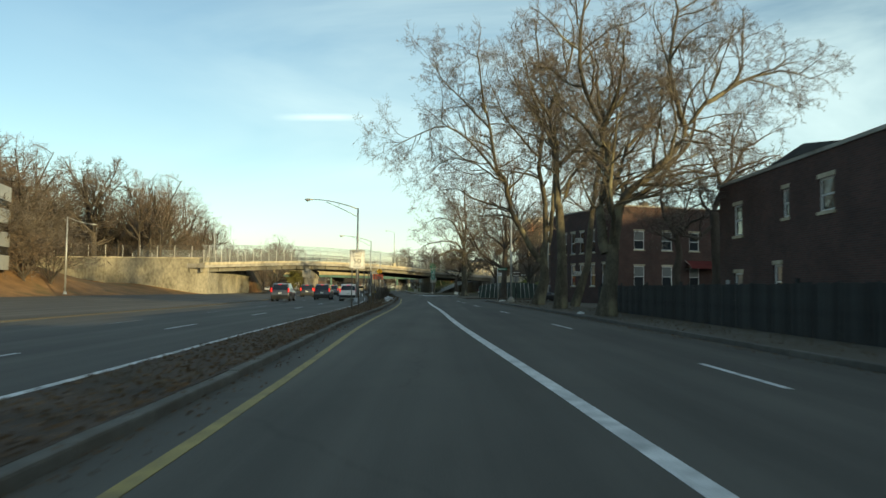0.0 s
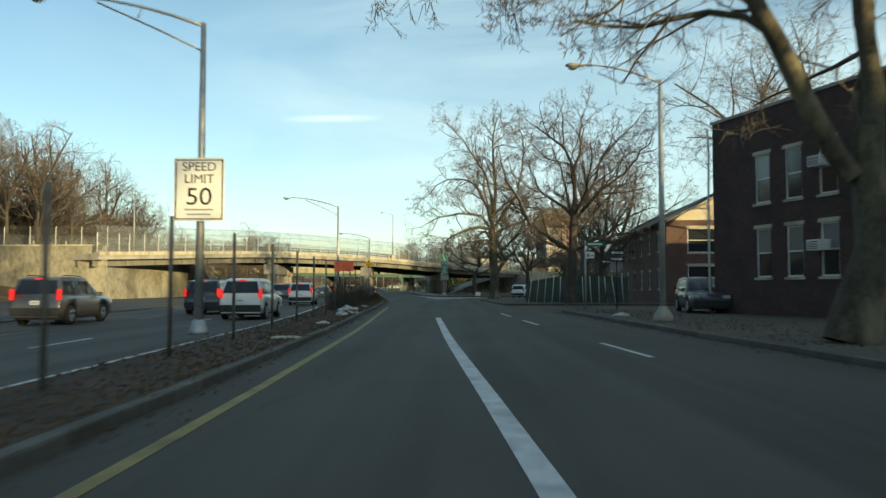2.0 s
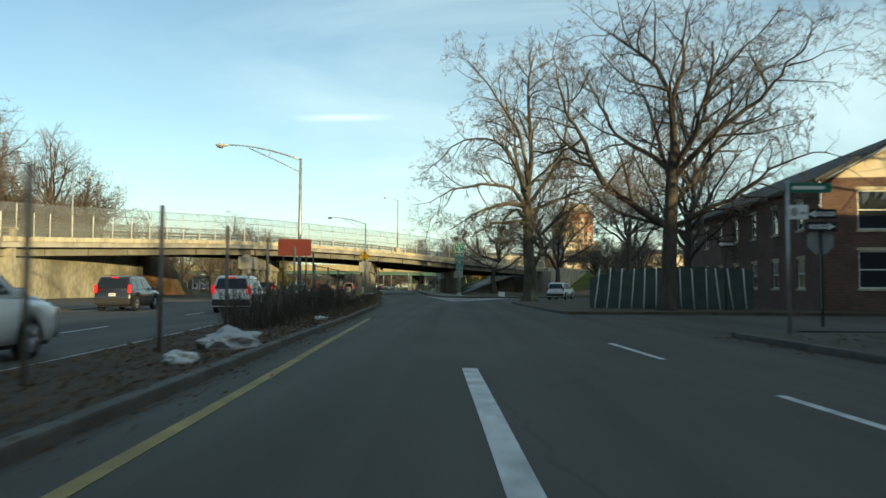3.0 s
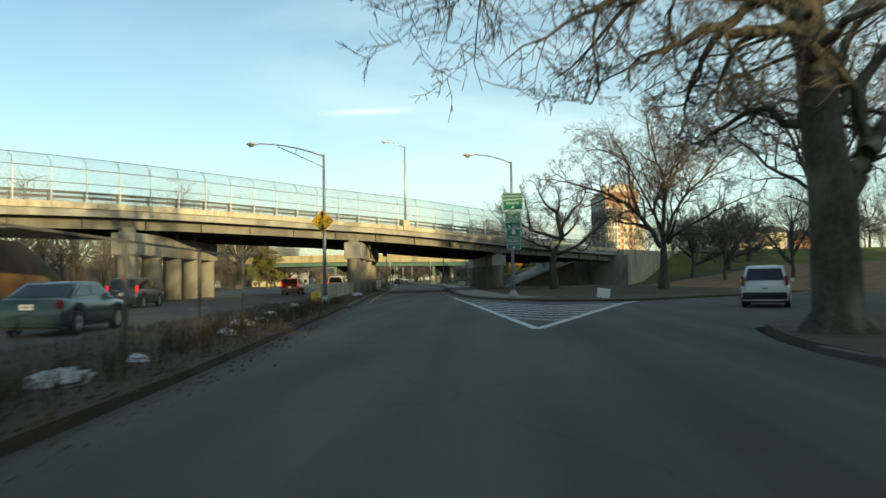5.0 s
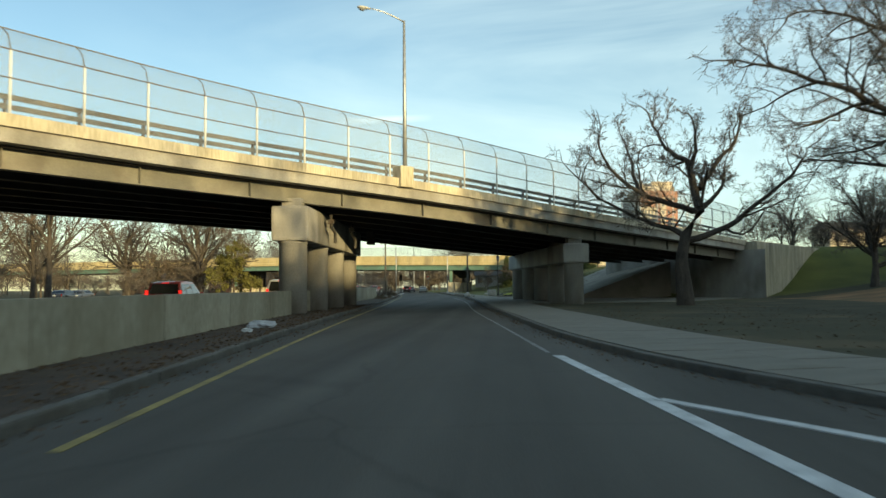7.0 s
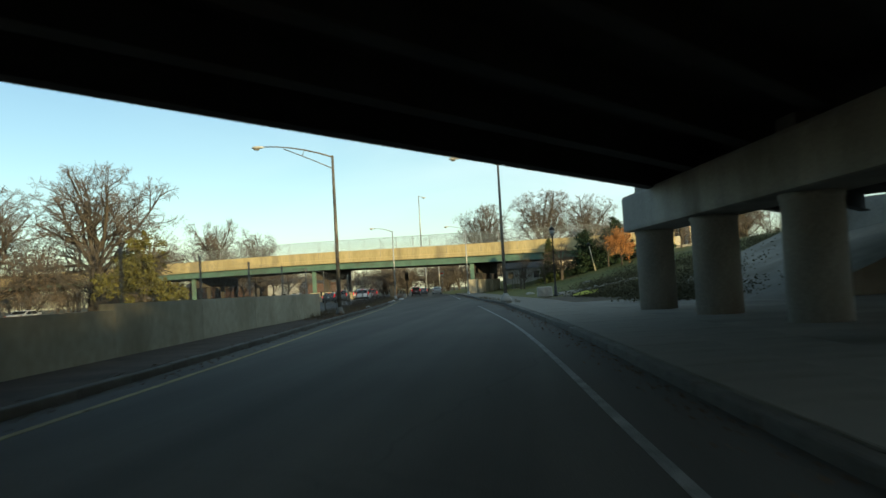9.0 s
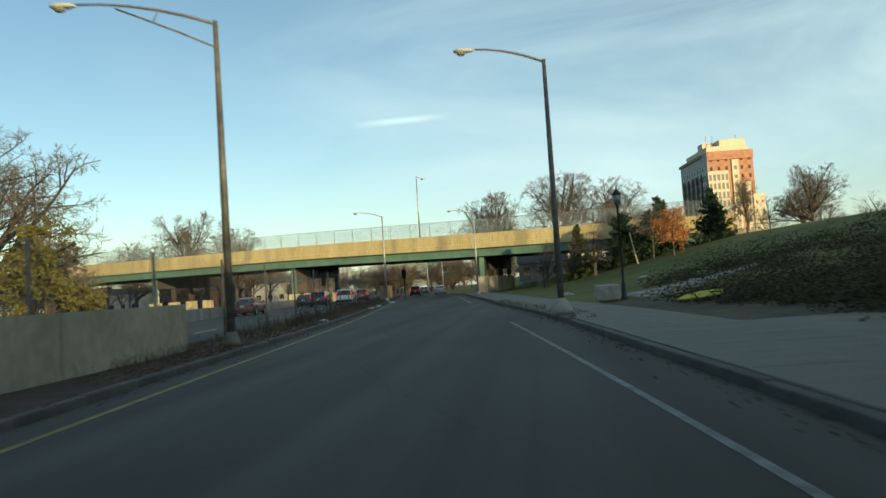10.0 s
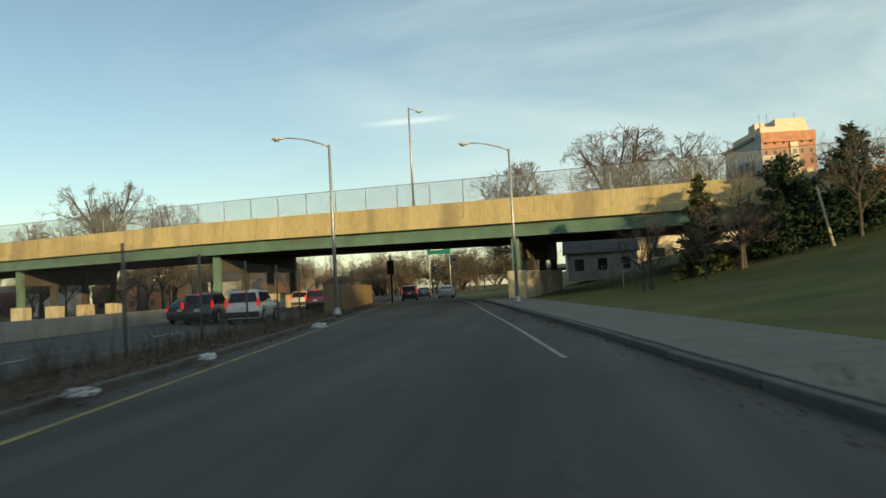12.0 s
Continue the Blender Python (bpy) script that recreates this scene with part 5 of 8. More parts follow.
for k in range(44):
    x, y = rnd.uniform(-200, 70), rnd.uniform(350, 480)
    if abs(x - (EDGE(min(y, 420)) + 4)) < 13 or -26 < x - EXPRESS(min(y, 420)) < 2:
        continue
    wood_tree(x, y, terrain(x, y), rnd.uniform(0.6, 1.1), k, rnd.random() < 0.3, "bare tree beyond the road bridge", "distant trees")
for k in range(26):
    x, y = rnd.uniform(-135, -52), rnd.uniform(352, 386)
    wood_tree(x, y, terrain(x, y), rnd.uniform(0.5, 0.85), k, k % 3 == 0, "bare tree before the houses beyond the road bridge", "distant trees")
ROUND = []
for s in range(2):
    g = grow_tree(140 + s, [(0, 0, 0), (0.1, 0, 1.6), (0, 0.1, 3.2)], ring_limbs(150 + s, 11, 5.6, 0.13, (26, 82), 0.42) + ring_limbs(160 + s, 7, 5.4, 0.13, (4, 34), 0.85), 0.25, (8, 6, 5, 3), (0.42, 0.50, 0.50, 0.5), twig=0.0085, up=0.05, droop=0.0, wob=0.16, coarse=True, low=2.4, dome=(5.2, 4.6, 3.4))
    ROUND.append((tubes_mesh("trunk", g[0], BARK), tubes_mesh("crown", g[1], TWIG)))
for x, y, top, wide in ((-4.5, 354.0, 20.6, 1.35), (5.0, 357.0, 19.4, 1.2), (-18.0, 380.0, 21.0, 1.5), (-81.0, 362.0, 20.0, 1.45), (-70.0, 361.0, 15.7, 0.9), (-95.0, 366.0, 15.0, 1.0), (-58.0, 273.0, 17.0, 1.6), (-69.0, 270.0, 15.0, 1.4), (-80.0, 262.0, 13.0, 1.1), (12.0, 297.3, 10.8, 0.25), (27.7, 321.5, 15.0, 0.70), (30.0, 332.0, 12.0, 0.9), (36.0, 226.0, 12.0, 0.8), (25.0, 216.0, 11.0, 0.75), (31.0, 220.0, 11.5, 0.8), (52.0, 232.0, 13.0, 0.9), (72.0, 208.0, 14.0, 1.2)):
    z = terrain(x, y)
    t = thing("bare_tree", "bare round-crowned tree against the sky", "tree", Matrix.Translation((x, y, z - 0.1)) @ Matrix.Rotation(x, 4, "Z") @ Matrix.Diagonal((wide * 1.55, wide * 1.55, (top - z) / 8.6, 1)), "round-crowned trees")
    part("trunk", ROUND[int(x) % 2][0], None, t)
    part("crown", ROUND[int(x) % 2][1], None, t)
for x, y, size, k, red in ((-4.2, 300.5, 0.52, 1, True), (-10.0, 300.0, 0.36, 2, False)):
    wood_tree(x, y, terrain(x, y), size, k, red, "slim young bare tree on the park slope", "slope trees")
for k in range(8):
    x, y = rnd.uniform(24, 70), rnd.uniform(226, 246)
    wood_tree(x, y, terrain(x, y), rnd.uniform(0.5, 0.9), k, rnd.random() < 0.7, "bare tree on the slope behind the ramp", "distant trees")

for x, y, top, wide in ((-64.0, 139.0, 25.0, 1.75), (-72.0, 118.0, 25.0, 1.7), (-57.0, 150.0, 19.0, 1.1), (-76.0, 150.0, 22.0, 1.5)):
    z = terrain(x, y)
    t = thing("bare_tree", "tall round-crowned bare tree on the wooded bank", "tree", Matrix.Translation((x, y, z - 0.1)) @ Matrix.Rotation(y, 4, "Z") @ Matrix.Diagonal((wide * 1.3, wide * 1.3, (top - z) / 8.6, 1)), "woodland trees")
    part("trunk", ROUND[int(y) % 2][0], None, t)
    part("crown", ROUND[int(y) % 2][1], None, t)

for k, (x, y, size) in enumerate(((27.0, 187.0, 1.0), (34.0, 197.0, 1.15), (41.0, 192.0, 1.1), (24.0, 199.0, 0.8))):
    wood_tree(x, y, 0.1, size, k, False, "bare tree on the grass beside the service road", "park trees")

# many-stemmed thickets fill the woods below the crowns
THICKETS = []
for s in range(3):
    g = grow_tree(80 + s, [(0, 0, 0), (0, 0, 0.2), (0, 0, 0.4)], ring_limbs(90 + s, 10, 4.4, 0.06, (6, 48), 0.1), 0.10, (6, 5, 3), twig=0.02, up=0.05, droop=0.0, wob=0.12, coarse=True)
    THICKETS.append((tubes_mesh("woody_base", g[0], BARK), tubes_mesh("crown", g[1], TWIG), tubes_mesh("crown", g[1], TWIG_RED)))


def thicket(x, y, size, k, red, label, group):
    rnd = random.Random(int(x * 13 + y * 29))
    t = thing("thicket", label, "shrub", Matrix.Translation((x, y, terrain(x, y) - 0.1)) @ Matrix.Rotation(rnd.uniform(0, 6.28), 4, "Z") @ Matrix.Diagonal((size * 1.15, size * 1.15, size * rnd.uniform(0.85, 1.15), 1)), group)
    part("woody_base", THICKETS[k % 3][0], None, t)
    part("crown", THICKETS[k % 3][2 if red else 1], None, t)
    return t


for k in range(100):
    y = rnd.uniform(42, 185)
    x = BANK(y) - 2.0 - rnd.random() ** 1.3 * 40
    if abs(x + 66) < 12 and 136 < y < 170 or 98 < y < 134 and x > -10.0 - 0.487 * (y - 12.5) or x > -54 and y > 130:
        continue
    thicket(x, y, rnd.uniform(1.1, 1.9), k, rnd.random() < 0.7, "leafless reddish thicket on the wooded bank", "woodland thickets")
for k in range(36):
    x, y = rnd.uniform(-100, -52), rnd.uniform(136, 184)
    thicket(x, y, rnd.uniform(1.0, 1.6), k, rnd.random() < 0.6, "leafless reddish thicket on the wooded bank", "woodland thickets")
for k in range(70):
    x, y = (rnd.uniform(-230, 110), rnd.uniform(428, 500)) if k < 35 else (rnd.uniform(-115, -20), rnd.uniform(428, 460))
    thicket(x, y, rnd.uniform(1.3, 2.1), k, rnd.random() < 0.25, "leafless thicket beyond the road bridge", "distant thickets")
for k in range(30):
    x, y = rnd.uniform(-150, -56), rnd.uniform(228, 318)
    if x > EXPRESS(y) - 30:
        continue
    thicket(x, y, rnd.uniform(0.8, 1.4), k, rnd.random() < 0.4, "leafless thicket beyond the expressway", "distant thickets")
for k in range(14):
    x, y = rnd.uniform(24, 75), rnd.uniform(236, 256)
    thicket(x, y, rnd.uniform(0.6, 1.0), k, rnd.random() < 0.6, "leafless thicket on the slope behind the ramp", "distant thickets")

# ---- houses ----


def wall_panel(a, b, z0, z1, thick, openings, uvname="UVMap"):
    """A wall between plan points a and b, with real openings (u0, u1, v0, v1) measured along it and up."""
    a, b = Vector((*a, 0)), Vector((*b, 0))
    d = (b - a).normalized()
    n = Vector((d.y, -d.x, 0))
    length = (b - a).length
    us = sorted({0.0, length, *[u for o in openings for u in o[:2]]})
    vs = sorted({z0, z1, *[v for o in openings for v in o[2:]]})
    bm = bmesh.new()
    uv = bm.loops.layers.uv.new(uvname)

    def quad(pts, coords):
        f = bm.faces.new([bm.verts.new(p) for p in pts])
        for lp, c in zip(f.loops, coords):
            lp[uv].uv = c

    def at(u, v, o=0.0):
        return a + d * u - n * o + Vector((0, 0, v))
    for u0, u1 in zip(us, us[1:]):
        for v0, v1 in zip(vs, vs[1:]):
            if any(o[0] <= u0 and u1 <= o[1] and o[2] <= v0 and v1 <= o[3] for o in openings):
                continue
            c = ((u0, v0), (u1, v0), (u1, v1), (u0, v1))
            quad([at(u, v) for u, v in c], c)
            quad([at(u, v, thick) for u, v in c[::-1]], c[::-1])
    for u0, u1, v0, v1 in openings + [(0.0, length, z0, z1)]:
        ring = ((u0, v0), (u1, v0), (u1, v1), (u0, v1))
        for p, q in zip(ring, ring[1:] + ring[:1]):
            quad([at(*p), at(*q), at(*q, thick), at(*p, thick)], [p, q, (q[0] + thick, q[1]), (p[0] + thick, p[1])])
    bmesh.ops.remove_doubles(bm, verts=bm.verts, dist=0.0005)
    bmesh.ops.recalc_face_normals(bm, faces=bm.faces)
    return bm, at


def sash_window(house, at, o, blind=0.5):
    """Frame, meeting rail, panes, sill and lintel in one opening of a wall."""
    u0, u1, v0, v1 = o

    def piece(name, ua, ub, va, vb, oa, ob, mat, parent):
        bm = bmesh.new()
        pts = [at(u, v, w) for w in (oa, ob) for u, v in ((ua, va), (ub, va), (ub, vb), (ua, vb))]
        vs = [bm.verts.new(p) for p in pts]
        for f in ((0, 1, 2, 3), (4, 5, 6, 7), (0, 1, 5, 4), (1, 2, 6, 5), (2, 3, 7, 6), (3, 0, 4, 7)):
            bm.faces.new([vs[i] for i in f])
        bmesh.ops.recalc_face_normals(bm, faces=bm.faces)
        return part(name, bm, mat, parent)
    win = piece("window", u0, u1, v0, v0 + 0.07, 0.06, 0.16, WHITE_PAINT, house)
    tagged(win, "white sash window")
    piece("window_frame", u0, u0 + 0.07, v0 + 0.07, v1, 0.06, 0.16, WHITE_PAINT, win)
    piece("window_frame", u1 - 0.07, u1, v0 + 0.07, v1, 0.06, 0.16, WHITE_PAINT, win)
    piece("window_frame", u0 + 0.07, u1 - 0.07, v1 - 0.07, v1, 0.06, 0.16, WHITE_PAINT, win)
    vm = (v0 + v1) / 2
    piece("meeting_rail", u0 + 0.07, u1 - 0.07, vm - 0.03, vm + 0.03, 0.07, 0.14, WHITE_PAINT, win)
    piece("pane", u0 + 0.07, u1 - 0.07, v0 + 0.07, vm - 0.03, 0.10, 0.115, GLASS, win)
    piece("pane", u0 + 0.07, u1 - 0.07, vm + 0.03, v1 - 0.07, 0.09, 0.105, GLASS_PALE if blind > 0.4 else GLASS, win)
    piece("sill", u0 - 0.08, u1 + 0.08, v0 - 0.11, v0, -0.06, 0.06, CONCRETE_PALE, win)
    piece("lintel", u0 - 0.08, u1 + 0.08, v1, v1 + 0.16, -0.02, 0.05, CONCRETE_PALE, win)


def window_row(length, n, w, v0, v1, margin=1.0):
    gap = (length - 2 * margin) / n
    return [(margin + gap * (k + 0.5) - w / 2, margin + gap * (k + 0.5) + w / 2, v0, v1) for k in range(n)]


def brick_house(corners, height, label, brick, rows, flat=True, seed=1):
    """Brick walls round the plan corners (in order, the outside to the right of the way round), with windows by wall."""
    rnd = random.Random(seed)
    h = thing("brick_house", label, "house", group="brick houses")
    n = len(corners)
    for k in range(n):
        a, b = corners[k], corners[(k + 1) % n]
        length = math.dist(a, b)
        ops = [o for row in rows.get(k, ()) for o in (row if isinstance(row[0], tuple) else window_row(length, *row))]
        e = (b[0] - (b[0] - a[0]) / length * 0.3, b[1] - (b[1] - a[1]) / length * 0.3)
        bm, at = wall_panel(a, e, 0.0, height, 0.3, ops)
        part("wall", bm, brick, h)
        for o in ops:
            sash_window(h, at, o, rnd.random())
    cx, cy = sum(c[0] for c in corners) / n, sum(c[1] for c in corners) / n
    part("roof", polygon_slab([(cx + (x - cx) * 0.96, cy + (y - cy) * 0.96) for x, y in corners], height - 0.5, height - 0.35), ROOFING, h)
    if flat:
        for k in range(n):
            a, b = corners[k], corners[(k + 1) % n]
            p, q = Vector((cx + (a[0] - cx) * 1.01, cy + (a[1] - cy) * 1.01)), Vector((cx + (b[0] - cx) * 1.01, cy + (b[1] - cy) * 1.01))
            q -= (q - p).normalized() * 0.42
            bm, _ = wall_panel(p, q, height + 0.003, height + 0.14, 0.42, [])
            part("coping", bm, CONCRETE, h, "stone coping")
    return h


house_a = brick_house([(12.6, 4.0), (12.6, 36.0), (26.0, 36.0), (26.0, 4.0)][::-1], 6.2, "long two-storey dark red brick row house in shade", BRICK_RED, {2: [((1.7, 2.6, 3.83, 5.17), (6.45, 6.95, 4.2, 5.3), (9.2, 10.2, 4.15, 5.3), (1.7, 2.6, 1.1, 2.2), (5.6, 6.3, 1.1, 2.45), (15.0, 15.9, 4.1, 5.3), (15.0, 15.9, 1.2, 2.4), (21.0, 21.9, 4.1, 5.3))]}, seed=3)
bm = bmesh.new()
ridge = [bm.verts.new((x, yy, z)) for x in (12.52, 12.95) for yy, z in ((30.6, 6.345), (27.7, 6.72), (25.2, 6.345))]
for f in ((0, 1, 2), (3, 4, 5), (0, 1, 4, 3), (1, 2, 5, 4), (2, 0, 3, 5)):
    bm.faces.new([ridge[k] for k in f])
bmesh.ops.recalc_face_normals(bm, faces=bm.faces)
part("gable", bm, ROOFING, house_a, "small raised gable on the parapet")
house_b = brick_house([(15.4, 68.7), (28.6, 73.0), (24.6, 85.5), (11.4, 81.2)], 9.0, "three-storey dark red brick house with white sash windows", BRICK_RED, {0: [(4, 1.1, 1.7, 3.6), (4, 1.1, 5.1, 6.8)], 3: [tuple((u - 0.46, u + 0.46, v0, v1) for u in (3.3, 5.1, 6.9, 9.0, 11.2) for v0, v1 in ((1.75, 3.85), (4.95, 7.05)))]}, seed=5)
house_c = brick_house([(15.6, 103.5), (24.6, 103.0), (26.4, 131.0), (17.6, 131.6)], 6.5, "brown brick house with a sunlit cream gable", BRICK_BROWN, {0: [(2, 2.3, 1.2, 3.0), (2, 2.3, 4.0, 5.9)], 3: [(7, 1.0, 1.2, 2.7), (7, 1.0, 4.2, 5.7)]}, flat=False, seed=8)


def gable_roof(house, a, b, c, d, z, rise):
    """A pitched roof over four corners; a-b is the front gable."""
    a, b, c, d = (Vector((*p, z)) for p in (a, b, c, d))
    r0, r1 = (a + b) / 2 + Vector((0, 0, rise)), (c + d) / 2 + Vector((0, 0, rise))
    f, s = (a - d).normalized() * 0.5, (b - a).normalized() * 0.5
    for e0, e1, sg in ((a, d, -1), (b, c, 1)):
        bm = bmesh.new()
        low = Vector((0, 0, -0.5 * rise / ((b - a).length / 2)))
        ring = [e0 + f + s * sg + low, r0 + f, r1 - f, e1 - f + s * sg + low]
        vs = [bm.verts.new(p) for p in ring] + [bm.verts.new(p + Vector((0, 0, 0.16))) for p in ring]
        for q in ((0, 1, 2, 3), (4, 5, 6, 7), (0, 1, 5, 4), (1, 2, 6, 5), (2, 3, 7, 6), (3, 0, 4, 7)):
            bm.faces.new([vs[i] for i in q])
        bmesh.ops.recalc_face_normals(bm, faces=bm.faces)
        part("roof_slope", bm, ROOFING, house, "grey shingle roof slope")
    bm = bmesh.new()
    n = (a - d).normalized()
    v = [bm.verts.new(p + n * o) for o in (0.04, -0.2) for p in (a, b, r0 - Vector((0, 0, 0.02)))]
    for q in ((0, 1, 2), (3, 4, 5), (0, 1, 4, 3), (1, 2, 5, 4), (2, 0, 3, 5)):
        bm.faces.new([v[i] for i in q])
    bmesh.ops.recalc_face_normals(bm, faces=bm.faces)
    part("gable", bm, STUCCO, house, "cream clapboard gable")
    for e in (a, b):
        part("barge_board", rod([e + n * 0.45 + Vector((0, 0, -0.1)), r0 + n * 0.45], 0.09, 4), WHITE_PAINT, house)


gable_roof(house_c, (15.6, 103.5), (24.6, 103.0), (26.4, 131.0), (17.6, 131.6), 6.5, 2.3)
# plain blocks away from the road, added mostly unseen to block the low sun
for x0, y0, x1, y1, hh in ((34, -40, 52, 30, 11.0), (90, -60, 110, -3, 25.0), (12.6, -60, 26, -4, 6.4), (12.6, -130, 30, -66, 9.0), (66, -30, 82, 70, 16.0), (90, 30, 110, 112, 27.0), (29.6, 70, 46, 86, 8.3), (100, -2.5, 101.2, 8, 26.2), (106, 104, 130, 150, 36.0)):
    brick_house([(x0, y0), (x1, y0), (x1, y1), (x0, y1)], hh, "plain brick block added behind the houses, mostly to cast shade unseen", BRICK_BROWN, {}, seed=int(x0))


def tower():
    t = thing("apartment_tower", "tall orange brick and white apartment building in low sun", "apartment building")
    c0, front, side = Vector((59.5, 509.5, 0)), Vector((0.996, 0.085, 0)).normalized(), Vector((-0.063, 0.998, 0)).normalized()
    H = 45.5
    wf, ws = 17.5, 37.0
    out = front.cross(Vector((0, 0, 1)))
    left = (-side).cross(Vector((0, 0, 1)))

    def face(name, a, d, n, u0, u1, z0, z1, proud, mat, cols, storey, sill, head, label="", pane=None, fill=0.5):
        """A wall strip with a grid of windows, its glazing behind."""
        p, q = a + d * u0 + n * proud, a + d * u1 + n * proud
        w = u1 - u0
        ops = [(w * (k + 0.5 - fill / 2) / cols, w * (k + 0.5 + fill / 2) / cols, z0 + storey * f + sill, z0 + storey * f + head) for k in range(cols) for f in range(int((z1 - z0 - 0.6) / storey))] if cols else []
        bm, _ = wall_panel((p.x, p.y), (q.x, q.y), z0, z1, 0.35, ops)
        strip_part = part(name, bm, mat, t, label)
        if ops:
            g, h = p - n * 0.2 + d * 0.05, q - n * 0.2 - d * 0.05
            bm, _ = wall_panel((g.x, g.y), (h.x, h.y), z0 + 0.1, z1 - 0.1, 0.04, [])
            part("glazing", bm, pane or GLASS, strip_part, "window glazing")
    face("wall", c0, front, out, 0, wf, 0, H, 0.0, BRICK_TOWER, 6, 3.4, 1.1, 2.5, fill=0.34)
    face("bay", c0, front, out, -0.4, 7.4, 0, H - 7.4, 1.4, STUCCO, 5, 3.4, 0.5, 2.8, "cream glazed corner bay", GLASS_PALE, 0.62)
    face("bay", c0, front, out, 9.2, 11.8, 0, H - 3.2, 0.5, STUCCO, 1, 3.4, 1.0, 2.4, "cream strip of windows", GLASS_PALE)
    face("bay", c0, front, out, 14.0, 16.0, 0, H - 12.0, 0.4, STUCCO, 1, 3.4, 1.0, 2.4, "cream strip of windows", GLASS_PALE)
    face("bay", c0, front, out, 16.2, 20.6, 0, H - 17.0, 0.9, STUCCO, 2, 3.4, 1.2, 2.2, "cream corner block", GLASS_PALE, 0.3)
    face("frieze", c0, front, out, -0.1, wf + 0.1, H - 3.0, H + 0.3, 0.6, BRICK_TOWER, 8, 3.0, 0.7, 2.2, "orange brick top storey", GLASS_PALE, 0.7)
    a = c0 + side * ws
    # shade of this side is put into browner brick and greyer panels
    face("wall", a, -side, left, 0, ws, 0, H - 7.4, 0.0, BRICK_BROWN, 12, 3.4, 0.9, 2.6, "side wall in darker brick for its shade", fill=0.4)
    face("wall", a, -side, left, 0, ws, H - 7.38, H, 0.0, PALE_PANEL, 10, 3.4, 0.9, 2.6, "pale upper storeys of the side wall", fill=0.5)
    for u in (2.0, 8.2, 14.4, 20.6, 26.8):
        face("pilaster", a, -side, left, u, u + 1.3, 0, H - 7.4, 0.5, PALE_PANEL, 1, 3.4, 0.6, 2.9, "pale window strip", GLASS, 0.6)
    face("pilaster", a, -side, left, 32.0, 37.0, 0, H - 7.4, 0.6, PALE_PANEL, 2, 3.4, 0.6, 2.8, "pale corner bay", GLASS, 0.6)
    face("frieze", a, -side, left, -0.1, ws - 6.0, H - 0.9, H + 0.2, 0.6, GIRDER, 0, 3.2, 0.8, 2.4, "dark roof edge")
    for k in range(7):
        z = 4.0 + 3.4 * k
        p = c0 + front * 7.6 + out * 0.4
        part("balcony", polygon_slab([((p + front * u + out * o).x, (p + front * u + out * o).y) for u, o in ((0, 0), (0, 1.3), (1.2, 1.3), (1.2, 0))], z, z + 0.9), STUCCO, t)
    back = c0 + side * ws
    part("roof", polygon_slab([(c0.x, c0.y), ((c0 + front * wf).x, (c0 + front * wf).y), ((back + front * wf).x, (back + front * wf).y), (back.x, back.y)], H - 0.6, H), STUCCO, t)
    for name, u0, u1, v0, v1, z1, label in (("penthouse", 6.2, 16.2, 3.0, 15.0, 5.2, "cream penthouse"), ("setback_storey", 0.8, 16.5, 2.0, 30.0, 2.6, "set-back top storey"), ("plant_room", 0.5, 4.5, 6.0, 12.0, 4.6, "cream plant room")):
        q = [c0 + front * u + side * v for u, v in ((u0, v0), (u1, v0), (u1, v1), (u0, v1))]
        part(name, polygon_slab([(p.x, p.y) for p in q], H, H + z1), STUCCO, t, label)
    for u in (1.5, 4.0, 13.0):
        q = c0 + front * u + side * 4.0
        part("roof_mast", rod([(q.x, q.y, H + 3.0), (q.x, q.y, H + 7.0)], 0.12, 5), STEEL, t)
    return t


tower()

# ---- conifers, shrubs and weeds ----


def leaf_mesh(name, spots, mat, size, rnd, flat=0.0, long=1.6):
    """Many small leaves or needle sprays, each a bent quad, at the given places."""
    verts, faces = [], []
    for p in spots:
        s = size * rnd.uniform(0.6, 1.3)
        d = Vector((rnd.gauss(0, 1), rnd.gauss(0, 1), rnd.gauss(0, 1 - flat))).normalized()
        u = d.cross(Vector((rnd.gauss(0, 1), rnd.gauss(0, 1), rnd.gauss(0, 1)))).normalized() * s * 0.5
        n = d.cross(u) * 0.35
        b = len(verts)
        verts += [p - d * s * long * 0.5, p - u + n, p + d * s * long * 0.5, p + u + n]
        faces += [(b, b + 1, b + 2), (b, b + 2, b + 3)]
    me = bpy.data.meshes.new(name)
    me.from_pydata(verts, [], faces)
    me.materials.append(mat)
    return me


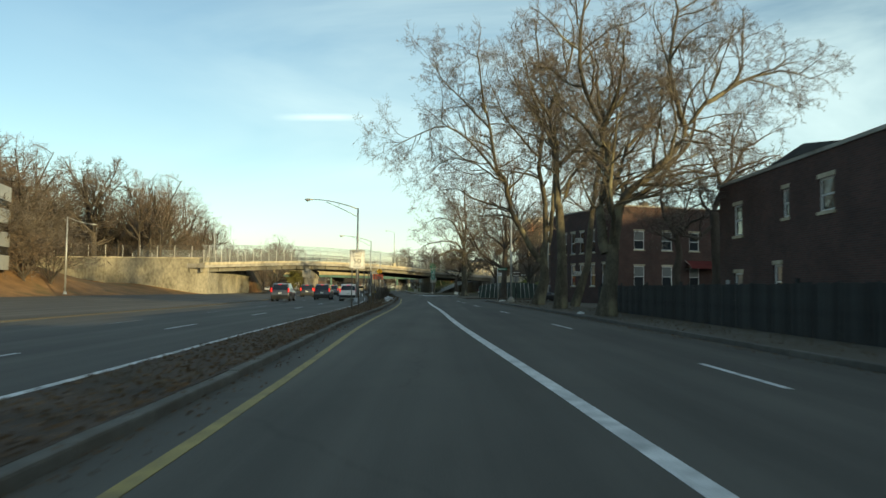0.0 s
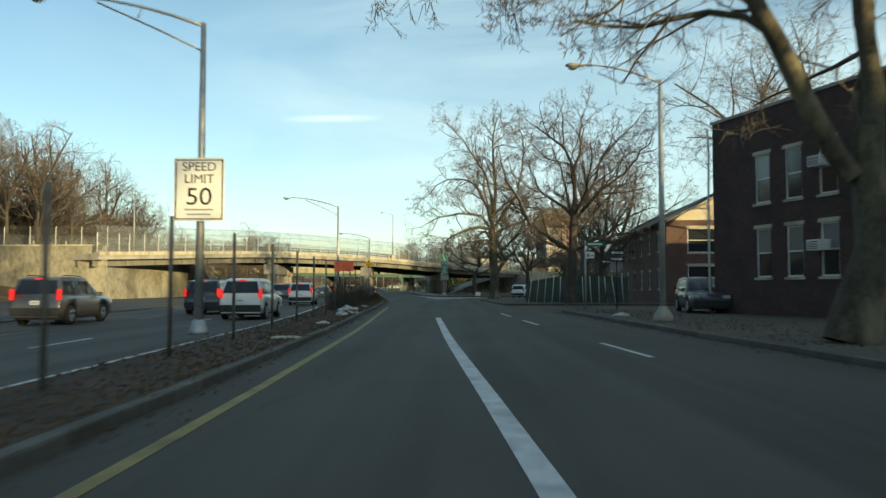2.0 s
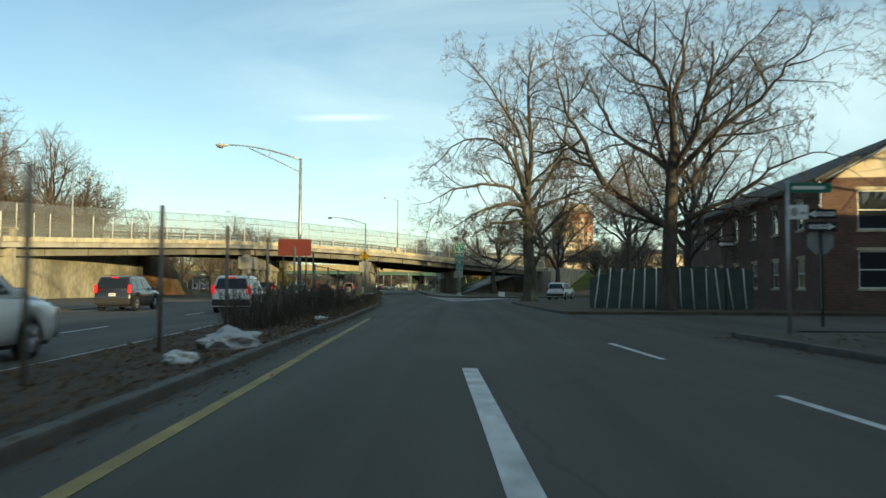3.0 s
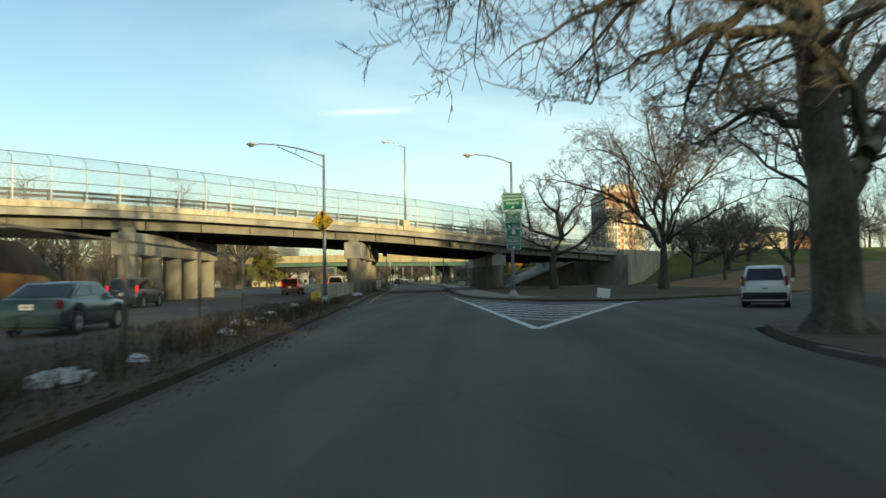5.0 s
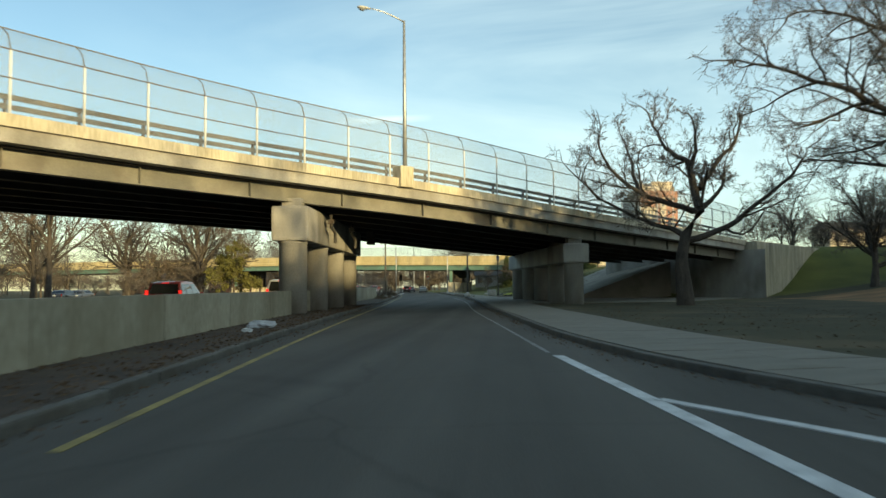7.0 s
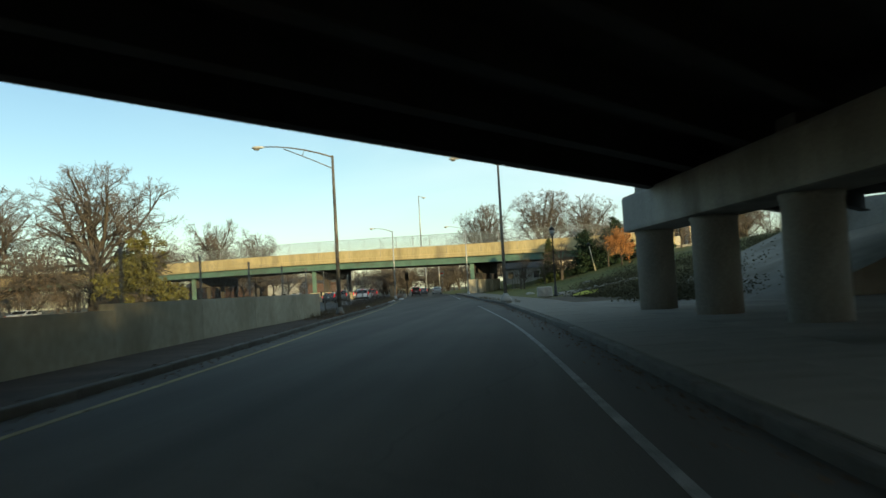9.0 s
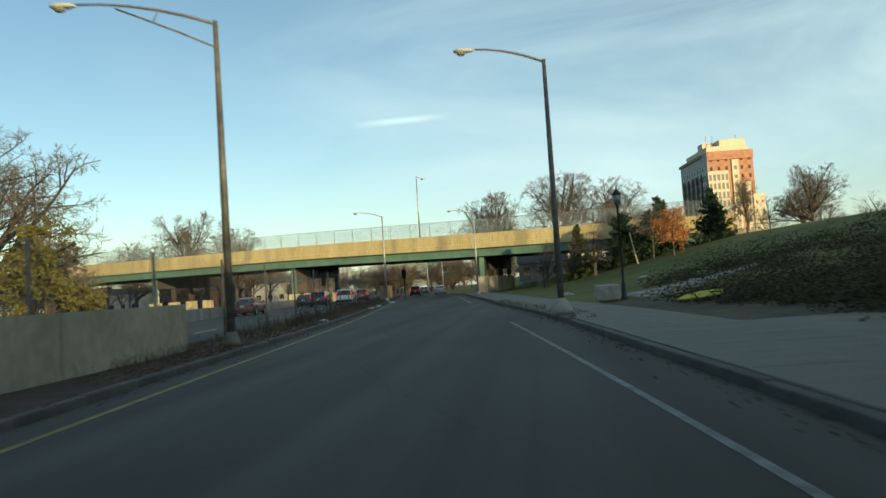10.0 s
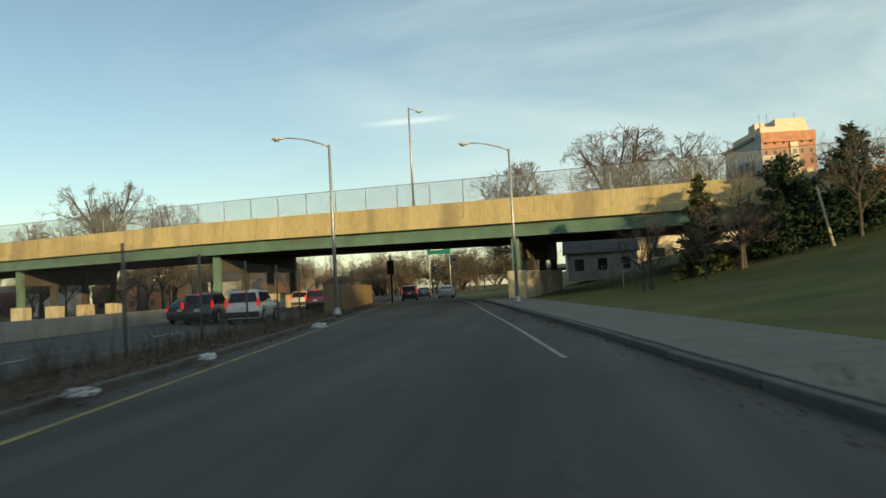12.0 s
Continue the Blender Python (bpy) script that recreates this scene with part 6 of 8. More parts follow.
def conifer(x, y, h, r, label, seed, mat=None):
    rnd = random.Random(seed)
    t = thing("conifer", label, "tree", Matrix.Translation((x, y, terrain(x, y) - 0.1)), "conifers by the bridge")
    part("trunk", tubes_mesh("trunk", [([Vector((0, 0, 0)), Vector((0, 0, h * 0.5)), Vector((0, 0, h))], [0.16, 0.1, 0.02], 7)], BARK), None, t)
    tubes, spots = [], []
    z = 0.03 * h
    while z < h * 0.99:
        f = 1 - z / h
        for _ in range(int(4 + 7 * f)):
            a, ln = rnd.uniform(0, 6.283), r * (0.05 + 1.02 * f ** 0.82) * rnd.uniform(0.55, 1.15)
            d = Vector((math.cos(a), math.sin(a), -0.22 + 0.55 * (1 - f)))
            p0 = Vector((0, 0, z + rnd.uniform(-0.12, 0.12)))
            p1 = p0 + d * ln * 0.6
            p2 = p0 + d * ln + Vector((0, 0, 0.16 * ln))
            tubes.append(([p0, p1, p2], [0.03, 0.02, 0.006], 3))
            for _ in range(int(10 + 34 * ln)):
                g = rnd.uniform(0.15, 1.0)
                q = p0.lerp(p1, g / 0.6) if g < 0.6 else p1.lerp(p2, (g - 0.6) / 0.4)
                w = 0.26 * ln * (1.15 - g) + 0.06
                spots.append(q + Vector((rnd.gauss(0, w * 0.6), rnd.gauss(0, w * 0.6), rnd.gauss(-0.09, 0.10))))
        z += h * 0.042
    part("framework", tubes_mesh("framework", tubes, BARK), None, t)
    part("needles", leaf_mesh("needles", spots, mat or NEEDLES, 0.13, rnd, 0.3, 2.4), None, t)
    return t


conifer(-5.6, 304.0, 6.7, 2.0, "green spruce beside the road bridge", 1, SPRUCE)
conifer(-0.2, 304.5, 6.4, 4.1, "dark green fir on the park slope", 2)
conifer(4.0, 304.5, 7.0, 3.8, "dark green fir on the park slope", 3)
conifer(9.6, 302.0, 6.2, 3.0, "dark green fir on the park slope", 5)


def leafy_tree(x, y, label, grown, seed, mat, n, size, z0=None, group=""):
    """A tree that keeps its leaves: leaves hang round the thin branches."""
    rnd = random.Random(seed)
    t = bare_tree(x, y, terrain(x, y) - 0.1 if z0 is None else z0, label, grown, BARK, TWIG, group)
    ends = [p for pts, _, _ in grown[1] for p in pts[1:]]
    spots = [rnd.choice(ends) + Vector((rnd.gauss(0, 0.18), rnd.gauss(0, 0.18), rnd.gauss(0, 0.15))) for _ in range(n)]
    part("leaves", leaf_mesh("leaves", spots, mat, size, rnd), None, t)
    return t


oak = grow_tree(31, [(0, 0, 0), (0, 0, 0.9), (0, 0, 1.9)], ring_limbs(4, 7, 2.5, 0.06, (22, 66), 0.35) + [(0, 4, 2.9, 0.07, 1.0)], 0.10, (5, 5, 4), twig=0.01)
leafy_tree(3.6, 294.5, "young oak with russet winter leaves on the park slope", oak, 5, OAK_LEAF, 5000, 0.12)
privet = grow_tree(32, [(0, 0, 0), (0, 0, 1.8), (0, 0, 3.6)], ring_limbs(6, 12, 4.2, 0.08, (20, 78), 0.3) + [(0, 4, 4.4, 0.09, 1.0)], 0.17, (5, 5, 3), twig=0.01)
leafy_tree(-51.0, 271.0, "yellow-green evergreen tree beyond the expressway", privet, 6, SHRUB_YELLOW, 11000, 0.2, -0.1)


def stuff(name, me, label, category):
    return tagged(new(name, me), label, category, kind="stuff")


def bank_shrubs():
    rnd = random.Random(21)
    spots = []
    for _ in range(430):
        y = rnd.uniform(225, 264)
        u = 6.2 + 26.0 * rnd.random() ** 1.4
        x = KERB_C(y) + u
        if y > 247 and x < KERB_C(y) + 9.5 or 246 < y < 258 and x < KERB_C(y) + 13:
            continue
        z, r = terrain(x, y), rnd.uniform(0.35, 1.0)
        squash = rnd.uniform(0.6, 1.25)
        for _ in range(int((520 if u < 18 else 260) * r)):
            v = Vector((rnd.gauss(0, 1), rnd.gauss(0, 1), abs(rnd.gauss(0, 0.75)))).normalized() * r * rnd.uniform(0.25, 1.5)
            spots.append(Vector((x + 1.7 * v.x, y + 1.7 * v.y, z + squash * v.z)))
    return leaf_mesh("shrub_bed", spots, SHRUB_DARK, 0.075, rnd)


SHRUB_DARK = material("dull_ivy_leaves", (0.040, 0.038, 0.020), (0.112, 0.100, 0.052), 2.0, 0.9, 0.1)
stuff("shrub_bed", bank_shrubs(), "low dull brown-green shrubs on the park slope", "shrubs")
DRY_DARK = material("dark_weed_stalks", (0.03, 0.022, 0.015), (0.09, 0.065, 0.04), 3.0, 0.95, 0.0)
DRY = material("dry_weed_stalks", (0.06, 0.048, 0.03), (0.17, 0.135, 0.085), 3.0, 0.95, 0.0)


def weeds(rows, seed, h, mat, per, name="weeds"):
    """Tufts of dry stalks: rows of x, y, z."""
    rnd = random.Random(seed)
    tubes = []
    for x, y, z in rows:
        for _ in range(per):
            a, ln = rnd.uniform(0, 6.283), h * rnd.uniform(0.4, 1.2)
            b = Vector((x + rnd.gauss(0, 0.10), y + rnd.gauss(0, 0.10), z - 0.02))
            lean = Vector((math.cos(a), math.sin(a), 0)) * ln * rnd.uniform(0.15, 0.6)
            tubes.append(([b, b + lean * 0.35 + Vector((0, 0, ln * 0.6)), b + lean + Vector((0, 0, ln * 0.95))], [0.008, 0.006, 0.002], 3))
    return tubes_mesh(name, tubes, mat)


rnd = random.Random(3)


def median_spot(y0, y1):
    y = rnd.uniform(y0, y1)
    f = rnd.random()
    return (EDGE(y) - 0.2 - f * (EDGE(y) - EXPRESS(y) - 0.5), y, 0.13)


stuff("weeds", weeds([median_spot(4, 88) for _ in range(900)], 1, 0.11, DRY, 4), "short dry grass on the median", "weeds")
stuff("weeds", weeds([median_spot(88, 120) for _ in range(600)], 12, 0.28, DRY, 4), "dry weeds and grass on the median", "weeds")
stuff("weeds", weeds([median_spot(120, 150) for _ in range(500)], 2, 0.25, DRY, 4), "dry weeds and grass on the median", "weeds")
stuff("weeds", weeds([median_spot(226, 300) for _ in range(900)], 4, 0.28, DRY, 4), "dry weeds and grass on the median", "weeds")
stuff("bare_shrubs", weeds([(EDGE(y) - rnd.uniform(1.0, 2.2), y, 0.13) for y in [rnd.uniform(84, 106) for _ in range(150)]], 5, 1.4, BARK, 9, "bare_shrubs"), "dark leafless shrubs along the median fence", "shrubs")
stuff("bare_shrubs", weeds([(EDGE(y) - rnd.uniform(0.9, 2.0), y, 0.13) for y in [rnd.uniform(238, 300) for _ in range(120)]], 6, 0.7, BARK, 7, "bare_shrubs"), "dark leafless shrubs along the median fence", "shrubs")
stuff("weeds", weeds([(KERB_C(y) + abs(rnd.gauss(0.0, 0.35)) + 0.05, y, 0.14) for y in [rnd.uniform(235, 263) for _ in range(70)]], 7, 0.17, DRY, 7), "dry weeds round the lamp on the pavement edge", "weeds")
stuff("bare_shrubs", weeds([(EDGE(y) - rnd.uniform(0.5, 1.9), y, 0.13) for y in [rnd.uniform(106, 153) for _ in range(260)]], 16, 0.42, DRY_DARK, 8, "bare_shrubs"), "low dark brush on the median before the wall", "shrubs")
stuff("weeds", weeds([(KERB_A(y) + rnd.uniform(0.3, 3.5), y, 0.13) for y in [rnd.uniform(5, 84) for _ in range(700)]], 8, 0.16, DRY, 3), "dry grass on the verge before the houses", "weeds")


def fallen_leaves(n, seed, spot, size=0.07):
    rnd2 = random.Random(seed)
    return leaf_mesh("fallen_leaves", [Vector(spot(rnd2)) for _ in range(n)], OAK_LEAF_OLD, size, rnd2, 0.9)


OAK_LEAF_OLD = material("old_fallen_leaves", (0.06, 0.04, 0.024), (0.19, 0.125, 0.075), 3.0, 0.95, 0.0)


def on_median(r2):
    y = r2.uniform(4, 200) if r2.random() < 0.8 else r2.uniform(225, 290)
    f = r2.random() ** 1.5
    return (EDGE(y) - 0.15 - f * (EDGE(y) - EXPRESS(y) - 0.4), y, 0.145)


def in_gutter(r2):
    y = r2.uniform(4, 290)
    side = r2.random() < 0.5
    if side and (86 < y < 156):
        side = False
    x = (KERB_A(y) if y < 90 else KERB_C(y)) - abs(r2.gauss(0, 0.25)) - 0.05 if side else EDGE(y) + r2.gauss(0.12, 0.24)
    return (x, y, 0.012 if side or x > EDGE(y) + 0.02 else 0.145)


def on_verge(r2):
    if r2.random() < 0.55:
        y = r2.uniform(5, 85)
        return (KERB_A(y) + 0.2 + r2.random() * 5.0, y, 0.145)
    y = r2.uniform(160, 205)
    return (KERB_C(y) + 3.4 + r2.random() * 12.0, y, 0.12)


stuff("fallen_leaves", fallen_leaves(26000, 1, on_median, 0.045), "brown fallen leaves on the median", "leaves")
stuff("fallen_leaves", fallen_leaves(12000, 2, in_gutter, 0.032), "brown fallen leaves in the gutters", "leaves")
stuff("fallen_leaves", fallen_leaves(4500, 3, on_verge, 0.04), "brown fallen leaves on the verges", "leaves")

stuff("brush", weeds([(x, y, terrain(x, y)) for x, y in [(BANK(y) - rnd.uniform(2.5, 18), y) for y in [rnd.uniform(40, 100) for _ in range(520)]]], 11, 2.6, TWIG_RED, 5, "brush"), "reddish bare brush on the wooded bank", "brush")

# ---- fences ----


def chain_fence(f, y0, y1, step, h, label, mesh=True, rail=True, post_mat=None, z0=0.13):
    t = thing("chain_link_fence", label, "fence")
    n = int((y1 - y0) / step)
    ys = [y0 + step * k for k in range(n + 1)]
    for k, y in enumerate(ys):
        part("fence_post", rod([(f(y), y, z0 - 0.1), (f(y), y, z0 + h + 0.06)], 0.038, 7), post_mat or STEEL_DARK, t)
    line = [(Vector((f(y), y, z0)), Vector((1, 0, 0)), Vector((0, 1, 0))) for y in ys]
    if mesh:
        part("wire_mesh", sheet(line, [(0.045, 0.05), (0.045, h)]), CHAIN, t, "thin wire mesh")
    if rail and mesh:
        part("top_rail", sweep(line, rect(-0.018, 0.018, h - 0.02, h + 0.016)), STEEL_DARK, t)
    return t


chain_fence(shifted(EDGE, -1.45), 46.0, 96.5, 4.2, 2.35, "chain-link fence with dull posts on the median", mesh=False)
chain_fence(shifted(EDGE, -1.45), 96.8, 130.4, 4.2, 1.9, "sagging chain-link fence grown with shrubs on the median")
chain_fence(shifted(EXPRESS, 0.75), 204.0, 292.0, 5.5, 2.5, "chain-link fence between the carriageways", rail=False)
chain_fence(shifted(KERB_C, 9.0), 300.0, 312.0, 3.0, 2.0, "chain-link fence beneath the road bridge", z0=0.2)




def wall_fence():
    t = thing("chain_link_fence", "tall chain-link fence on the retaining wall", "fence")
    line = [(Vector((-80.0 + 3.04 * k, 133.05 - 0.0252 * 3.04 * k, 6.28)), Vector((0, 1, 0)), Vector((1, 0, 0))) for k in range(14)]
    for p, _, _ in line:
        part("fence_post", rod([p, p + Vector((0, 0, 2.1))], 0.04, 6), WHITE_PAINT, t)
    part("wire_mesh", sheet(line, [(0.045, 0.05), (0.045, 2.05)]), CHAIN, t, "thin wire mesh")
    part("top_rail", sweep(line, rect(-0.018, 0.018, 2.03, 2.07)), STEEL_DARK, t)
    return t


wall_fence()


def slat_fence():
    t = thing("slatted_fence", "weathered brown slatted fence on the median", "fence")
    me = mesh_of("slat", blk(-0.012, 0.012, -0.055, 0.055, 0.0, 1.75), WOOD)
    for k in range(230):
        y = 294.0 + 0.15 * k
        ob = part("slat", me, None, t)
        ob.matrix_basis = Matrix.Translation((EDGE(y) - 0.95, y, 0.12)) @ Matrix.Rotation(0.12, 4, "Z") @ Matrix.Rotation(rnd.gauss(0, 0.02), 4, "X")
    for z in (0.5, 1.45):
        part("rail", strip(shifted(EDGE, -1.01), shifted(EDGE, -0.97), 294, 328.5, z, z + 0.08), WOOD, t)
    return t


WOOD = material("weathered_wood", (0.12, 0.085, 0.05), (0.26, 0.19, 0.12), 2.0, 0.9, 0.2, rand=0.2, stretch=(1, 1, 0.2))
DARK_WOOD = material("dark_stained_boards", (0.018, 0.02, 0.02), (0.045, 0.047, 0.045), 2.0, 0.85, 0.2, rand=0.25)
GREEN_TARP = material("dark_green_screen", (0.045, 0.065, 0.056), (0.10, 0.125, 0.11), 1.5, 0.8, 0.2)
slat_fence()


def board_fence():
    t = thing("board_fence", "dark board fence before the brick houses", "fence")
    me = mesh_of("board", blk(-0.012, 0.012, -0.10, 0.10, 0.0, 1.55, 0.004), DARK_WOOD)
    for k in range(200):
        y = 6.0 + 0.22 * k
        ob = part("board", me, None, t)
        ob.matrix_basis = Matrix.Translation((9.9 + 0.02 * math.sin(k), y, 0.1 + rnd.gauss(0, 0.02)))
    for z in (0.45, 1.3):
        part("rail", blk(9.92, 9.97, 6, 50, z, z + 0.09), DARK_WOOD, t)
    for k in range(9):
        part("fence_post", blk(9.93, 10.03, 7.0 + 5.3 * k, 7.1 + 5.3 * k, 0.1, 1.8), DARK_WOOD if k != 4 else STEEL, t)
    return t


board_fence()


def pole_fence():
    """A green screen with pale leaning poles along the corner lot."""
    t = thing("pole_fence", "dark green screen fence with leaning white poles", "fence")
    a, b = Vector((5.2, 107.6, 0.12)), Vector((13.2, 105.8, 0.12))
    d = (b - a).normalized()
    n = Vector((-d.y, d.x, 0))
    length = (b - a).length
    for k in range(8):
        p, q = a + d * length * k / 8 + n * 0.15, a + d * length * (k + 1) / 8 + n * 0.15
        h0, h1 = 2.2 - 1.6 * (k / 8 - 0.6) ** 2, 2.2 - 1.6 * ((k + 1) / 8 - 0.6) ** 2
        bm = bmesh.new()
        vs = [bm.verts.new(v) for v in (p, q, q + Vector((0, 0, h1)), p + Vector((0, 0, h0)))]
        vs += [bm.verts.new(v.co + n * 0.03) for v in vs]
        for f in ((0, 1, 2, 3), (4, 5, 6, 7), (0, 1, 5, 4), (1, 2, 6, 5), (2, 3, 7, 6), (3, 0, 4, 7)):
            bm.faces.new([vs[i] for i in f])
        bmesh.ops.recalc_face_normals(bm, faces=bm.faces)
        part("screen", bm, GREEN_TARP, t, "dark green screen panel")
    for k in range(13):
        p = a + d * (length * (k + 0.4) / 13)
        lean = -0.28 + 0.05 * k * (1 if k % 3 else 0.7)
        part("pole", rod([p, p - d * lean * 0.6 + Vector((0, 0, 1.15)), p - d * lean + Vector((0, 0, 2.1))], 0.035, 6), WHITE_PAINT, t, "white leaning pole")
    return t


pole_fence()

# ---- signs ----
SIGN_WHITE = material("sign_white", (0.66, 0.66, 0.64), (0.80, 0.80, 0.78), 2.0, 0.4, 0.0)
SIGN_BLACK = material("sign_black", (0.012, 0.012, 0.013), (0.025, 0.025, 0.026), 2.0, 0.45, 0.0)
SIGN_GREEN = material("sign_green", (0.006, 0.13, 0.092), (0.012, 0.18, 0.13), 2.0, 0.4, 0.0)
SIGN_FADED = material("faded_sign_green", (0.035, 0.15, 0.11), (0.07, 0.20, 0.15), 2.0, 0.45, 0.0)
SIGN_YELLOW = material("sign_yellow", (0.66, 0.36, 0.02), (0.80, 0.48, 0.04), 2.0, 0.4, 0.0)
SIGN_ORANGE = material("sign_orange_red", (0.93, 0.13, 0.05), (0.97, 0.18, 0.08), 2.0, 0.4, 0.0)
SIGN_BACK = material("bare_aluminium_sign_back", (0.25, 0.25, 0.25), (0.36, 0.36, 0.36), 2.0, 0.5, 0.0, metal=0.4)


def lettering(text, size, at, mat, parent, align="CENTER", squeeze=1.0, name="lettering"):
    """Raised lettering that faces the approaching road user, under a sign."""
    cu = bpy.data.curves.new(name, "FONT")
    cu.body, cu.size, cu.align_x, cu.align_y, cu.extrude = text, size, align, "CENTER", 0.003
    tmp = bpy.data.objects.new(name, cu)
    scene.collection.objects.link(tmp)
    bpy.context.view_layer.update()
    me = bpy.data.meshes.new_from_object(tmp.evaluated_get(bpy.context.evaluated_depsgraph_get()))
    bpy.data.objects.remove(tmp)
    me.materials.clear()
    me.materials.append(mat)
    ob = part(name, me, None, parent)
    ob.matrix_basis = Matrix.Translation(at) @ Matrix.Rotation(radians(90), 4, "X") @ Matrix.Diagonal((squeeze, 1, 1, 1))
    return ob


def plate(w, h, z, y=0.0, t=0.012, r=0.05):
    """An upright sheet with rounded corners, in the plane across the road."""
    pts = []
    for cx, cz, a0 in ((w / 2 - r, h / 2 - r, 0), (-w / 2 + r, h / 2 - r, 90), (-w / 2 + r, -h / 2 + r, 180), (w / 2 - r, -h / 2 + r, 270)):
        pts += [(cx + r * math.cos(radians(a0 + k * 30)), cz + r * math.sin(radians(a0 + k * 30))) for k in range(4)]
    bm = bmesh.new()
    f = [bm.verts.new((px, y, z + pz)) for px, pz in pts]
    g = [bm.verts.new((px, y + t, z + pz)) for px, pz in pts]
    bm.faces.new(f), bm.faces.new(g[::-1])
    for k in range(len(pts)):
        bm.faces.new((f[k], g[k], g[(k + 1) % len(pts)], f[(k + 1) % len(pts)]))
    bmesh.ops.recalc_face_normals(bm, faces=bm.faces)
    return bm


def outline_bars(w, h, z, y, th, mat, parent):
    for x0, x1, z0, z1 in ((-w / 2, w / 2, z + h / 2 - th, z + h / 2), (-w / 2, w / 2, z - h / 2, z - h / 2 + th), (-w / 2, -w / 2 + th, z - h / 2 + th, z + h / 2 - th), (w / 2 - th, w / 2, z - h / 2 + th, z + h / 2 - th)):
        part("border", blk(x0, x1, y - 0.003, y, z0, z1), mat, parent)


def flat_shape(pts, y, t=0.004):
    """A flat figure in the plane across the road."""
    bm = bmesh.new()
    f, g = [bm.verts.new((a, y, b)) for a, b in pts], [bm.verts.new((a, y + t, b)) for a, b in pts]
    bm.faces.new(f), bm.faces.new(g[::-1])
    for k in range(len(pts)):
        bm.faces.new((f[k], g[k], g[(k + 1) % len(pts)], f[(k + 1) % len(pts)]))
    bmesh.ops.recalc_face_normals(bm, faces=bm.faces)
    return bm


def arrow(cx, cz, size, ang, y):
    a = radians(ang)
    pts = [(-0.14, -0.5), (0.14, -0.5), (0.14, 0.0), (0.42, 0.0), (0.0, 0.5), (-0.42, 0.0), (-0.14, 0.0)]
    return flat_shape([(cx + size * (px * math.cos(a) - pz * math.sin(a)), cz + size * (px * math.sin(a) + pz * math.cos(a))) for px, pz in pts], y)


s = thing("speed_limit_sign", "white speed limit sign bolted to a lamp pole", "road sign", Matrix.Translation((-7.40, 64.52, 3.78)))
part("panel", plate(1.28, 1.60, 0.0, 0.0, r=0.07), SIGN_WHITE, s)
outline_bars(1.20, 1.52, 0.0, -0.001, 0.028, SIGN_BLACK, s)
lettering("SPEED", 0.32, (0, -0.004, 0.57), SIGN_BLACK, s)
lettering("LIMIT", 0.32, (0, -0.004, 0.26), SIGN_BLACK, s)
lettering("50", 0.62, (0, -0.004, -0.20), SIGN_BLACK, s, squeeze=1.1)
for k in range(2):
    part("small_print_bar", blk(-0.36 + 0.06 * k, 0.36 - 0.06 * k, -0.004, -0.001, -0.53 - 0.12 * k, -0.49 - 0.12 * k), SIGN_BACK, s)
part("bracket", blk(-0.15, 0.15, 0.012, 0.06, -0.3, -0.24), STEEL, s)
part("bracket", blk(-0.15, 0.15, 0.012, 0.06, 0.3, 0.36), STEEL, s)

s = thing("clearance_sign", "yellow diamond clearance sign bolted to a lamp pole", "road sign", Matrix.Translation((-12.3, 150.93, 4.6)))
R = 0.63
part("panel", flat_shape([(0, R), (-R, 0), (0, -R), (R, 0)], 0.0, 0.012), SIGN_YELLOW, s)
for k in range(4):
    a, b = [(0, R - 0.05), (-R + 0.05, 0), (0, -R + 0.05), (R - 0.05, 0)][k], [(0, R - 0.05), (-R + 0.05, 0), (0, -R + 0.05), (R - 0.05, 0)][(k + 1) % 4]
    c, d = (a[0] * 0.97, a[1] * 0.97), (b[0] * 0.97, b[1] * 0.97)
    part("border", flat_shape([a, b, d, c], -0.003, 0.003), SIGN_BLACK, s)
lettering("12'-4\"", 0.37, (0.0, -0.004, 0.0), SIGN_BLACK, s)
part("arrow_up", arrow(0.0, 0.35, 0.38, 0, -0.004), SIGN_BLACK, s)
part("arrow_down", arrow(0.0, -0.35, 0.38, 180, -0.004), SIGN_BLACK, s)

SX, SY = -1.76, 156.18


def green_sign(w, h, top, mat, lines, arrows, dx=0.0):
    g = thing("guide_sign", "green guide sign with white lettering on a lamp pole", "road sign", Matrix.Translation((SX + dx, SY, top - h / 2)), "green guide signs")
    part("panel", plate(w, h, 0.0, 0.0, r=0.04), mat, g)
    outline_bars(w - 0.05, h - 0.05, 0.0, -0.001, 0.018, SIGN_WHITE, g)
    for text, size, x, z, sq in lines:
        lettering(text, size, (x, -0.004, z), SIGN_WHITE, g, squeeze=sq)
    for x, z, size, ang in arrows:
        part("arrow", arrow(x, z, size, ang, -0.004), SIGN_WHITE, g)
    return g


green_sign(1.22, 1.06, 6.52, SIGN_GREEN, [("KINGSBOROUGH", 0.18, 0, 0.34, 0.74), ("COMMUNITY", 0.19, 0, 0.12, 0.92), ("COLLEGE", 0.19, 0, -0.10, 0.95)], [(0.0, -0.34, 0.22, -55)])
green_sign(0.98, 0.52, 5.42, SIGN_FADED, [("CONEY IS", 0.17, 0, 0.12, 0.9), ("AVE", 0.17, -0.12, -0.12, 0.9)], [(0.22, -0.12, 0.17, -45)])
green_sign(0.98, 0.52, 4.89, SIGN_GREEN, [("BELT PKWY", 0.17, 0, 0.12, 0.9), ("EAST", 0.17, 0.14, -0.12, 0.9)], [(-0.24, -0.12, 0.17, 45)])
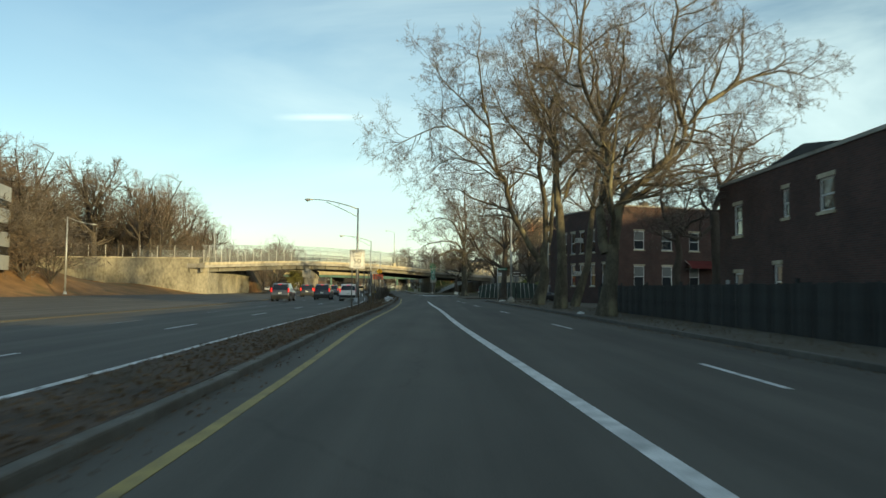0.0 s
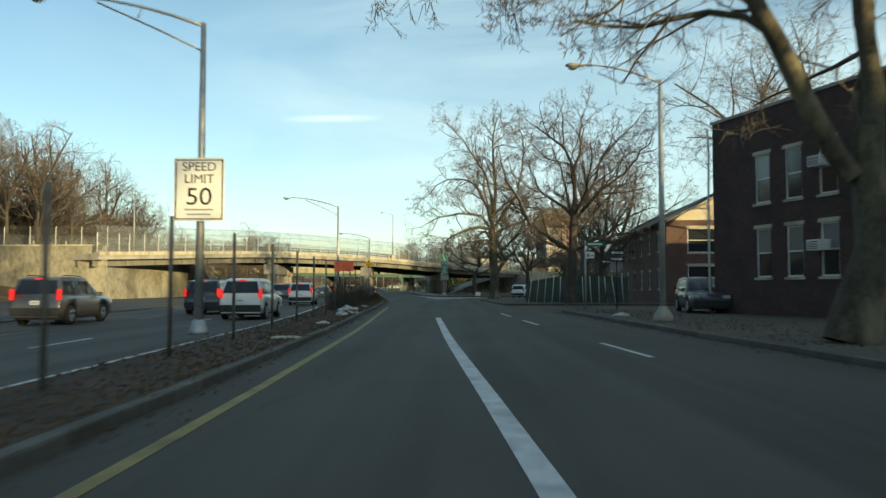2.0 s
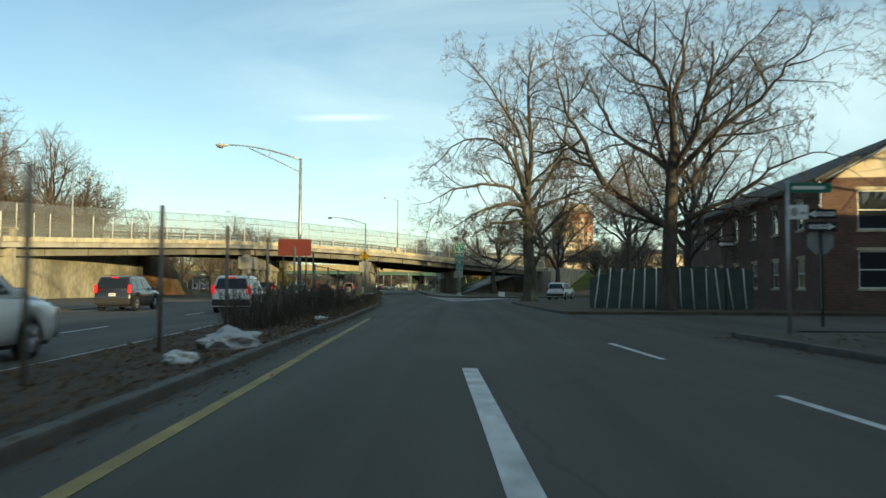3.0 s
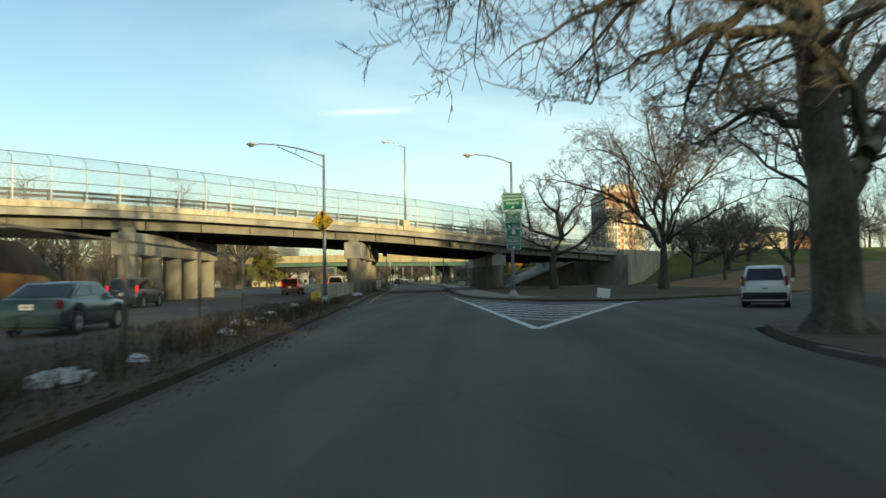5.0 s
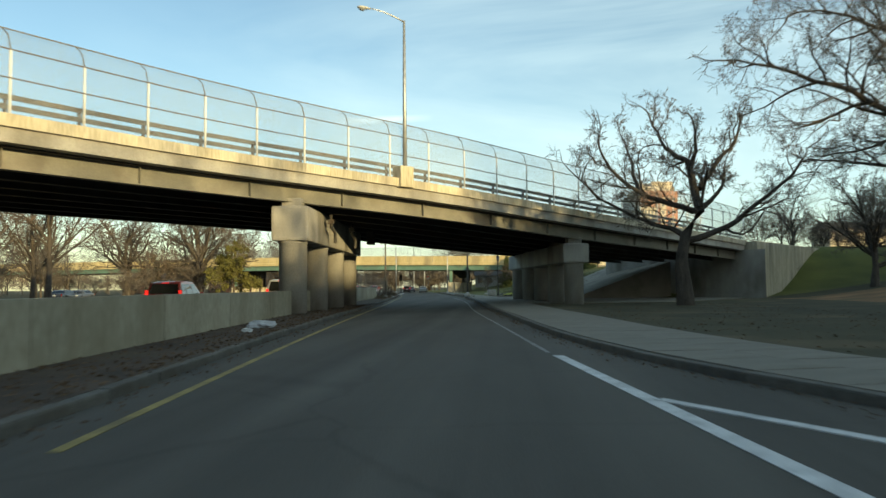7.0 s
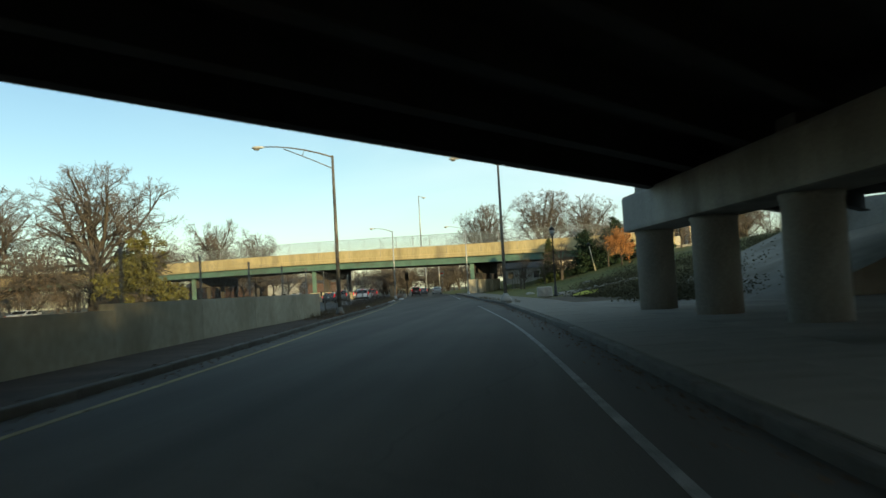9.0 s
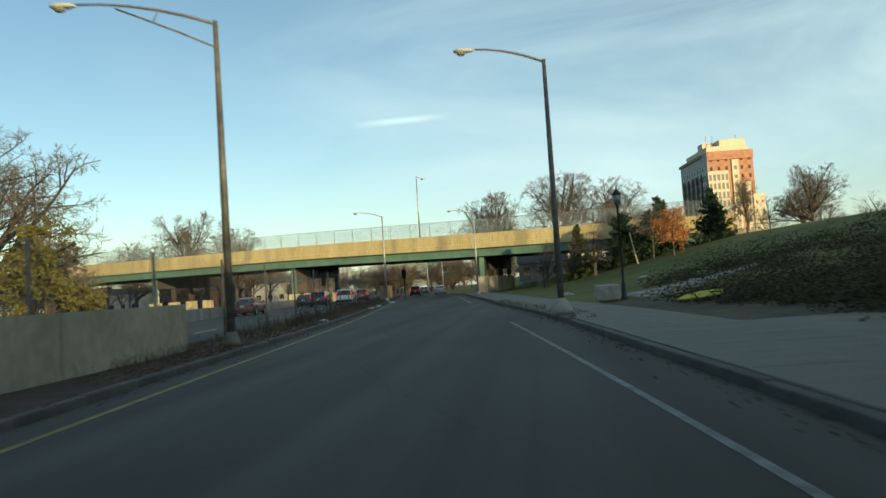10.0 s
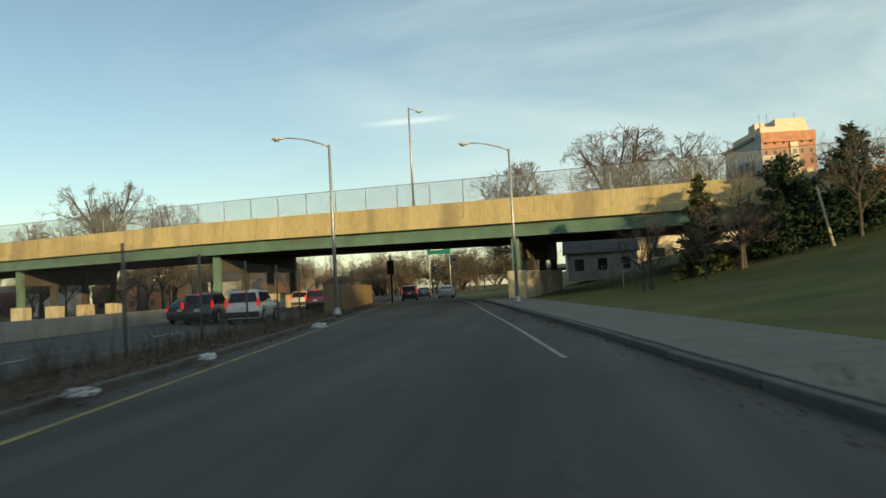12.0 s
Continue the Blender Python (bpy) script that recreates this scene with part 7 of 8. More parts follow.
g = green_sign(0.86, 1.28, 4.34, SIGN_FADED, [("BEACHES", 0.15, 0, 0.12, 0.9), ("BRIGHTON", 0.15, 0, -0.12, 0.85), ("MANHATTAN", 0.15, 0, -0.30, 0.80)], [(0.0, -0.50, 0.16, -45)], 0.03)
part("emblem", flat_shape([(0.13 * math.cos(k * math.pi / 4 + 0.39), 0.42 + 0.13 * math.sin(k * math.pi / 4 + 0.39)) for k in range(8)], -0.004), STUCCO, g, "faded round emblem")
part("divider", blk(-0.32, 0.32, -0.004, -0.001, -0.01, 0.005), SIGN_WHITE, g)

s = thing("construction_sign", "blank orange-red sign on two posts behind the median shrubs", "road sign", Matrix.Translation((-8.25, 96.9, 0.13)))
part("panel", plate(1.32, 0.66, 2.62, 0.0, r=0.03), SIGN_ORANGE, s)
for x in (-0.45, 0.45):
    part("post", rod([(x, 0.04, 0), (x, 0.04, 2.9)], 0.03, 6), STEEL_DARK, s)


def corner_pole():
    s = thing("street_name_sign", "green street-name sign and white plate on a steel pole", "road sign", Matrix.Translation((6.1, 85.4, 0.13)))
    part("pole", rod([(0, 0, 0), (0, 0, 3.65)], 0.045, 8), STEEL, s)
    part("name_plate", blk(-0.05, 1.05, -0.02, 0.0, 3.36, 3.60, 0.004), SIGN_GREEN, s, "green street-name plate")
    part("name_bar", blk(0.12, 0.88, -0.024, -0.0215, 3.44, 3.52), SIGN_WHITE, s)
    part("plate", blk(0.0, 0.46, -0.062, -0.05, 2.72, 3.06, 0.003), SIGN_WHITE, s, "small white plate")
    part("plate_mark", flat_shape([(0.13 + 0.09 * math.cos(k * math.pi / 4), 2.89 + 0.11 * math.sin(k * math.pi / 4)) for k in range(8)], -0.066), SIGN_BACK, s)
    part("plate_bar", blk(0.26, 0.42, -0.065, -0.0625, 2.84, 2.90), SIGN_BACK, s)
    return s


corner_pole()


def one_way(x, y, ways, octagon):
    s = thing("one_way_sign", "black and white one-way arrows on a dark post", "road sign", Matrix.Translation((x, y, 0.13)), "one-way signs")
    part("post", rod([(0, 0, 0), (0, 0, 3.35)], 0.04, 8), BLACK_PAINT, s)
    for k, w in enumerate(ways):
        z = 3.18 - 0.36 * k
        part("plate", blk(-0.42, 0.42, -0.06 - 0.01 * k, -0.045 - 0.01 * k, z - 0.14, z + 0.14, 0.003), SIGN_BLACK, s)
        y1 = -0.064 - 0.01 * k
        part("arrow", flat_shape([(w * p, z + q) for p, q in ((-0.36, 0.06), (0.16, 0.06), (0.16, 0.11), (0.37, 0.0), (0.16, -0.11), (0.16, -0.06), (-0.36, -0.06))], y1), SIGN_WHITE, s)
        lettering("ONE WAY", 0.11, (-0.08 * w, y1 - 0.004, z), SIGN_BLACK, s)
    if octagon:
        part("octagon_back", flat_shape([(0.40 * math.cos(math.pi / 8 + k * math.pi / 4), 2.42 + 0.40 * math.sin(math.pi / 8 + k * math.pi / 4)) for k in range(8)], 0.045, 0.01), SIGN_BACK, s, "bare back of an eight-sided sign")
    return s


one_way(8.5, 88.8, (-1, 1), True)
one_way(11.0, 103.6, (-1,), False)
s = thing("lawn_sign", "small white board leaning on the island kerb", "sign", Matrix.Translation((3.0, 152.6, 0.10)) @ Matrix.Rotation(0.12, 4, "Y"))
part("board", blk(-0.36, 0.36, -0.02, 0.0, 0.08, 0.60), SIGN_WHITE, s)
part("stake", blk(-0.02, 0.02, 0.0, 0.02, -0.05, 0.5), STEEL, s)
s = thing("guide_sign", "green guide sign far beyond the road bridge", "road sign", Matrix.Translation((-30.0, 362.0, 0.0)), "green guide signs")
part("panel", plate(3.4, 2.2, 7.2, 0.0), SIGN_GREEN, s)
part("post", rod([(-1.5, 0.1, 0), (-1.5, 0.1, 8.2)], 0.1, 8), STEEL, s)
part("post", rod([(1.5, 0.1, 0), (1.5, 0.1, 8.2)], 0.1, 8), STEEL, s)
part("panel_bar", blk(-1.2, 1.2, -0.004, -0.001, 7.4, 7.7), SIGN_WHITE, s)
part("panel_bar", blk(-1.2, 0.6, -0.004, -0.001, 6.7, 7.0), SIGN_WHITE, s)
s = thing("road_sign", "small white sign with a red mark on a post", "road sign", Matrix.Translation((-23.6, 322.0, 0.1)))
part("panel", plate(0.75, 0.9, 3.6, 0.0), SIGN_WHITE, s)
part("mark", blk(-0.25, 0.25, -0.004, -0.001, 3.5, 3.75), SIGN_ORANGE, s)
part("post", rod([(0, 0.04, 0), (0, 0.04, 4.1)], 0.04, 6), STEEL, s)

# ---- park furniture ----


def park_lamp(x, y):
    z0 = terrain(x, y)
    t = thing("park_lamp", "black cast-iron park lamp with a lantern head", "street lamp", Matrix.Translation((x, y, z0)))
    h = 5.55 - z0
    part("post", lathe(bmesh.new(), [(0.19, -0.1), (0.19, 0.12), (0.13, 0.2), (0.12, 0.75), (0.085, 0.85), (0.07, 0.95), (0.055, h - 0.95), (0.085, h - 0.92), (0.06, h - 0.86), (0.11, h - 0.80)], 14), BLACK_PAINT, t)
    part("lantern_glass", lathe(bmesh.new(), [(0.12, h - 0.80), (0.19, h - 0.55), (0.21, h - 0.32)], 8), GLASS_PALE, t, "frosted lantern glass")
    part("lantern_cap", lathe(bmesh.new(), [(0.23, h - 0.325), (0.24, h - 0.28), (0.16, h - 0.14), (0.06, h - 0.05), (0.03, h), (0.012, h + 0.14)], 12), BLACK_PAINT, t)
    for k in range(4):
        a = math.pi / 4 + k * math.pi / 2
        part("lantern_rib", rod([(0.125 * math.cos(a), 0.125 * math.sin(a), h - 0.80), (0.215 * math.cos(a), 0.215 * math.sin(a), h - 0.32)], 0.014, 5), BLACK_PAINT, t)
    return t


park_lamp(-7.2, 251.0)
bm = bmesh.new()
bmesh.ops.create_cube(bm, size=1.0)
bmesh.ops.subdivide_edges(bm, edges=bm.edges, cuts=7, use_grid_fill=True)
for v in bm.verts:
    c = v.co * 2
    v.co = Vector((0.58 * c.x * (1 - 0.10 * abs(c.y) ** 6), 0.42 * c.y * (1 - 0.08 * abs(c.x) ** 6), 0.40 * c.z * (1 - 0.14 * max(abs(c.x), abs(c.y)) ** 8)))
    v.co += v.co.normalized() * 0.045 * noise.noise(v.co * 4.0)
single("stone_block", bm, CONCRETE, "worn rounded concrete block at the foot of the park steps", "block", Matrix.Translation((-8.05, 250.5, 0.50)))
steps = thing("park_steps", "worn concrete steps climbing the park slope", "steps", Matrix.Translation((-6.6, 251.2, 0.1)))
for k in range(6):
    part("step", blk(0.62 * k, 0.62 * k + 0.75, -1.1 + 0.25 * k, 1.3 + 0.25 * k, -0.3, 0.13 * (k + 1), 0.03), CONCRETE, steps)
edge_line = [(-6.9 + 1.1 * k, 252.8 + 0.55 * k) for k in range(8)]
part("coping", rod([(x + 6.6, y - 251.2, terrain(x, y) - 0.02) for x, y in edge_line], 0.17, 4), CONCRETE, steps, "sloping stone edge beside the steps")
single("plastic_sheet", flat_shape([(-0.85, -0.16), (-0.5, 0.05), (0.1, 0.22), (0.85, 0.30), (0.8, 0.02), (0.3, -0.08), (-0.3, -0.17)], 0.0, 0.05), material("yellow_green_plastic", (0.40, 0.42, 0.06), (0.55, 0.55, 0.12), 2.0, 0.6, 0.05), "yellow-green plastic sheet lying on the mulch", "litter", Matrix.Translation((-5.7, 241.5, terrain(-5.7, 241.5) + 0.32)) @ Matrix.Rotation(radians(-52), 4, "X"))
for x, y, r in ((-9.0, 268.0, 0.35), (-3.0, 272.0, 0.4), (-1.0, 262.0, 0.3)):
    bm = bmesh.new()
    bmesh.ops.create_icosphere(bm, subdivisions=3, radius=r)
    for v in bm.verts:
        v.co = v.co * (1 + 0.45 * noise.noise(v.co * 3.2 + Vector((x, y, 0))) + 0.12 * noise.noise(v.co * 11))
        v.co.x *= 1.25
        v.co.z *= 0.5
    single("boulder", bm, CONCRETE, "grey boulder half sunk in the lawn", "rock", Matrix.Translation((x, y, terrain(x, y) + 0.05)), "boulders on the lawn")


def trash(x, y, z, r, seed, mat, label, name="plastic_bag"):
    bm = bmesh.new()
    bmesh.ops.create_icosphere(bm, subdivisions=3, radius=r)
    for v in bm.verts:
        n = noise.noise(v.co * (2.2 / r) + Vector((seed, 0, 0))) + 0.5 * noise.noise(v.co * (5 / r) + Vector((0, seed, 0)))
        v.co *= 1 + 0.5 * n
        v.co.z = max(-0.2 * r, v.co.z * 0.55)
        v.co.x *= 1.5
    return single(name, bm, mat, label, "litter", Matrix.Translation((x, y, z + 0.2 * r)) @ Matrix.Rotation(seed, 4, "Z"), "litter on the median")


BAG = material("dirty_white_plastic", (0.42, 0.43, 0.42), (0.66, 0.67, 0.66), 4.0, 0.5, 0.1)
PAPER = material("grey_scrap", (0.25, 0.26, 0.27), (0.5, 0.5, 0.5), 4.0, 0.7, 0.1)
for k, (x, y, r) in enumerate(((-5.75, 80.6, 0.42), (-5.7, 78.0, 0.2), (-5.15, 70.1, 0.14), (-8.6, 119.3, 0.26), (-8.9, 122.0, 0.15), (-10.5, 133.6, 0.16), (-10.2, 131.0, 0.24), (-9.4, 127.5, 0.2), (-13.1, 155.4, 0.2), (-14.0, 171.4, 0.3), (-13.7, 169.2, 0.14), (-11.6, 138.5, 0.15), (-22.4, 263.5, 0.15), (-22.9, 268.5, 0.16), (-24.0, 280.0, 0.2), (-20.9, 246.0, 0.14), (-12.6, 146.0, 0.2), (-6.3, 92.0, 0.16))):
    trash(x, y, 0.13, r, k + 1.3, BAG if k % 3 else PAPER, "crumpled dirty white plastic bag on the median" if k % 3 else "crumpled grey scrap on the median")
trash(5.9, 76.3, 0.13, 0.22, 3.1, BAG, "crumpled white plastic bag on the verge")
trash(6.95, 40.4, 0.13, 0.16, 5.1, BAG, "crumpled white plastic bag on the verge")
single("manhole_cover", lathe(bmesh.new(), [(0.36, -0.05), (0.36, 0.015), (0.33, 0.03), (0.30, 0.03)], 20), CONCRETE_PALE, "pale round access cover on the median", "cover", Matrix.Translation((-4.95, 63.5, 0.13)))


# ---- far end of the ramp road ----
def distant_overpass():
    t = thing("distant_overpass", "low dark overpass far beyond the road bridge", "bridge", kind="structure")
    part("deck", blk(-125, -5, 470, 482, 4.3, 5.5, 0.05), GIRDER_DARK, t)
    part("parapet", blk(-125, -5, 469.6, 469.98, 5.0, 6.0), CONCRETE, t)
    for x in (-110, -86, -62, -38, -14):
        part("pier", blk(x - 0.6, x + 0.6, 471, 481, -0.2, 4.29, 0.05), CONCRETE, t)


def black_signal():
    t = thing("signal_box", "black signal box on a dark post beneath the bridge", "traffic signal", Matrix.Translation((-30.9, 329.5, 0.0)))
    part("post", rod([(0, 0, 0.0), (0, 0, 4.9)], 0.09, 8), BLACK_PAINT, t)
    part("housing", blk(-0.35, 0.35, -0.25, 0.25, 2.9, 4.3, 0.05), BLACK_PAINT, t)
    for z in (3.15, 3.6, 4.05):
        v = part("visor", rod([(0, -0.25, z), (0, -0.42, z - 0.02)], 0.14, 10), BLACK_PAINT, t)


distant_overpass()
black_signal()


def leaning_post():
    t = thing("leaning_lamp_post", "old leaning lamp post with a small dark head", "lamp post", Matrix.Translation((0.5, 299.0, terrain(0.5, 299.0) - 0.1)) @ Matrix.Rotation(radians(-11), 4, "Y"))
    part("post", rod([(0, 0, 0), (0, 0, 1.8), (0.02, 0, 3.7)], [0.10, 0.075, 0.06], 8), CONCRETE_PALE, t)
    part("lamp_head", lathe(bmesh.new(), [(0.05, 3.7), (0.2, 3.8), (0.24, 4.0), (0.12, 4.16), (0.03, 4.25)], 10), BLACK_PAINT, t)


leaning_post()
for x, y, size in ((-9.5, 300.0, 0.42), (-4.0, 300.5, 0.45), (-6.6, 299.0, 0.3), (2.4, 300.0, 0.5)):
    wood_tree(x, y, terrain(x, y), size, int(x), False, "bare sapling on the park slope", "saplings")

# ---- vehicles ----
TAIL = glow("lit_tail_lamp", (0.8, 0.02, 0.02), 0.5)
TAIL_OFF = glazing("red_lens", (0.25, 0.01, 0.012), 0.15)
LENS = glazing("clear_lens", (0.55, 0.56, 0.56), 0.1)
CHROME = material("alloy_rim", (0.35, 0.36, 0.37), (0.55, 0.56, 0.57), 5.0, 0.3, 0.0, metal=0.9)
TRIM = material("black_plastic_trim", (0.02, 0.02, 0.021), (0.04, 0.04, 0.042), 5.0, 0.7, 0.05)
TINT = glazing("tinted_car_glass", (0.012, 0.014, 0.016), 0.03)


def car_paint(name, c):
    m = material(name, tuple(0.85 * v for v in c), c, 1.5, 0.28, 0.0, fine=30, spec=0.6)
    m.node_tree.nodes["Principled BSDF"].inputs["Coat Weight"].default_value = 0.6
    return m


WHITE_CAR = car_paint("white_car_paint", (0.72, 0.72, 0.70))
BLACK_CAR = car_paint("black_car_paint", (0.022, 0.024, 0.028))
GREY_CAR = car_paint("dark_grey_car_paint", (0.07, 0.075, 0.085))
SILVER_CAR = car_paint("silver_car_paint", (0.48, 0.49, 0.50))
RED_CAR = car_paint("dark_red_car_paint", (0.12, 0.018, 0.02))
GREEN_CAR = car_paint("dark_green_car_paint", (0.02, 0.045, 0.045))

SHAPES = {
    # length, width, belt outline (y, z) from tail to nose, cabin outline (tail to nose): y low, y high, ..., wheel radius, height
    "suv": dict(l=4.55, w=1.82, belt=((0.0, 0.62), (0.02, 1.02), (0.9, 1.06), (3.2, 1.02), (4.25, 0.92), (4.52, 0.72)), cabin=((0.04, 1.02), (0.34, 1.62), (1.2, 1.70), (2.35, 1.66), (3.28, 1.02)), wheel=0.35, axle=(0.85, 3.55)),
    "sedan": dict(l=4.75, w=1.82, belt=((0.0, 0.60), (0.03, 0.98), (0.75, 1.01), (3.3, 0.95), (4.45, 0.84), (4.72, 0.62)), cabin=((0.55, 1.0), (1.35, 1.40), (1.9, 1.45), (2.65, 1.42), (3.55, 0.96)), wheel=0.33, axle=(0.95, 3.75)),
    "van": dict(l=4.95, w=1.92, belt=((0.0, 0.6), (0.01, 1.05), (0.9, 1.08), (3.7, 1.02), (4.7, 0.9), (4.92, 0.7)), cabin=((0.03, 1.04), (0.18, 1.82), (1.4, 1.90), (3.1, 1.84), (3.95, 1.02)), wheel=0.36, axle=(0.9, 3.95)),
}


def loft(outline, z_low, w, tuck, top_in, arches=()):
    """A body from a side outline: a closed shell with rounded shoulders. outline: (y, z) along the top."""
    bm = bmesh.new()
    rows = []
    ys = sorted({round(p[0], 3) for p in outline} | {round(outline[0][0] + (outline[-1][0] - outline[0][0]) * k / 26, 3) for k in range(27)})
    oy, oz = [p[0] for p in outline], [p[1] for p in outline]
    n = len(ys)
    for i, y in enumerate(ys):
        z = float(np.interp(y, oy, oz))
        e = min(y - ys[0], ys[-1] - y)
        half = w / 2 * (1 - 0.10 * max(0.0, 1 - e / 0.45) ** 2)
        lo = z_low
        for c, r in arches:
            if abs(y - c) < r:
                lo = max(lo, math.sqrt(r * r - (y - c) ** 2) + 0.32)
        lo = min(lo, z - 0.12)
        mid = lo + 0.45 * (z - lo)
        sec = [(-half * (1 - tuck), lo), (-half, mid), (-half * 0.995, z - 0.10), (-half * (1 - top_in), z), (half * (1 - top_in), z), (half * 0.995, z - 0.10), (half, mid), (half * (1 - tuck), lo)]
        rows.append([bm.verts.new((a, y, b)) for a, b in sec])
    for a, b in zip(rows, rows[1:]):
        for k in range(8):
            f = bm.faces.new((a[k], a[(k + 1) % 8], b[(k + 1) % 8], b[k]))
            f.smooth = k not in (7,)
    bm.faces.new(rows[0]), bm.faces.new(rows[-1][::-1])
    bmesh.ops.recalc_face_normals(bm, faces=bm.faces)
    return bm


def quad_panel(pts, t=0.012):
    """A thin glass panel through four points."""
    bm = bmesh.new()
    p = [Vector(q) for q in pts]
    n = (p[1] - p[0]).cross(p[3] - p[0]).normalized() * t
    vs = [bm.verts.new(q) for q in p] + [bm.verts.new(q + n) for q in p]
    for f in ((0, 1, 2, 3), (4, 5, 6, 7), (0, 1, 5, 4), (1, 2, 6, 5), (2, 3, 7, 6), (3, 0, 4, 7)):
        bm.faces.new([vs[i] for i in f])
    bmesh.ops.recalc_face_normals(bm, faces=bm.faces)
    return bm


def build_car(kind, paint_mat, label, m, lit=True, group="cars"):
    """A car with its tail at y = 0 and its nose at +y, wheels on z = 0."""
    d = SHAPES[kind]
    w, length, r = d["w"], d["l"], d["wheel"]
    t = thing("car", label, "car", m, group)
    part("body", loft(d["belt"], 0.28, w, 0.06, 0.10, [(a, r + 0.07) for a in d["axle"]]), paint_mat, t)
    part("bumper", blk(-w * 0.45, w * 0.45, -0.07, 0.12, 0.34, 0.62, 0.04), TRIM if kind == "suv" else paint_mat, t, "rear bumper")
    part("bumper", blk(-w * 0.44, w * 0.44, length - 0.10, length + 0.05, 0.30, 0.60, 0.04), TRIM, t, "front bumper")
    part("underbody", blk(-w * 0.42, w * 0.42, 0.2, length - 0.2, 0.20, 0.42), TRIM, t)
    c = d["cabin"]
    tb, tt = w / 2 * 0.93, w / 2 * 0.74
    bm = bmesh.new()

    def side(z):
        f = (z - c[0][1]) / (max(p[1] for p in c) - c[0][1])
        return tb + (tt - tb) * max(0.0, min(1.0, f))
    rows = [[bm.verts.new((-side(z), y, z)), bm.verts.new((side(z), y, z))] for y, z in c]
    bot = [[bm.verts.new((-tb, y, c[0][1] - 0.06)), bm.verts.new((tb, y, c[0][1] - 0.06))] for y in (c[0][0], c[-1][0])]
    for a, b in zip(rows, rows[1:]):
        bm.faces.new((a[0], a[1], b[1], b[0])).smooth = True
    bm.faces.new([rows[0][0], *[q[0] for q in rows[1:]], bot[1][0], bot[0][0]])
    bm.faces.new([rows[0][1], *[q[1] for q in rows[1:]], bot[1][1], bot[0][1]])
    bm.faces.new((rows[0][0], rows[0][1], bot[0][1], bot[0][0])), bm.faces.new((rows[-1][0], rows[-1][1], bot[1][1], bot[1][0]))
    bmesh.ops.recalc_face_normals(bm, faces=bm.faces)
    cabin = part("cabin", bm, paint_mat, t)

    def lerp(i, f, s, inset):
        (y0, z0), (y1, z1) = c[i], c[i + 1]
        y, z = y0 + (y1 - y0) * f, z0 + (z1 - z0) * f
        return (s * (side(z) - inset), y, z)
    part("rear_window", quad_panel([lerp(0, 0.12, 1, 0.10), lerp(0, 0.12, -1, 0.10), lerp(0, 0.90, -1, 0.10), lerp(0, 0.90, 1, 0.10)], -0.012), TINT, cabin)
    part("windscreen", quad_panel([lerp(3, 0.10, 1, 0.09), lerp(3, 0.10, -1, 0.09), lerp(3, 0.92, -1, 0.09), lerp(3, 0.92, 1, 0.09)], 0.012), TINT, cabin)
    zt, zb = min(c[1][1], c[3][1]) - 0.06, c[0][1] + 0.05
    yr0, yr1 = np.interp(zb, [c[0][1], c[1][1]], [c[0][0], c[1][0]]) + 0.12, np.interp(zt, [c[0][1], c[1][1]], [c[0][0], c[1][0]]) + 0.16
    yf0, yf1 = np.interp(zb, [c[4][1], c[3][1]], [c[4][0], c[3][0]]) - 0.14, np.interp(zt, [c[4][1], c[3][1]], [c[4][0], c[3][0]]) - 0.10
    cuts = [0.0, 0.27, 0.62, 1.0] if kind != "sedan" else [0.0, 0.46, 1.0]
    for sg in (-1, 1):
        for u0, u1 in zip(cuts, cuts[1:]):
            g = 0.035
            ya, yb = yr0 + (yf0 - yr0) * u0, yr0 + (yf0 - yr0) * u1
            yc, yd = yr1 + (yf1 - yr1) * u0, yr1 + (yf1 - yr1) * u1
            part("side_window", quad_panel([(sg * (side(zb) + 0.004), ya + g, zb), (sg * (side(zb) + 0.004), yb - g, zb), (sg * (side(zt) + 0.004), yd - g, zt), (sg * (side(zt) + 0.004), yc + g, zt)], 0.008 * sg), TINT, cabin)
        for ay in d["axle"]:
            wh = part("wheel", WHEEL_TYRE, None, t)
            wh.matrix_basis = Matrix.Translation((sg * (w / 2 - 0.11), ay, r)) @ Matrix.Rotation(radians(90), 4, "Y") @ Matrix.Diagonal((r / 0.35, r / 0.35, 1, 1))
            part("rim", WHEEL_RIM, None, wh)
        zl = c[0][1] - 0.10 if kind == "sedan" else c[0][1] + 0.02
        part("tail_lamp", blk(sg * w * 0.40, sg * w * 0.475, -0.025, 0.10, zl - 0.16, zl + (0.06 if kind == "sedan" else 0.22), 0.02) if sg > 0 else blk(-w * 0.475, -w * 0.40, -0.025, 0.10, zl - 0.16, zl + (0.06 if kind == "sedan" else 0.22), 0.02), TAIL if lit else TAIL_OFF, t, "red tail lamp")
        x0, x1 = sorted((sg * w * 0.28, sg * w * 0.46))
        part("head_lamp", blk(x0, x1, length - 0.28, length - 0.02, 0.70, 0.84, 0.03), LENS, t, "clear headlamp")
        x0, x1 = sorted((sg * (w / 2 - 0.03), sg * (w / 2 + 0.16)))
        part("door_mirror", blk(x0, x1, d["cabin"][4][0] - 0.42, d["cabin"][4][0] - 0.24, 1.0, 1.16, 0.03), paint_mat, t)
        if kind != "sedan":
            part("roof_rail", rod([(sg * 0.62, 0.6, 1.70), (sg * 0.62, 0.75, 1.75), (sg * 0.62, 2.1, 1.73), (sg * 0.62, 2.25, 1.67)], 0.018, 5), TRIM, t)
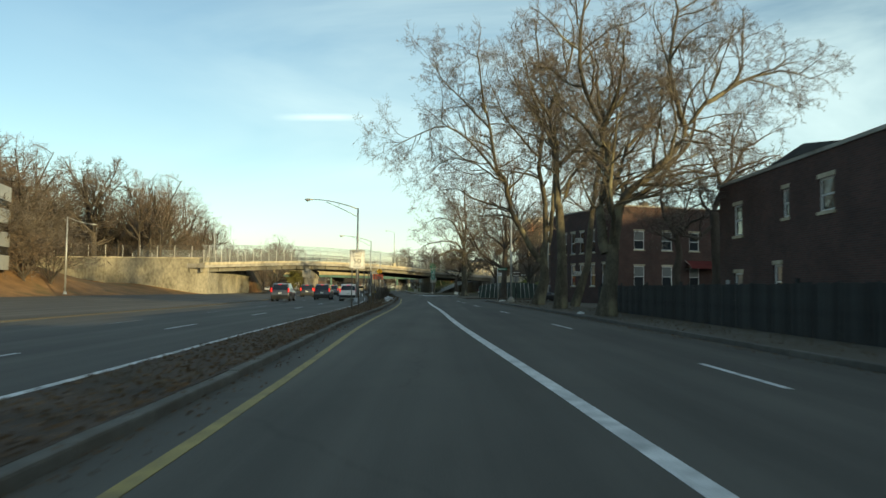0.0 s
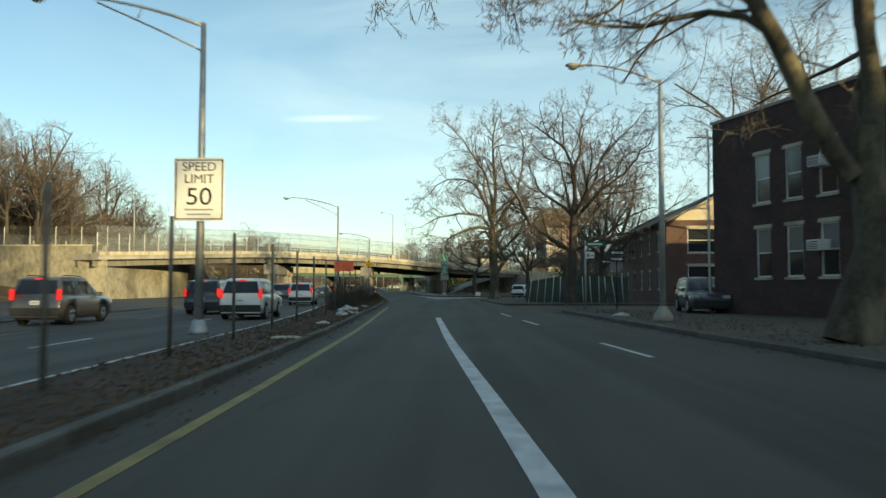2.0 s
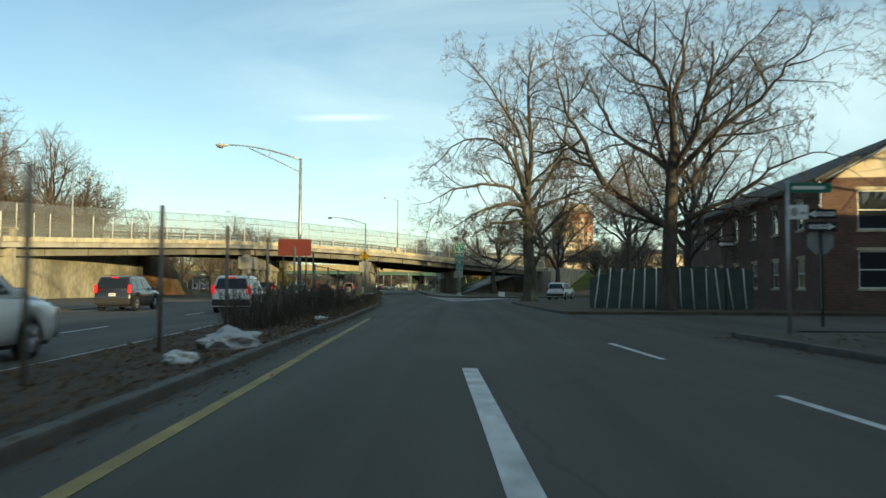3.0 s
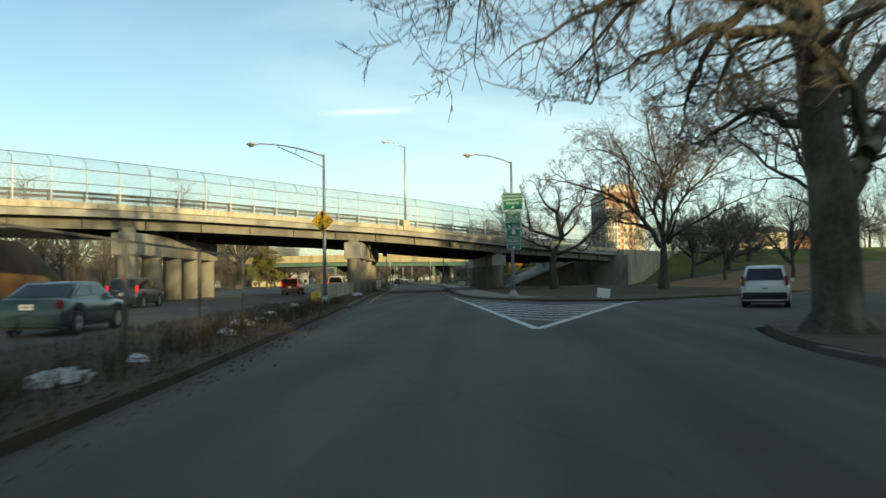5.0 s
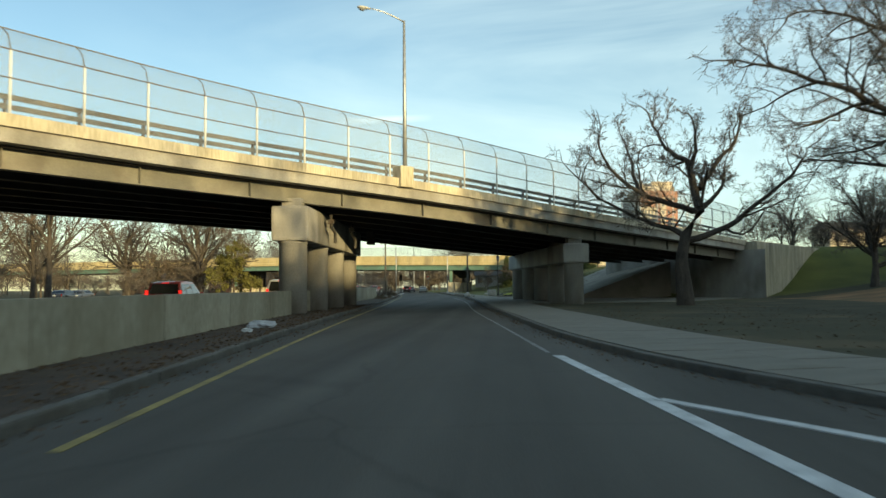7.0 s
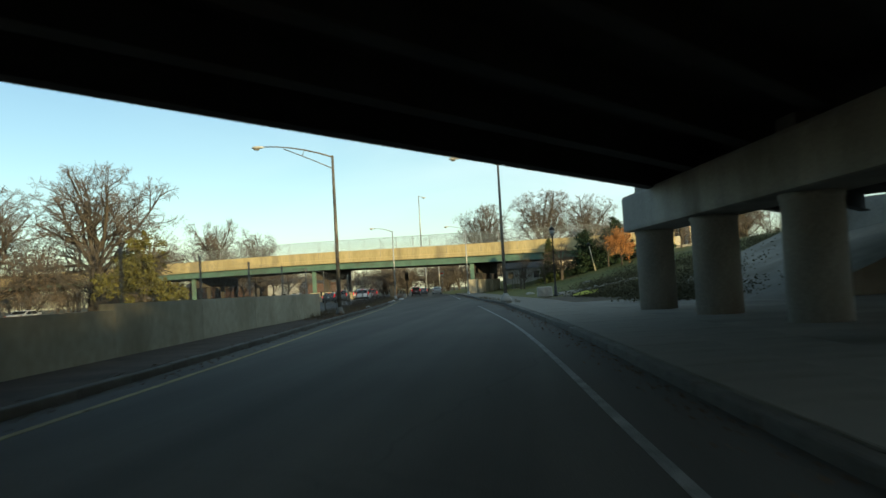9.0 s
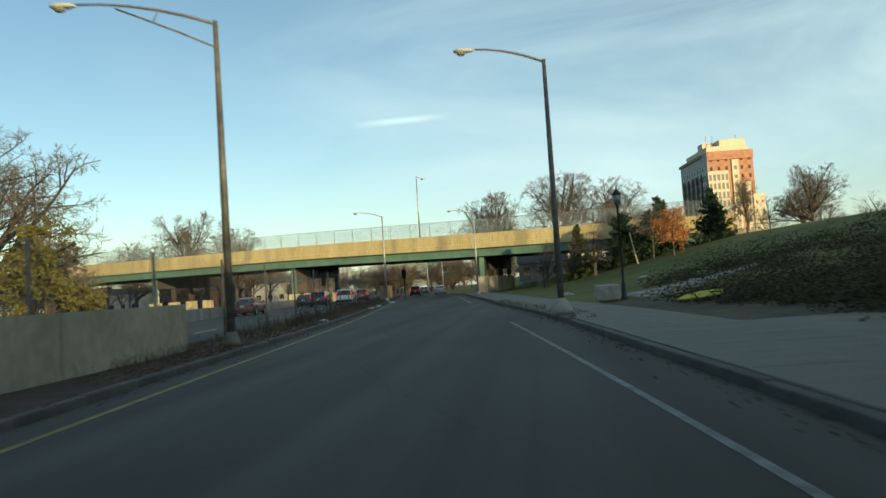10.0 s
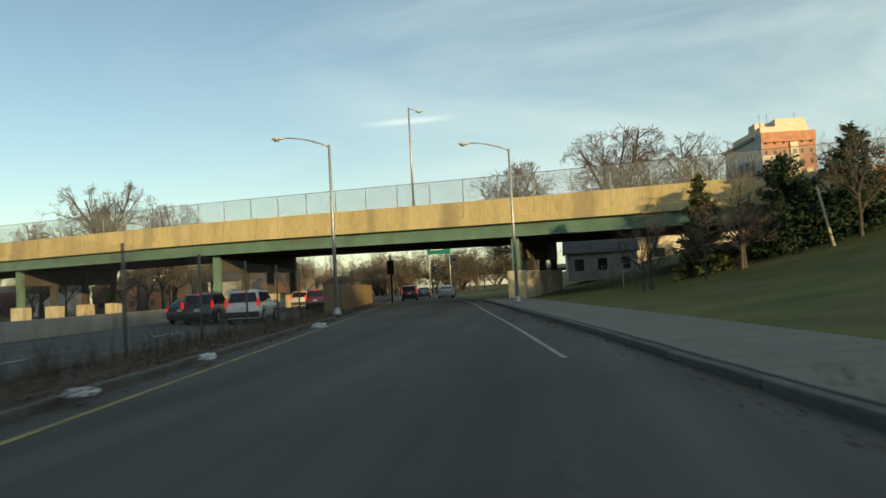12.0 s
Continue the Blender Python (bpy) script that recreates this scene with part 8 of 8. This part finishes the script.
    part("number_plate", blk(-0.16, 0.16, -0.085 if kind == "sedan" else -0.03, 0.0, 0.72, 0.86), SIGN_WHITE, t, "blank pale number plate")
    part("plate_bar", blk(-0.11, 0.11, -0.09 if kind == "sedan" else -0.034, -0.0305 if kind != "sedan" else -0.0855, 0.77, 0.81), SIGN_BACK, t)
    if lit:
        part("brake_lamp", blk(-0.16, 0.16, c[1][0] - 0.05, c[1][0] + 0.05, c[1][1] - 0.03, c[1][1] + 0.015), TAIL, t, "high brake lamp")
    return t


WHEEL_TYRE = mesh_of("wheel", lathe(bmesh.new(), [(0.24, -0.10), (0.33, -0.10), (0.35, -0.06), (0.35, 0.06), (0.33, 0.10), (0.24, 0.10)], 24), RUBBER)


def rim_mesh():
    bm = lathe(bmesh.new(), [(0.235, -0.102), (0.235, -0.07), (0.10, -0.06), (0.10, 0.06), (0.235, 0.07), (0.235, 0.102)], 20)
    for k in range(5):
        a = 2 * math.pi * k / 5
        for z in (-0.088, 0.088):
            tube(bm, [(0.02 * math.cos(a), 0.02 * math.sin(a), z), (0.225 * math.cos(a), 0.225 * math.sin(a), z)], [0.035, 0.028], 5)
    return mesh_of("rim", bm, CHROME)


WHEEL_RIM = rim_mesh()


def place(x, y, yaw, z=0.0):
    return Matrix.Translation((x, y, z)) @ Matrix.Rotation(yaw, 4, "Z")


def lane(k, y):
    """The middle of expressway lane k."""
    return EXPRESS(y) - 1.75 - 3.05 * (k - 1)


ON_ROAD = "{} on the expressway, tail lamps lit"
build_car("suv", WHITE_CAR, ON_ROAD.format("white utility car"), place(lane(1, 76), 76.0, 0.04))
build_car("suv", BLACK_CAR, ON_ROAD.format("black utility car"), place(lane(2, 82), 82.0, 0.05))
build_car("suv", GREY_CAR, ON_ROAD.format("dark grey utility car"), place(lane(3, 72), 71.5, 0.05))
build_car("suv", WHITE_CAR, ON_ROAD.format("white utility car"), place(lane(1, 102), 101.0, 0.08))
build_car("suv", BLACK_CAR, ON_ROAD.format("black utility car"), place(lane(3, 104), 103.0, 0.08))
build_car("suv", GREY_CAR, ON_ROAD.format("dark grey utility car"), place(lane(2, 116), 115.0, 0.09))
build_car("sedan", GREEN_CAR, "dark saloon car on the expressway", place(lane(1, 131), 129.0, 0.11), lit=False)
build_car("suv", BLACK_CAR, ON_ROAD.format("black utility car"), place(lane(3, 152), 150.5, 0.11))
build_car("van", WHITE_CAR, ON_ROAD.format("white van"), place(lane(1, 196), 196.0, 0.1))
build_car("suv", RED_CAR, ON_ROAD.format("dark red utility car"), place(lane(2, 184), 184.0, 0.1))
build_car("suv", WHITE_CAR, "white utility car turning into the service road", place(7.6, 141.0, -0.38), lit=False)
build_car("suv", GREY_CAR, "dark grey utility car parked facing the road", place(11.4, 84.6, 3.02, 0.13), lit=False)
build_car("suv", WHITE_CAR, ON_ROAD.format("white utility car"), place(lane(1, 292) + 0.2, 290.0, 0.13))
build_car("suv", BLACK_CAR, ON_ROAD.format("black utility car"), place(lane(2, 294), 292.5, 0.13))
build_car("sedan", BLACK_CAR, ON_ROAD.format("black saloon car"), place(lane(3, 297) + 0.8, 296.0, 0.13))
build_car("sedan", RED_CAR, "dark maroon saloon car on the expressway", place(lane(3, 272), 271.0, 0.13), lit=False)
build_car("suv", RED_CAR, ON_ROAD.format("dark red utility car"), place(lane(1, 316), 315.0, 0.14))
build_car("suv", SILVER_CAR, ON_ROAD.format("silver utility car"), place(lane(2, 326), 325.0, 0.14))
build_car("sedan", SILVER_CAR, "silver saloon car ahead on the ramp road", place(-26.6, 340.0, 0.14), lit=False)
build_car("suv", RED_CAR, "dark red utility car ahead on the ramp road", place(-30.4, 337.0, 0.14))
build_car("sedan", GREY_CAR, "dark grey saloon car far ahead on the ramp road", place(-31.0, 352.0, 0.14))
build_car("van", WHITE_CAR, "white van on the bridge approach", place(-66.0, 150.0, -0.9, terrain(-66.0, 150.0) + 0.02), lit=False)
for k, (x, y, c) in enumerate(((-58.0, 232.0, BLACK_CAR), (-58.5, 240.0, GREY_CAR), (-60.0, 262.0, SILVER_CAR), (-59.0, 216.0, GREY_CAR))):
    build_car("sedan", c, "parked saloon car beyond the expressway", place(x, y, 0.1 + 3.14 * (k % 2), -0.1), lit=False, group="parked cars")

# ---- house details ----


def downspout(x, y, h):
    t = thing("downspout", "pale metal downspout on a brick corner", "downspout")
    part("pipe", rod([(x, y, 0.2), (x, y, h * 0.6), (x + 0.05, y, h * 0.85), (x, y, h - 0.1)], 0.055, 8), WHITE_PAINT, t)
    for z in (1.5, h * 0.5, h * 0.8):
        part("strap", blk(x - 0.08, x + 0.08, y - 0.07, y + 0.07, z, z + 0.05), STEEL, t)
    return t


downspout(11.15, 81.15, 8.9)
downspout(15.1, 68.35, 8.9)
downspout(15.35, 103.25, 6.4)


def air_conditioner(at, yaw, label="white window air conditioner in a brick wall"):
    t = thing("air_conditioner", label, "air conditioner", Matrix.Translation(at) @ Matrix.Rotation(yaw, 4, "Z"))
    part("case", blk(-0.33, 0.33, -0.45, 0.1, 0.0, 0.42, 0.02), WHITE_PAINT, t)
    for k in range(5):
        part("louvre", blk(-0.28, 0.28, -0.458, -0.452, 0.06 + 0.065 * k, 0.09 + 0.065 * k), TRIM, t)
    return t


air_conditioner((13.35, 74.9, 2.75), radians(-72.5))
air_conditioner((13.4, 74.8, 6.0), radians(-72.5))


def awning(a, b, z, mat, label):
    a, b = Vector((*a, z)), Vector((*b, z))
    d = (b - a).normalized()
    n = Vector((d.y, -d.x, 0))
    t = thing("awning", label, "awning")
    part("canopy", quad_panel([a, b, b + n * 1.0 + Vector((0, 0, -0.75)), a + n * 1.0 + Vector((0, 0, -0.75))], 0.02), mat, t)
    for p in (a, b):
        part("frame", rod([p + n * 0.02, p + n * 0.55 + Vector((0, 0, -0.30)), p + n * 1.02 + Vector((0, 0, -0.76)), p + n * 0.02 + Vector((0, 0, -0.8))], 0.025, 6), WHITE_PAINT, t)
    return t


RED_CLOTH = material("dark_red_canvas", (0.075, 0.012, 0.012), (0.12, 0.022, 0.02), 3.0, 0.85, 0.1)
awning((22.2, 103.05), (24.2, 102.95), 3.4, RED_CLOTH, "dark red door awning on a white frame")
awning((22.4, 70.9), (25.4, 71.9), 4.2, RED_CLOTH, "dark red awning over a brick doorway")


def aerial(x, y, z, h):
    t = thing("roof_aerial", "thin television aerial on a flat roof", "aerial", Matrix.Translation((x, y, z)))
    part("mast", rod([(0, 0, 0), (0, 0, h)], 0.025, 5), STEEL_DARK, t)
    for k in range(4):
        part("element", rod([(-0.5 + 0.06 * k, 0, h - 0.12 - 0.18 * k), (0.5 - 0.06 * k, 0, h - 0.12 - 0.18 * k)], 0.012, 4), STEEL_DARK, t)
    return t


aerial(21.0, 73.5, 8.6, 2.3)
aerial(23.4, 75.0, 8.6, 2.5)
aerial(14.5, 22.0, 5.8, 1.6)
single("roof_vent", lathe(bmesh.new(), [(0.3, 0.0), (0.3, 0.5), (0.5, 0.6), (0.45, 0.95), (0.1, 1.1)], 12), STEEL_DARK, "round metal roof vent", "vent", Matrix.Translation((18.6, 71.0, 8.6)))

def bank_building():
    """A pale modern building with dark ribbon windows on the wooded bank."""
    t = thing("office_building", "pale grey building with dark ribbon windows among trees", "building", Matrix.Translation((-53.0, 80.0, 5.0)) @ Matrix.Rotation(0.25, 4, "Z"))
    z = -2.0
    for k in range(4):
        part("band", blk(-7.0, 4.0, 0.0, 10.0, z, z + 1.7, 0.03), PALE_PANEL, t)
        if k < 3:
            part("ribbon_window", blk(-6.9, 3.9, 0.1, 9.9, z + 1.7, z + 2.7), GLASS, t, "dark ribbon window")
            for m in range(6):
                part("mullion", blk(-6.0 + 1.9 * m, -5.85 + 1.9 * m, 0.05, 0.12, z + 1.7, z + 2.7), PALE_PANEL, t)
        z += 2.7
    return t


bank_building()

# a shed and low houses seen beneath the road bridge
def low_house(x, y, w, d, h, wall_mat, label):
    t = thing("low_house", label, "house", Matrix.Translation((x, y, terrain(x, y) - 0.1)), "low houses")
    ops = [(w * (k + 0.3) / 3, w * (k + 0.7) / 3, 1.0, 2.2) for k in range(3)]
    bm, at = wall_panel((-w / 2, 0), (w / 2, 0), 0, h, 0.2, ops)
    part("wall", bm, wall_mat, t)
    for o in ops:
        p = at(o[0], o[2], 0.1)
        part("window", blk(p.x, p.x + o[1] - o[0], p.y, p.y + 0.02, o[2], o[3]), GLASS, t)
    part("wall", blk(-w / 2, -w / 2 + 0.2, 0.2, d, 0, h), wall_mat, t)
    part("wall", blk(w / 2 - 0.2, w / 2, 0.2, d, 0, h), wall_mat, t)
    part("wall", blk(-w / 2 + 0.2, w / 2 - 0.2, d - 0.2, d, 0, h), wall_mat, t)
    bm = bmesh.new()
    v = [bm.verts.new(p) for p in ((-w / 2 - 0.3, -0.3, h), (w / 2 + 0.3, -0.3, h), (w / 2 + 0.3, d + 0.3, h), (-w / 2 - 0.3, d + 0.3, h), (-w / 2 - 0.3, d / 2, h + 1.6), (w / 2 + 0.3, d / 2, h + 1.6))]
    for f in ((0, 1, 2, 3), (0, 1, 5, 4), (2, 3, 4, 5), (0, 4, 3), (1, 2, 5)):
        bm.faces.new([v[i] for i in f])
    bmesh.ops.recalc_face_normals(bm, faces=bm.faces)
    part("roof", bm, ROOFING, t)
    return t


SIDING = material("white_siding", (0.30, 0.30, 0.29), (0.46, 0.46, 0.45), 1.0, 0.7, 0.1)
low_house(-9.5, 332.0, 7.0, 5.0, 2.8, SIDING, "small white shed beyond the road bridge")
for k, (x, y, w, h) in enumerate(((-64.0, 392.0, 8.0, 4.6), (-76.0, 396.0, 9.0, 5.0), (-88.0, 393.0, 8.0, 4.4), (-101.0, 398.0, 10.0, 5.2), (-115.0, 396.0, 9.0, 4.8), (-130.0, 402.0, 12.0, 5.4))):
    wall_mat, word = ((BRICK_BROWN, "brown brick"), (SIDING, "white"), (BRICK_RED, "red brick"))[k % 3]
    low_house(x, y, w, 8.0, h, wall_mat, "small " + word + " house beyond the road bridge")
low_house(-3.0, 362.0, 12.0, 8.0, 4.8, STUCCO, "cream house beyond the road bridge")
low_house(63.0, 346.0, 10.0, 7.0, 3.6, BRICK_TOWER, "orange brick house on the slope")
low_house(58.0, 286.0, 14.0, 8.0, 5.5, STUCCO, "tan sunlit house on the slope")
low_house(76.0, 294.0, 12.0, 8.0, 5.0, BRICK_TOWER, "brick house on the slope")
low_house(92.0, 366.0, 16.0, 9.0, 6.0, STUCCO, "cream house on the slope")
for x, y, w, h in ((20.0, 420.0, 18.0, 12.0),):
    low_house(x, y, w, 12.0, h, STUCCO, "cream apartment house behind the trees")

# ---- kerb stones and paving ----
KERB_ME = mesh_of("kerb_stone", blk(-0.09, 0.09, -0.885, 0.885, -0.2, 0.135, 0.03), KERB)
FLAG_ME = mesh_of("paving_flag", blk(-0.6995, 0.6995, -0.7495, 0.7495, -0.06, 0.15, 0.002), PAVING)


def along(f, y):
    return math.atan2(-(f(y + 1) - f(y - 1)), 2.0)


def kerb_run(owner, f, y0, y1, dx):
    y = y0
    while y < y1:
        ob = part("kerb_stone", KERB_ME, None, owner)
        ob.matrix_basis = Matrix.Translation((f(y) + dx, y, rnd.gauss(0, 0.006))) @ Matrix.Rotation(along(f, y) + rnd.gauss(0, 0.006), 4, "Z")
        y += 1.79 * math.cos(along(f, y))


kerb_run(median, EDGE, -8, 112, -0.02)
kerb_run(median, EDGE, 148, 292, -0.02)
kerb_run(walk_a, KERB_A, 6, 86, 0.05)
kerb_run(walk_b, KERB_B, 103, 123, 0.07)
kerb_run(island, KERB_C, 157, 310, 0.06)
park_walk = setting("pavement", strip(shifted(KERB_C, 0.16), shifted(KERB_C, 3.1), 156, 318, -0.25, 0.144), PAVING, "worn concrete pavement beside the ramp road", "pavement")
y = 157.5
while y < 312:
    for k in range(2):
        ob = part("paving_flag", FLAG_ME, None, park_walk)
        a = along(KERB_C, y)
        ob.matrix_basis = Matrix.Translation((KERB_C(y) + 0.88 + 1.4 * k, y, rnd.gauss(0, 0.0012))) @ Matrix.Rotation(a, 4, "Z")
    y += 1.5
setting("pavement", polygon_slab([(KERB_C(y) + 3.05, y) for y in (202, 208, 214, 220, 226, 231)] + [(-4.4, 231.5), (-1.0, 226.0), (4.2, 231.0), (14.8, 218.0), (6.0, 204.0)], -0.3, 0.14), PAVING, "concrete apron beneath the ramp bridge", "pavement")
bm = bmesh.new()
low_edge, high_edge = [(-3.0, 234.0), (-1.9, 228.0), (-0.2, 220.0)], [(6.0, 238.0), (8.0, 230.5), (9.6, 223.5)]
lo = [bm.verts.new((x, y, 0.12)) for x, y in low_edge]
hi = [bm.verts.new((x, y, 3.6)) for x, y in high_edge]
under = [bm.verts.new((x, y, -0.3)) for x, y in low_edge], [bm.verts.new((x, y, -0.3)) for x, y in high_edge]
for k in range(2):
    for a, b in ((lo, hi), (under[0], under[1]), (lo, under[0]), (hi, under[1])):
        bm.faces.new((a[k], a[k + 1], b[k + 1], b[k]))
for k in (0, 2):
    bm.faces.new((lo[k], hi[k], under[1][k], under[0][k]))
bmesh.ops.recalc_face_normals(bm, faces=bm.faces)
setting("slope_paving", bm, PAVING, "sloping concrete paving beneath the ramp bridge", "slope paving")
